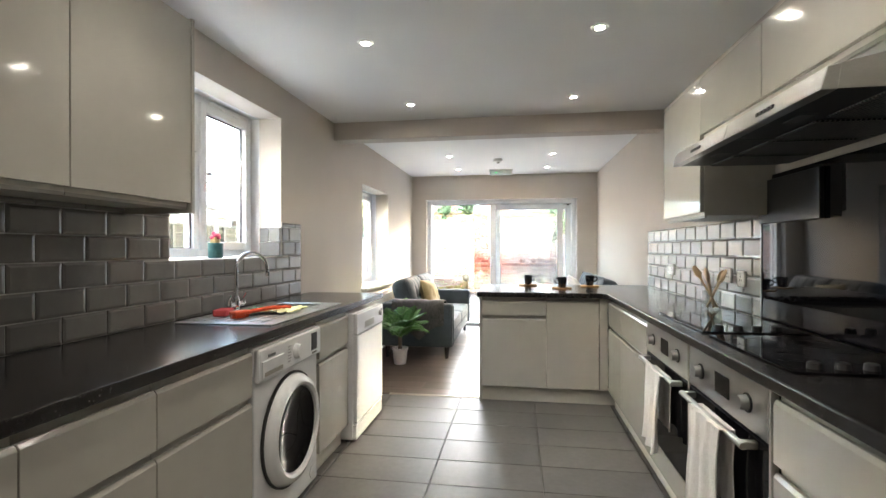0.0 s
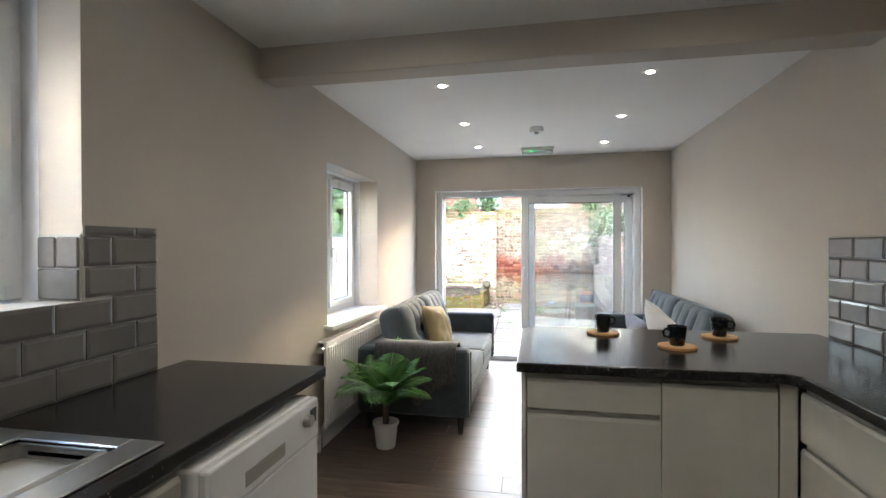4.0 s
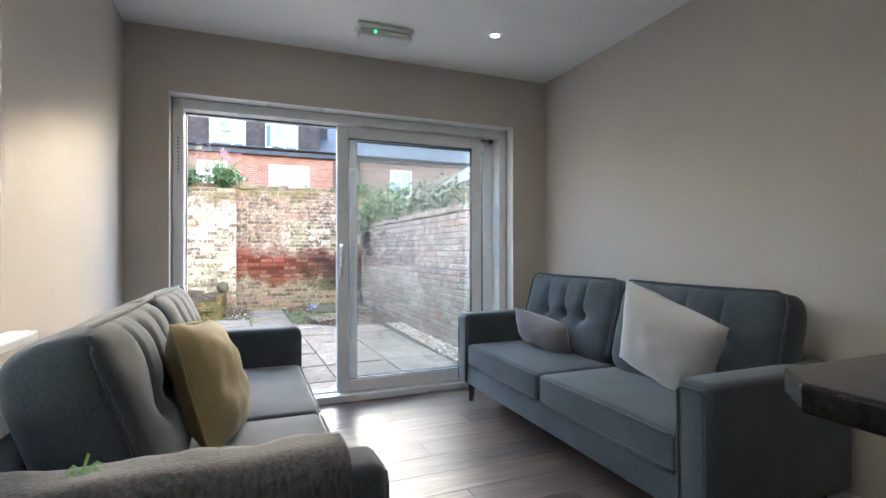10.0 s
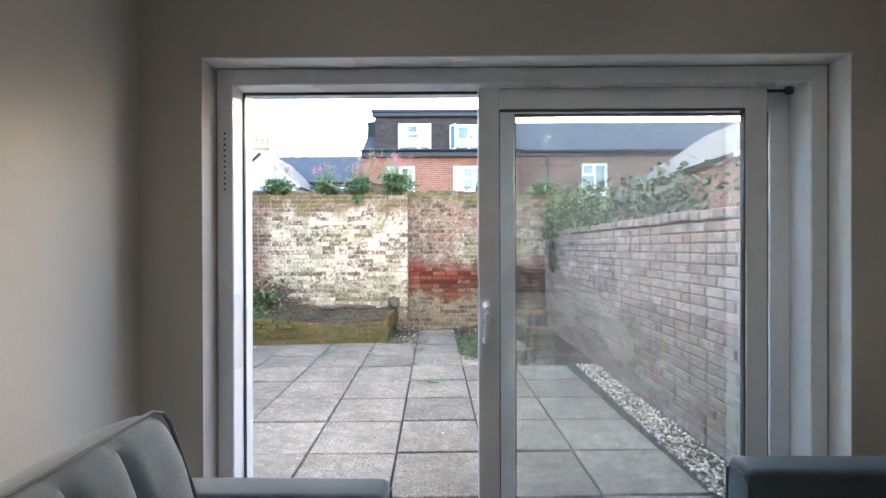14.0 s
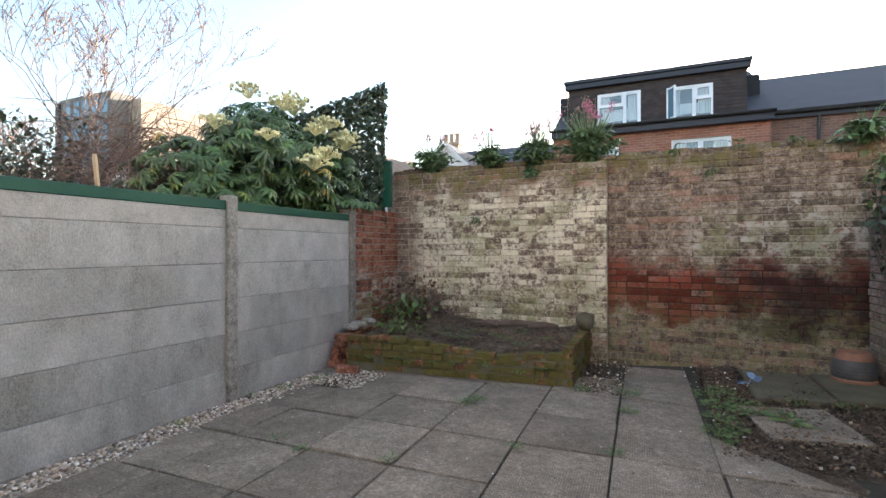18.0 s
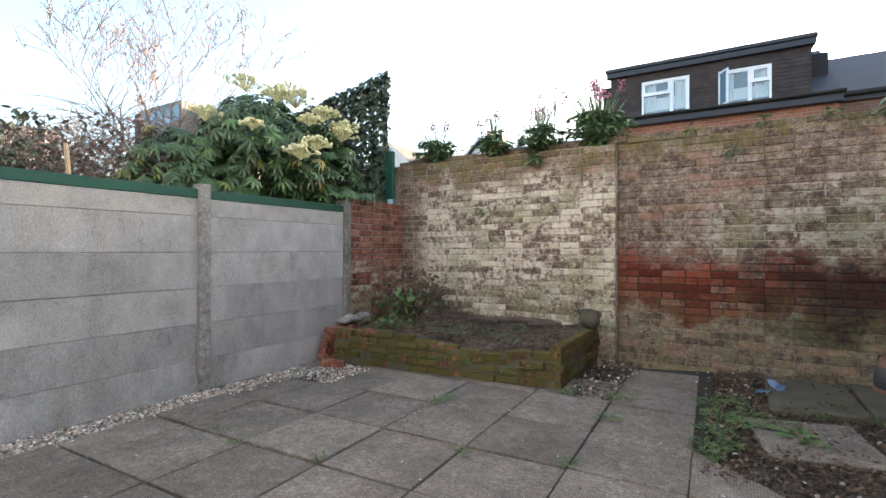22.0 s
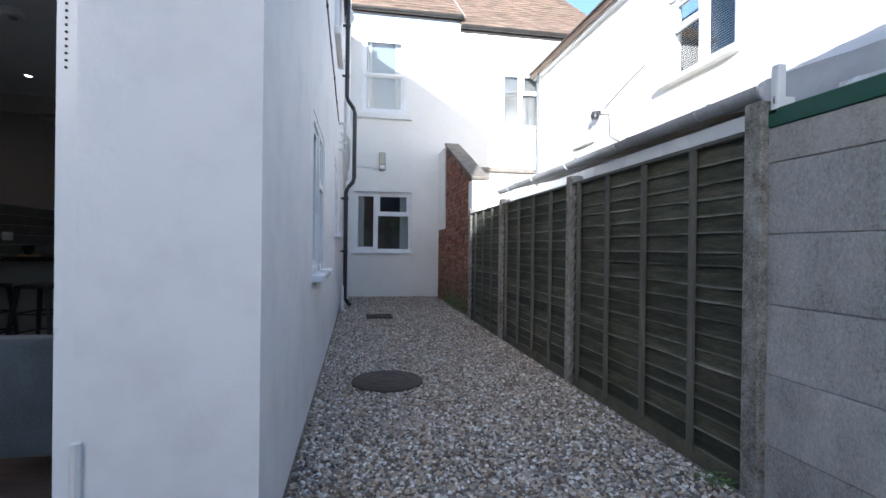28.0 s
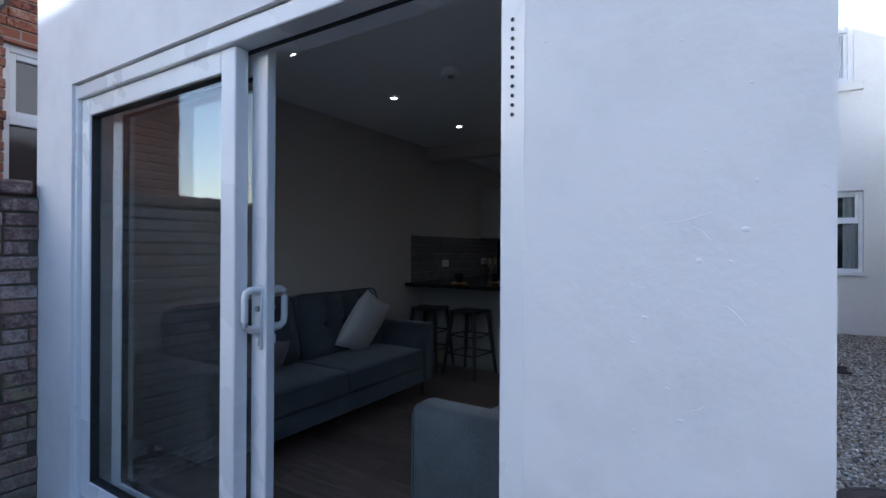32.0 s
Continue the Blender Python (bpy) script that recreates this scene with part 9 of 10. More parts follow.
tower = thing("office_block", "modern grey and tan block with blue windows", "office building", (-58, 45, -0.05))
part("wall", box(-66, -56.3, 42, 54, -0.1, 19.0), seal_grey, tower)
part("side_wing", box(-56.29, -54.1, 44, 54, -0.1, 18.4), stone_far, tower, "tan stone wing")
part("sign_panel", box(-66.3, -65.6, 41.7, 41.99, 6, 18.6), black_fascia, tower, "dark upright panel")
for k in range(5):
    for r in range(6):
        part("window", box(-64.9 + k * 1.75, -63.7 + k * 1.75, 41.93, 41.99, 1.6 + r * 3.0, 3.4 + r * 3.0), sky_tone_glass, tower)
low_block = thing("office_block", "long tan block with dark bands of windows", "office building", (-69, 31, -0.05))
part("wall", box(-73, -66, 28.5, 33.5, -0.1, 14.6), stone_far, low_block)
for r in range(4):
    part("window_band", box(-65.99, -65.93, 28.7, 33.3, 2.0 + r * 3.3, 3.6 + r * 3.3), black_fascia, low_block)
gable_house("far_house", "pale far house with a steep roof", -44, -36, 33, 40, 5.0, 8.0, neighbour_white, roof_brown, "y", [(-41.5, 4.2, 1.5, 1.6)])

# neighbour on the other side
nb = thing("red_brick_neighbour", "red brick house beside the yard wall", "house", (3.4, 5, -0.1))
NBW = (7.15, 7.85, 1.3, 2.75)
part("wall", wall_boxes("y", -1.0, 9.4, 2.6, 2.85, -0.1, 6.0, [NBW]), red_far, nb)
part("end_wall", box(2.851, 8.0, 9.1, 9.4, -0.1, 6.0), red_far, nb)
part("inner_wall", box(3.6, 3.7, -1, 9, -0.1, 6.0), room_dark, nb)
part("roof", box(2.5, 8.1, -1.0, 9.5, 6.0, 6.2), roof_slate, nb)
brick_wall(nb, pose(2.585, 9.4, 0, 0, 0, -90), 2.9, 1.5, 4.9, bw_alley[0], bw_alley[1], lambda u: u < 2.4, "red bricks", skip=lambda u, z: 1.5 < u < 2.3 and z < 2.8)
w = casement("window_20", pose(2.66, 7.85, 1.3, 0, 0, -90), 0.7, 1.45, "white window in the red brick neighbour house", 0.5, False, behind=(0.7, room_dark))
wl = thing("wall_lamp", "black round bulkhead lamp on red brick", "wall light", (2.57, 7.95, 3.0))
part("base", cyl((2.58, 7.95, 3.0), (2.50, 7.95, 3.0), 0.10), black_plastic, wl, smooth=True)
part("lens", cyl((2.50, 7.95, 3.0), (2.46, 7.95, 3.0), 0.08, 0.06), lamp_ribbed, wl, smooth=True)

# ---- plants ----
def palmate(seed, lobes=8, curl=0.25):
    """A hand-shaped leaf one metre across: each lobe a folded blade that droops."""
    g = random.Random(seed)
    bm = bmesh.new()
    c = bm.verts.new((0, 0, 0))
    ring = []
    for k in range(lobes):
        a = radians(-150 + 300 * k / (lobes - 1)) + g.uniform(-0.06, 0.06)
        ln = 0.5 * (1 - 0.22 * abs(k - (lobes - 1) / 2) / lobes * 2) * g.uniform(0.9, 1.08)
        d, s = Vector((math.sin(a), math.cos(a), 0)), Vector((math.cos(a), -math.sin(a), 0))
        w = 0.066
        pts = []
        for t, ww in ((0.30, 0.6), (0.62, 1.0), (0.86, 0.55)):
            z = -curl * (ln * t) ** 2 * 2
            pts.append((bm.verts.new(d * ln * t + s * w * ww + Vector((0, 0, z - 0.012))), bm.verts.new(d * ln * t + Vector((0, 0, z + 0.012))), bm.verts.new(d * ln * t - s * w * ww + Vector((0, 0, z - 0.012)))))
        tip = bm.verts.new(d * ln + Vector((0, 0, -curl * ln * ln * 2)))
        bm.faces.new((c, pts[0][1], pts[0][0]))
        bm.faces.new((c, pts[0][2], pts[0][1]))
        for p, q in zip(pts, pts[1:]):
            bm.faces.new((p[0], p[1], q[1], q[0]))
            bm.faces.new((p[1], p[2], q[2], q[1]))
        bm.faces.new((pts[2][0], pts[2][1], tip))
        bm.faces.new((pts[2][1], pts[2][2], tip))
    bmesh.ops.recalc_face_normals(bm, faces=bm.faces)
    return bm


def leaf_mesh(name, bm, mat):
    me = mesh_of(name, bm, True)
    me.materials.append(mat)
    return me


def blade(length, width, bend=0.2):
    """A pointed leaf from the origin along +y, folded on its midrib."""
    bm = bmesh.new()
    rows = []
    for t, w in ((0.0, 0.08), (0.3, 0.85), (0.6, 0.9), (0.85, 0.5)):
        z = -bend * length * t * t
        rows.append([bm.verts.new((s * w * width / 2, t * length, z + (0 if s else -width * 0.08))) for s in (-1, 0, 1)])
    tip = bm.verts.new((0, length, -bend * length))
    for a, b in zip(rows, rows[1:]):
        for j in range(2):
            bm.faces.new((a[j], a[j + 1], b[j + 1], b[j]))
    for j in range(2):
        bm.faces.new((rows[-1][j], rows[-1][j + 1], tip))
    return bm


def scatter(protos, places):
    """Joins many turned copies of small meshes into one."""
    verts, faces = [], []
    data = []
    for bm in protos:
        bm.verts.index_update()
        data.append(([v.co.copy() for v in bm.verts], [[v.index for v in f.verts] for f in bm.faces]))
    for i, m in places:
        vs, fs = data[i]
        o = len(verts)
        verts.extend(m @ v for v in vs)
        faces.extend([o + q for q in f] for f in fs)
    me = bpy.data.meshes.new("foliage")
    me.from_pydata(verts, [], faces)
    out = bmesh.new()
    out.from_mesh(me)
    bpy.data.meshes.remove(me)
    for f in out.faces:
        f.smooth = True
    for bm in protos:
        bm.free()
    return out


def aim(p, d, s, roll=0.0):
    """A leaf at p whose +y runs along d and whose face turns up."""
    q = Vector(d).to_track_quat("Y", "Z").to_matrix().to_4x4()
    return Matrix.Translation(p) @ q @ pose(0, 0, 0, 0, roll, 0) @ Matrix.Scale(s, 4)


# fatsia behind the fence
gen = random.Random(12)
bush = thing("fatsia_bush", "large glossy fatsia with hand-shaped leaves and cream flowers", "shrub", (-5.1, 12.6, -0.05))
heads = [(-4.85, 12.65, 1.35, 0.9, 0.95, 1.45), (-5.2, 13.0, 1.6, 0.9, 0.95, 1.42), (-4.75, 13.4, 1.4, 0.70, 0.75, 1.35), (-5.2, 12.0, 1.25, 0.85, 0.75, 1.25), (-4.75, 11.9, 1.2, 0.6, 0.75, 0.85)]
stems = bmesh.new()
for k in range(16):
    h = heads[k % 5]
    tx, ty, tz = h[0] + gen.uniform(-.5, .5), h[1] + gen.uniform(-.5, .5), h[2] + gen.uniform(.2, .9)
    tube([(-5.1 + gen.uniform(-.4, .4), 12.6 + gen.uniform(-.5, .5), -0.1), (tx * .5 - 2.5, ty * .5 + 6.3, 0.7), (tx, ty, tz)], 0.02, 6, stems, [0.03, 0.025, 0.015])
part("stem", stems, bark, bush, "woody stems", True)
protos = [leaf_mesh("leaf", palmate(k, 8 + k % 2, 0.35 + 0.25 * k), fatsia_green) for k in range(3)]
yellow_proto = leaf_mesh("leaf", palmate(7, 8, 0.9), fatsia_yellow)
lime_leaf = surf("lime_green_leaf", (0.144, 0.204, 0.024), (0.300, 0.324, 0.060), 0.4, (9, 60), 0.2, rand=0.3)
lime_proto = leaf_mesh("leaf", palmate(8, 8, 0.6), lime_leaf)
rest = []
count = 0
for k in range(3200):
    h = heads[gen.choice((0, 0, 1, 1, 2, 3, 4))]
    a, e = gen.uniform(0, 2 * math.pi), math.asin(gen.uniform(-0.35, 1.0))
    r = gen.uniform(0.82, 1.03)
    d = Vector((math.cos(a) * math.cos(e), math.sin(a) * math.cos(e), math.sin(e)))
    p = Vector((h[0] + d.x * h[3] * r, h[1] + d.y * h[4] * r, h[2] + d.z * h[5] * r))
    if p.x > -4.2 and p.z < 1.95 or p.x > -4.02 or p.y > 14.0 or p.z < 1.2:
        continue
    out = Vector((d.x, d.y, -0.35 - 0.5 * gen.random())) if e < 1.0 else Vector((math.cos(a), math.sin(a), -0.3))
    s = gen.uniform(0.16, 0.30)
    m = aim(p, out, s, gen.uniform(-35, 35))
    visible = d.x > 0.1 or d.z > 0.75 or d.y < -0.3
    low = p.y < 12.1 and p.z < 2.0
    if visible and count < 300 and gen.random() < 0.5:
        me = protos[k % 3]
        if low and gen.random() < 0.55:
            me = lime_proto
        elif gen.random() < 0.03:
            me = yellow_proto
        ob = piece("leaf", me, bush, m.translation, m.to_euler(), (s, s, s))
        count += 1
    else:
        rest.append((k % 3, m))
for p in ((-4.22, 12.85, 2.05), (-4.2, 12.95, 1.93), (-4.25, 12.7, 2.12), (-4.2, 13.0, 2.15)):
    m = aim(p, (1, gen.uniform(-.4, .4), -0.6), 0.26)
    piece("leaf", yellow_proto, bush, p, m.to_euler(), (0.26, 0.26, 0.26))
for k in range(7):
    p = (-4.05 + gen.uniform(-.1, .1), 13.15 + 0.09 * k, 1.80 + 0.03 * gen.random())
    m = aim(p, (1, gen.uniform(-.6, .6), -0.5), 0.27)
    piece("leaf", protos[k % 3], bush, p, m.to_euler(), (0.27, 0.27, 0.27))
ob = part("leaves", scatter([palmate(k, 8, 0.4 + 0.25 * k) for k in range(3)], rest), fatsia_green, bush, "dense dark inner leaves")
tagged(ob, kind="stuff")


def flower_head(p, size, n):
    stalks, balls = bmesh.new(), bmesh.new()
    for k in range(n):
        a, t = gen.uniform(0, 2 * math.pi), gen.uniform(0.2, 1.0)
        q = Vector(p) + Vector((math.cos(a) * t * size, math.sin(a) * t * size, size * (0.95 - 0.45 * t) * gen.uniform(0.7, 1.1)))
        tube([p, Vector(p).lerp(q, 0.5) + Vector((0, 0, 0.02)), q], 0.0035, 5, stalks)
        bmesh.ops.create_icosphere(balls, subdivisions=2, radius=gen.uniform(0.014, 0.023), matrix=Matrix.Translation(q))
    for v in balls.verts:
        v.co += Vector((gen.uniform(-1, 1), gen.uniform(-1, 1), gen.uniform(-1, 1))) * 0.004
    f = part("flower_head", balls, flower_cream, bush, "cream round flower heads")
    tagged(f, kind="stuff")
    tagged(part("flower_stalk", stalks, flower_cream, f), kind="stuff")


for hd, a, e, s, n in ((0, -8, 28, .19, 28), (0, 10, 34, .19, 26), (0, 28, 52, .16, 20), (0, -40, 40, .13, 14), (1, 0, 62, .24, 26), (1, 60, 66, .24, 26), (1, -70, 70, .22, 22), (2, 0, 48, .20, 28), (2, 35, 58, .20, 28), (2, -20, 66, .22, 26), (3, 10, 70, .18, 16), (0, 0, 70, .2, 20)):
    hd, a, e = heads[hd], radians(a), radians(e)
    n = int(n * 1.9)
    flower_head(Vector((hd[0] + math.cos(a) * math.cos(e) * hd[3] * 1.06, hd[1] + math.sin(a) * math.cos(e) * hd[4] * 1.06, hd[2] + math.sin(e) * hd[5] * 1.04)), s, n)

# artificial ivy screen
screen = thing("ivy_screen", "tall screen of dark artificial ivy on mesh", "privacy screen", (-5.3, 14.1, -0.05))
top_of = lambda x: 3.50 + 0.33 * (x + 4.13) * 0.55
part("post", box(-4.16, -4.12, 14.09, 14.13, -0.05, 3.44, 0.004), fence_wood, screen)
part("post", box(-6.52, -6.48, 14.09, 14.13, -0.05, 3.1, 0.004), fence_wood, screen)
net = bmesh.new()
for k in range(17):
    tube([(-4.14 - k * 0.147, 14.115, 1.3), (-4.14 - k * 0.147, 14.115, top_of(-4.14 - k * 0.147) - 0.05)], 0.006, 4, net)
for k in range(15):
    tube([(-4.13, 14.115, 1.35 + k * 0.145), (-6.5, 14.115, min(1.35 + k * 0.145, 3.0))], 0.006, 4, net)
part("mesh", net, ivy_dark, screen)
pl = []
for k in range(9000):
    x = gen.uniform(-6.5, -4.09)
    z = gen.uniform(1.2, top_of(x))
    pl.append((k % 2, aim((x, 14.09 + gen.uniform(-.03, .05), z), (gen.uniform(-.6, .6), gen.uniform(-.7, -.2), gen.uniform(-1, -.2)), gen.uniform(0.95, 1.5), gen.uniform(-40, 40))))
ob = part("ivy_leaves", scatter([blade(0.062, 0.056, 0.2), blade(0.05, 0.052, 0.4)], pl), ivy_dark, screen, "small dark plastic ivy leaves")
tagged(ob, kind="stuff")
gp = thing("green_board", "short upright board painted green", "board", (-4.10, 14.1, 1.80))
part("plank", box(-4.115, -3.99, 14.06, 14.12, 1.80, 2.42, 0.006), green_paint, gp)
part("nail", cyl((-4.04, 14.06, 2.3), (-4.04, 14.052, 2.3), 0.008), iron, gp)


# bare tree
def bare_tree(base, height, seed, label, spread=1.0, seeds=True, girth=0.017, thin=0.006):
    g = random.Random(seed)
    t = thing("bare_tree", label, "tree", base)
    wood, twigs, seedp = bmesh.new(), bmesh.new(), []
    def grow(p, d, ln, r, depth):
        pts, rad = [p], [r]
        n = 4
        for k in range(n):
            d = (d + Vector((g.uniform(-1, 1), g.uniform(-1, 1), g.uniform(-.3, .8))) * (0.10 + 0.05 * depth)).normalized()
            p = p + d * ln / n
            pts.append(p)
            rad.append(r * (1 - 0.5 * (k + 1) / n))
        tube(pts, r, 8 if depth < 2 else (5 if depth < 4 else 3), wood if depth < 3 else twigs, rad)
        if depth >= 5:
            for k in range(1, n + 1):
                if seeds and g.random() < 0.65:
                    for j in range(g.randint(3, 7)):
                        seedp.append((0, aim(pts[k] + Vector((g.uniform(-.06, .06), g.uniform(-.06, .06), g.uniform(-.08, .02))), (g.uniform(-1, 1), g.uniform(-1, 1), -1), g.uniform(0.5, 1.1) * (thin / 0.006) ** 0.5, g.uniform(-90, 90))))
            return
        kids = 4 if depth == 1 else 3
        for k in range(kids):
            i = n if k == 0 else g.randint(2, n)
            a = g.uniform(0, 2 * math.pi)
            side = Vector((math.cos(a), math.sin(a), 0.15))
            nd = (d * g.uniform(0.75, 1.1) + side * g.uniform(0.45, 0.85) * spread + Vector((0, 0, 0.12))).normalized()
            grow(pts[i], nd, ln * g.uniform(0.66, 0.86), max(rad[i] * g.uniform(0.62, 0.85), thin), depth + 1)
    grow(Vector(base), Vector((0, 0, 1)), height * 0.24, height * girth, 0)
    part("trunk", wood, bark, t, smooth=True)
    ob = part("twig_work", twigs, twig_bark, t, "thin reddish twigs")
    if seedp:
        ob = part("seed_spray", scatter([blade(0.05, 0.022, 0.3)], seedp), dry_leaf, t, "dry pinkish hanging seeds")
        tagged(ob, kind="stuff")
    return t


bare_tree((-14.8, 17.0, -0.05), 11.6, 4, "bare winter tree with dry pinkish seed clusters", 0.9, True, 0.010, 0.0095)
bare_tree((-10.6, 12.2, -0.05), 5.2, 9, "smaller bare tree with reddish twigs", 1.1)
bare_tree((-13.5, 15.5, -0.05), 4.8, 15, "far bare tree with dry seeds", 1.1)


def twiggy(name, label, box6, n, mat, seed, r=0.004, ln=0.7):
    g = random.Random(seed)
    ob = thing(name, label, "shrub", ((box6[0] + box6[1]) / 2, (box6[2] + box6[3]) / 2, -0.05))
    bm = bmesh.new()
    for k in range(n):
        p = Vector((g.uniform(box6[0], box6[1]), g.uniform(box6[2], box6[3]), box6[4] + (box6[5] - box6[4]) * g.random() ** 0.8))
        d = Vector((g.uniform(-1, 1), g.uniform(-1, 1), g.uniform(-.5, 1))).normalized()
        pts = [p]
        for j in range(4):
            d = (d + Vector((g.uniform(-1, 1), g.uniform(-1, 1), g.uniform(-1.0, .2))) * 0.35).normalized()
            p = p + d * ln * g.uniform(0.6, 1.1) / 4
            pts.append(p)
        tube(pts, r, 3, bm, [r, r, r * .8, r * .6, r * .3])
    part("stem", tube([(ob.location.x, ob.location.y, -0.05), (ob.location.x + .05, ob.location.y, box6[4] + 0.2)], 0.03, 6), bark, ob)
    part("tangle", bm, mat, ob, "dense tangle of bare stems")
    return ob


twiggy("tangled_shrub", "brown tangle of leafless climbing stems", (-6.3, -5.2, 11.2, 12.5, 1.2, 2.55), 900, twig_bark, 3)
twiggy("tangled_shrub", "brown tangle of leafless climbing stems", (-7.6, -6.2, 11.0, 13.0, 1.2, 2.5), 520, bark, 4)


def leafy(name, label, boxes, n, mat, seed, ln=0.09, w=0.05, category="shrub"):
    """A loose leafy shrub: a few stems, many leaves."""
    g = random.Random(seed)
    b0 = boxes[0]
    ob = thing(name, label, category, ((b0[0] + b0[1]) / 2, (b0[2] + b0[3]) / 2, b0[4]))
    pl, st = [], bmesh.new()
    for k in range(n):
        b = boxes[g.randrange(len(boxes))]
        p = []
        for lo, hi in ((b[0], b[1]), (b[2], b[3]), (b[4], b[5])):
            p.append((lo + hi) / 2 + max(-1, min(1, g.gauss(0, 0.5))) * (hi - lo) / 2)
        pl.append((k % 2, aim(p, (g.uniform(-1, 1), g.uniform(-1, 1), g.uniform(-.8, .6)), g.uniform(0.6, 1.3), g.uniform(-60, 60))))
        if k % 14 == 0:
            tube([(p[0] * .4 + ob.location.x * .6, p[1] * .4 + ob.location.y * .6, b[4]), (p[0] * .8 + ob.location.x * .2, p[1] * .8 + ob.location.y * .2, p[2] * .6 + b[4] * .4), p], 0.005, 4, st)
    tagged(part("stalk_work", st, bark, ob), kind="stuff")
    o2 = part("leaves", scatter([blade(ln, w, 0.3), blade(ln * .8, w, 0.5)], pl), mat, ob)
    tagged(o2, kind="stuff")
    return ob


leafy("evergreen_shrub", "dark evergreen shrub behind the fence", [(-8.6, -6.6, 10.8, 12.5, 0.8, 2.75)], 2200, ivy_dark, 21, 0.10, 0.05)
leafy("evergreen_shrub", "dark evergreen shrub behind the fence", [(-11.5, -8.8, 10.5, 13.5, 0.8, 3.1)], 2600, ivy_dark, 22, 0.11, 0.055)
pale_spike = surf("pale_strap_leaf", (0.20, 0.22, 0.10), (0.34, 0.36, 0.2), 0.5, (8, 60), 0.2)
spiky = thing("strap_leaf_plant", "pale spiky strap-leaved plant behind the fence", "plant", (-6.4, 11.2, 1.2))
part("crown", scatter([blade(0.55, 0.03, 0.35)], [(0, aim((-6.4, 11.2, 1.6), (math.cos(a * 1.9), math.sin(a * 1.9), 0.3 + 0.9 * gen.random()), gen.uniform(.6, 1.1))) for a in range(70)]), pale_spike, spiky)
part("stem", tube([(-6.4, 11.2, -0.05), (-6.4, 11.2, 1.62)], 0.04, 8), bark, spiky)
stake = thing("garden_stake", "pale wooden stake leaning behind the fence", "stake", (-4.52, 10.85, 0.0))
part("stake_post", tube([(-4.52, 10.85, 0.0), (-4.60, 10.72, 1.93)], 0.018, 6), pale_wood, stake)
part("stake_tip", tube([(-4.60, 10.72, 1.93), (-4.601, 10.717, 1.95)], 0.016, 6), pale_wood, stake)


# plants on the walls
valerian_leaf = surf("pale_green_leaf", (0.085, 0.150, 0.060), (0.175, 0.270, 0.120), 0.55, (14, 90), 0.2, island=0.3)
def valerian(x, y, z, r, hgt, n, seed, flowers):
    g = random.Random(seed)
    ob = thing("valerian", "red valerian growing from the wall top" + (" with pink flowers" if flowers else ""), "plant", (x, y, z))
    st, pl, fl = bmesh.new(), [], bmesh.new()
    for k in range(n):
        a = g.uniform(0, 2 * math.pi)
        lean = g.uniform(0.2, 1.0)
        tip = Vector((x + math.cos(a) * r * lean, y + math.sin(a) * r * 0.6 * lean - 0.04, z + hgt * (1.35 - 0.9 * lean) * g.uniform(0.6, 1.05) - 0.10 * (lean > 0.7)))
        mid = Vector((x, y, z)).lerp(tip, 0.5) + Vector((0, 0, 0.03))
        tube([(x, y, z - 0.02), mid, tip], 0.004, 4, st)
        for j in range(9):
            q = Vector((x, y, z)).lerp(mid, j / 4.5) if j < 4 else mid.lerp(tip, (j - 4) / 5)
            b = g.uniform(0, 2 * math.pi)
            if q.z > z + hgt * 0.55:
                continue
            for s in (0, math.pi):
                pl.append((0, aim(q, (math.cos(b + s), math.sin(b + s), g.uniform(-.5, .4)), g.uniform(0.7, 1.25), g.uniform(-30, 30))))
    for k in range(flowers):
        a = g.uniform(0, 2 * math.pi)
        top = Vector((x + math.cos(a) * r * 0.8 * g.random(), y + 0.2 * r * math.sin(a), z + hgt * g.uniform(0.75, 1.15)))
        tube([(x, y, z), Vector((x, y, z)).lerp(top, 0.6) + Vector((0.01, 0, 0)), top], 0.0035, 4, st)
        for j in range(26):
            bmesh.ops.create_icosphere(fl, subdivisions=1, radius=g.uniform(0.006, 0.012), matrix=Matrix.Translation(top + Vector((g.gauss(0, .024), g.gauss(0, .024), g.gauss(0, .034)))))
    tagged(part("stalk_work", st, valerian_leaf, ob), kind="stuff")
    o2 = part("leaves", scatter([blade(0.095, 0.036, 0.35)], pl), valerian_leaf, ob)
    tagged(o2, kind="stuff")
    if flowers:
        o2 = part("flower_spray", fl, valerian_pink, ob, "pink flower clusters")
        tagged(o2, kind="stuff")
    else:
        fl.free()
    return ob


def dry_stalks(x, y, z, n, hgt, seed):
    g = random.Random(seed)
    ob = thing("seed_stalks", "dry flower stalks with pinkish seed heads", "plant", (x, y, z))
    st, fl = bmesh.new(), bmesh.new()
    for k in range(n):
        px = x + g.uniform(-.22, .22)
        top = Vector((px + g.uniform(-.05, .05), y, z + hgt * g.uniform(0.6, 1.1)))
        tube([(px, y, z), (px + .01, y, z + hgt * .4), top], 0.003, 4, st)
        for j in range(12):
            c = top + Vector((g.gauss(0, .02), g.gauss(0, .02), g.uniform(-.12, .03)))
            bmesh.ops.create_icosphere(fl, subdivisions=1, radius=g.uniform(0.005, 0.009), matrix=Matrix.Translation(c))
    tagged(part("stalk_work", st, weed_green, ob), kind="stuff")
    o2 = part("seed_spray", fl, dry_leaf, ob)
    tagged(o2, kind="stuff")


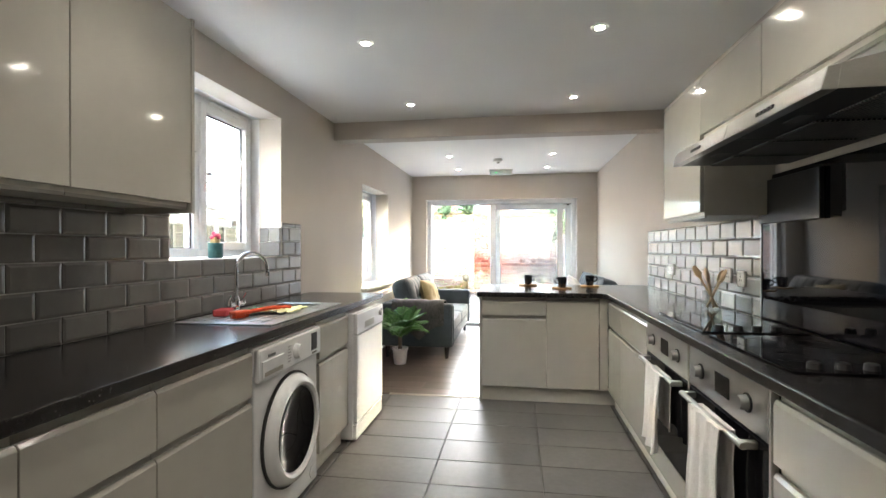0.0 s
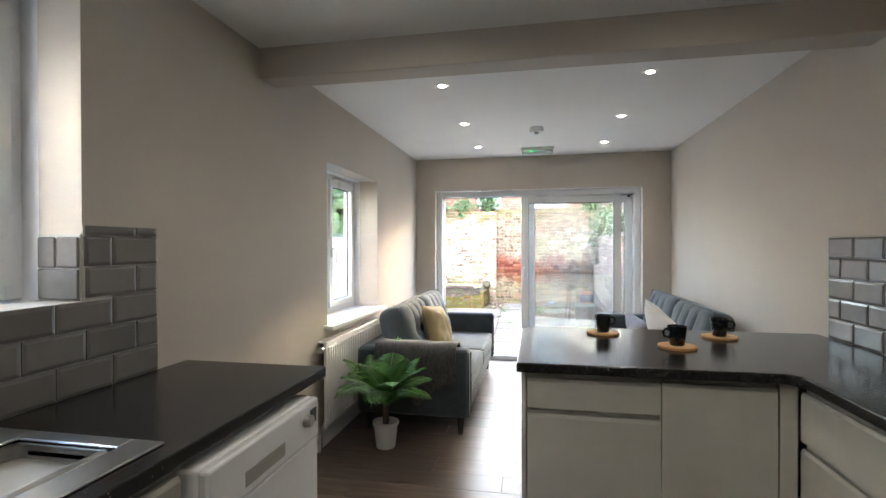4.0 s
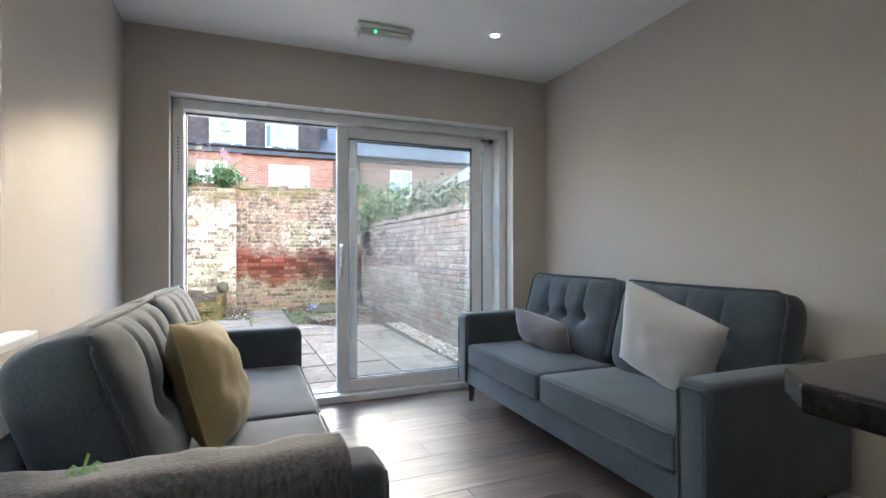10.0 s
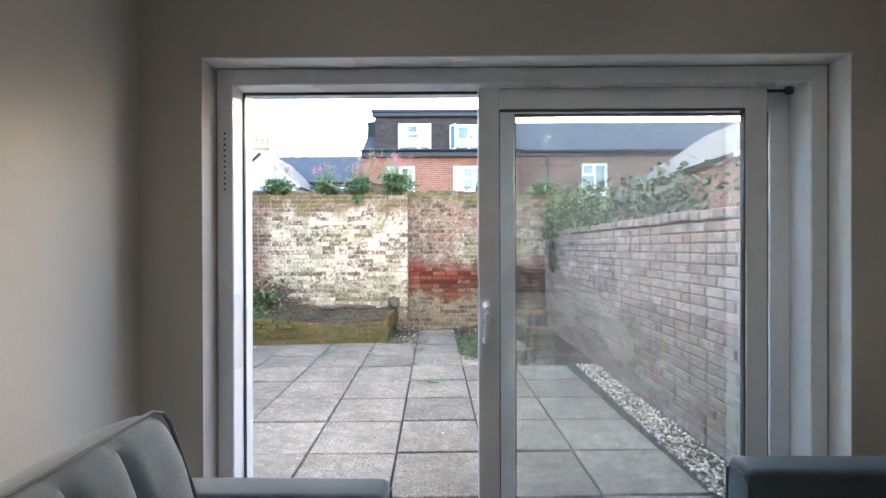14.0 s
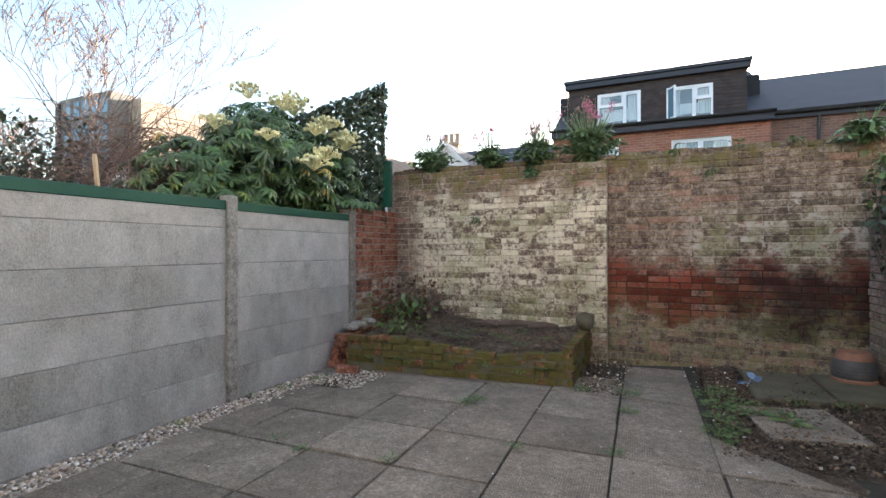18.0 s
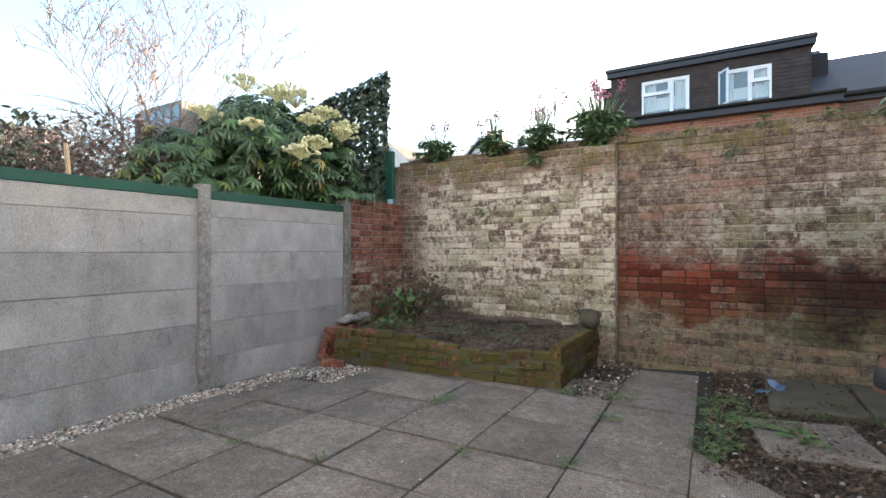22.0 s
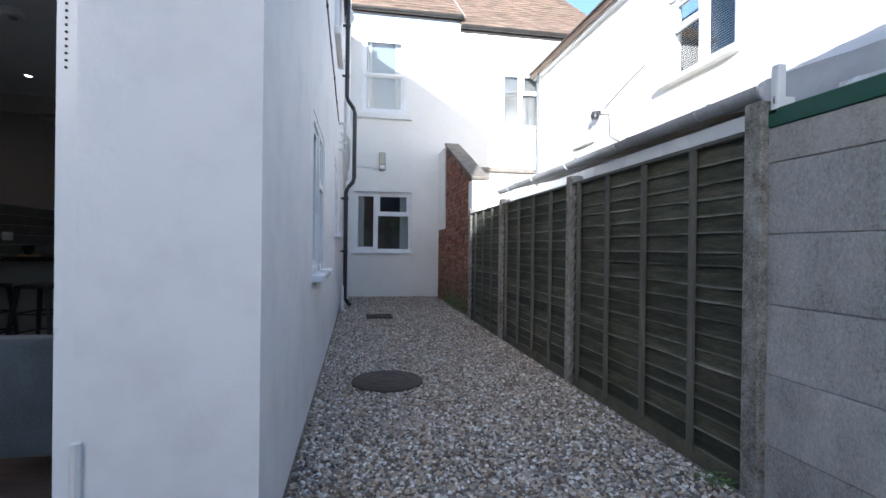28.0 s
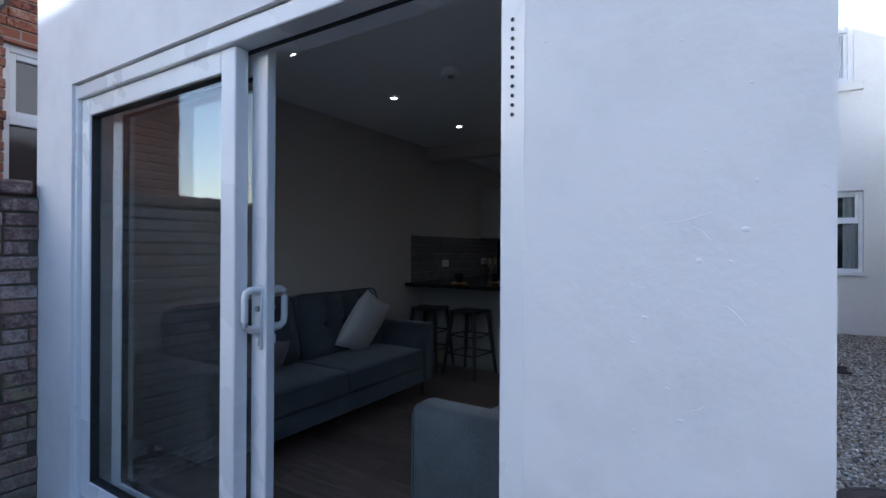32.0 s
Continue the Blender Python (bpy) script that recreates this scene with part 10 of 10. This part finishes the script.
WT = 2.34
valerian(-3.55, 14.45, WT, 0.40, 0.40, 60, 1, 2)
valerian(-2.72, 14.45, WT, 0.30, 0.42, 44, 2, 3)
valerian(-2.12, 14.44, WT, 0.36, 0.44, 58, 3, 5)
valerian(-1.47, 14.44, WT - 0.02, 0.46, 0.58, 96, 4, 10)
valerian(1.12, 14.40, WT - 0.02, 0.31, 0.29, 33, 5, 0)
valerian(-2.15, 14.36, WT - 0.14, 0.10, 0.10, 8, 6, 0)
for x, n, h, s in ((-3.5, 6, 0.45, 1), (-2.75, 7, 0.45, 2), (-2.15, 20, 0.62, 3), (-1.70, 10, 0.68, 4)):
    dry_stalks(x, 14.46, WT, n, h, s)
for x, z in ((0.05, 2.34), (-0.55, 2.30), (0.55, 2.33), (-0.2, 2.05), (-2.9, 1.6)):
    leafy("wall_weed", "small green weed rooted in the wall", [(x - .07, x + .07, 14.30 if z > 2.2 else 14.36, 14.46 if z > 2.2 else 14.42, z - .03, z + .07)], 22, weed_green, int(x * 100) + 900, 0.06, 0.025, "weed")
leafy("bramble", "bramble and ivy trailing over the wall top", [(1.0, 1.5, 12.7, 14.3, 1.6, 2.3), (1.1, 1.6, 11.6, 13.2, 1.55, 2.15)], 1500, weed_green, 31, 0.075, 0.045)
leafy("bramble", "bramble and ivy trailing over the wall top", [(1.2, 1.9, 9.8, 12.2, 1.5, 2.1)], 1100, ivy_dark, 32, 0.075, 0.05)
leafy("ivy", "dark ivy hanging in the yard corner", [(1.0, 1.25, 13.3, 14.3, 1.0, 1.95)], 380, ivy_dark, 33, 0.06, 0.05)


# weeds on the ground
def weed(x, y, r, n, seed, z=-0.05, mat=None, ln=0.040):
    g = random.Random(seed)
    n = int(n * 2.8)
    ob = thing("weed", "small green weed in a paving joint", "weed", (x, y, z))
    pl = []
    for k in range(n):
        a, t = g.uniform(0, 2 * math.pi), g.random() ** 0.7
        pl.append((k % 2, aim((x + math.cos(a) * r * t, y + math.sin(a) * r * t, z + 0.012 + 0.02 * g.random()), (math.cos(a) + g.uniform(-.5, .5), math.sin(a) + g.uniform(-.5, .5), g.uniform(0.1, 0.9)), g.uniform(0.5, 1.2), g.uniform(-40, 40))))
    o2 = part("leaves", scatter([blade(ln, ln * 0.26, 0.5), blade(ln * 0.7, ln * 0.34, 0.3)], pl), mat or weed_green, ob)
    tagged(o2, kind="stuff")
    st = bmesh.new()
    for k in range(5):
        a = g.uniform(0, 6.3)
        tube([(x, y, z), (x + math.cos(a) * r * .6, y + math.sin(a) * r * .6, z + 0.02)], 0.002, 4, st)
    tagged(part("stalk_work", st, mat or weed_green, ob), kind="stuff")


spots = [(-0.98, 11.65, .06, 16), (-0.96, 13.0, .10, 40), (-1.35, 12.95, .09, 30), (-0.94, 12.5, .07, 22), (-0.33, 12.3, .12, 60), (-0.30, 12.6, .13, 70), (-0.28, 12.95, .12, 60), (-0.34, 13.25, .12, 50), (-0.1, 13.1, .13, 50), (-0.30, 12.15, .06, 24), (-0.12, 12.85, .10, 44), (-0.2, 13.4, .10, 40), (-0.22, 12.38, .08, 36),
         (-2.17, 12.2, .07, 22), (-2.12, 12.3, .08, 26), (-2.2, 11.0, .04, 10), (-1.56, 11.5, .05, 12), (-2.8, 10.9, .04, 8), (-3.05, 10.98, .05, 10), (-0.75, 10.95, .05, 14), (-0.68, 10.9, .06, 18), (0.1, 12.95, .09, 20), (0.45, 13.6, .08, 20), (0.3, 13.3, .1, 30), (0.65, 13.3, .08, 22),
         (-3.75, 12.3, .08, 20), (-3.95, 11.6, .05, 12), (-3.85, 11.9, .06, 12), (-3.9, 10.9, .06, 10), (-3.98, 7.75, .08, 24), (-3.98, 12.9, .07, 26), (0.25, 11.35, .06, 14)]
for k, (x, y, r, n) in enumerate(spots):
    weed(x, y, r, n, 40 + k)
weed(0.17, 12.75, 0.06, 9, 99, ln=0.13)
for k in range(16):
    weed(gen.uniform(-3.6, -1.7), gen.uniform(13.1, 14.1), gen.uniform(.05, .12), gen.randint(10, 34), 140 + k, 0.24 + 0.02, weed_green)
for k in range(8):
    weed(-3.5 + k * 0.25 + gen.uniform(-.08, .08), 12.80 + 0.0245 * k, 0.05, 10, 170 + k, 0.03 + gen.uniform(0, .1))
pl = [(0, aim((gen.uniform(-3.7, -1.6), gen.uniform(13.05, 14.2), 0.25 + gen.uniform(0, .07)), (gen.uniform(-1, 1), gen.uniform(-1, 1), gen.uniform(-.2, .3)), gen.uniform(.5, 1.3), gen.uniform(-60, 60))) for k in range(900)]
pl += [(0, aim((gen.uniform(-1.42, -0.98), gen.uniform(12.95, 14.4), -0.055 + gen.uniform(0, .02)), (gen.uniform(-1, 1), gen.uniform(-1, 1), gen.uniform(-.1, .2)), gen.uniform(.4, 1.1), gen.uniform(-60, 60))) for k in range(300)]
pl += [(0, aim((gen.uniform(-0.35, 1.15), gen.uniform(11.9, 14.4), -0.035 + gen.uniform(0, .03)), (gen.uniform(-1, 1), gen.uniform(-1, 1), gen.uniform(-.1, .2)), gen.uniform(.4, 1.3), gen.uniform(-60, 60))) for k in range(2000)]
pl += [(0, aim((gen.uniform(-3.6, 0.9), gen.uniform(9.2, 12.7), -0.042), (gen.uniform(-1, 1), gen.uniform(-1, 1), gen.uniform(0, .1)), gen.uniform(.4, .9), gen.uniform(-20, 20))) for k in range(110)]
solid("fallen_leaves", scatter([blade(0.030, 0.017, 0.5)], pl), dead_leaf, "scattered dry fallen leaves", "leaves", "stuff")

pl = [(0, aim((-4.095 + gen.uniform(0, .03), gen.uniform(0.2, 2.3), abs(gen.gauss(0, 0.15)) - 0.06), (gen.uniform(0, 1), gen.uniform(-1, 1), gen.uniform(-.4, 1)), gen.uniform(.5, 1.2), gen.uniform(-60, 60))) for k in range(900)]
solid("wall_moss", scatter([blade(0.03, 0.02, 0.4)], pl), fatsia_green, "green moss creeping up the wall foot", "moss", "stuff")

chip_white = surf("white_paint_chip", (0.6, 0.6, 0.58), (0.75, 0.75, 0.73), 0.8, (20, 90), 0.1)
pl = [(0, aim((gen.uniform(-3.3, 0.8), gen.uniform(8.8, 12.6), -0.044), (gen.uniform(-1, 1), gen.uniform(-1, 1), 0.02), gen.uniform(.3, 1.0))) for k in range(60)]
solid("paint_flecks", scatter([blade(0.022, 0.016, 0.1)], pl), chip_white, "white flecks of paint and grit on paving", "debris", "stuff")
blue_scrap = surf("blue_plastic_scrap", (0.10, 0.18, 0.32), (0.18, 0.28, 0.45), 0.4, (20, 90), 0.1)
bag = thing("plastic_scrap", "crumpled scrap of blue plastic on soil", "litter", (0.0, 13.75, -0.04))
part("film", scatter([blade(0.11, 0.08, 0.5)], [(0, aim((0.0 + 0.03 * k, 13.75 + 0.02 * k, -0.03 + 0.01 * k), (math.cos(k * 2.1), math.sin(k * 2.1), 0.25), 0.8, 30 * k)) for k in range(5)]), blue_scrap, bag)
part("fold", tube([(-0.04, 13.74, -0.03), (0.02, 13.76, -0.015), (0.08, 13.75, -0.03)], 0.008, 6), blue_scrap, bag)
leafy("dead_bramble", "brown dead leaves and stems over the stump", [(-3.95, -3.15, 13.5, 14.3, 0.30, 0.92)], 330, dead_leaf, 77, 0.065, 0.045)
leafy("ivy", "dark green ivy leaves round the dead stump", [(-4.0, -3.3, 13.35, 14.1, 0.30, 0.72)], 110, fatsia_green, 79, 0.075, 0.06)
leafy("bramble", "low bramble seedlings in the planter corner", [(-3.85, -3.0, 13.0, 13.6, 0.26, 0.45)], 120, weed_green, 78, 0.05, 0.035)
twigs = bmesh.new()
for k in range(90):
    a, x, y = gen.uniform(0, 6.3), gen.uniform(-3.7, -1.6), gen.uniform(13.1, 14.2)
    z = 0.27 + 0.09 * (y - 13.1)
    tube([(x, y, z), (x + math.cos(a) * 0.08, y + math.sin(a) * 0.08, z + 0.015), (x + math.cos(a) * 0.17, y + math.sin(a) * 0.15, z)], 0.004, 4, twigs)
solid("twig_litter", twigs, bark, "dead twigs strewn over soil", "twigs", "stuff")
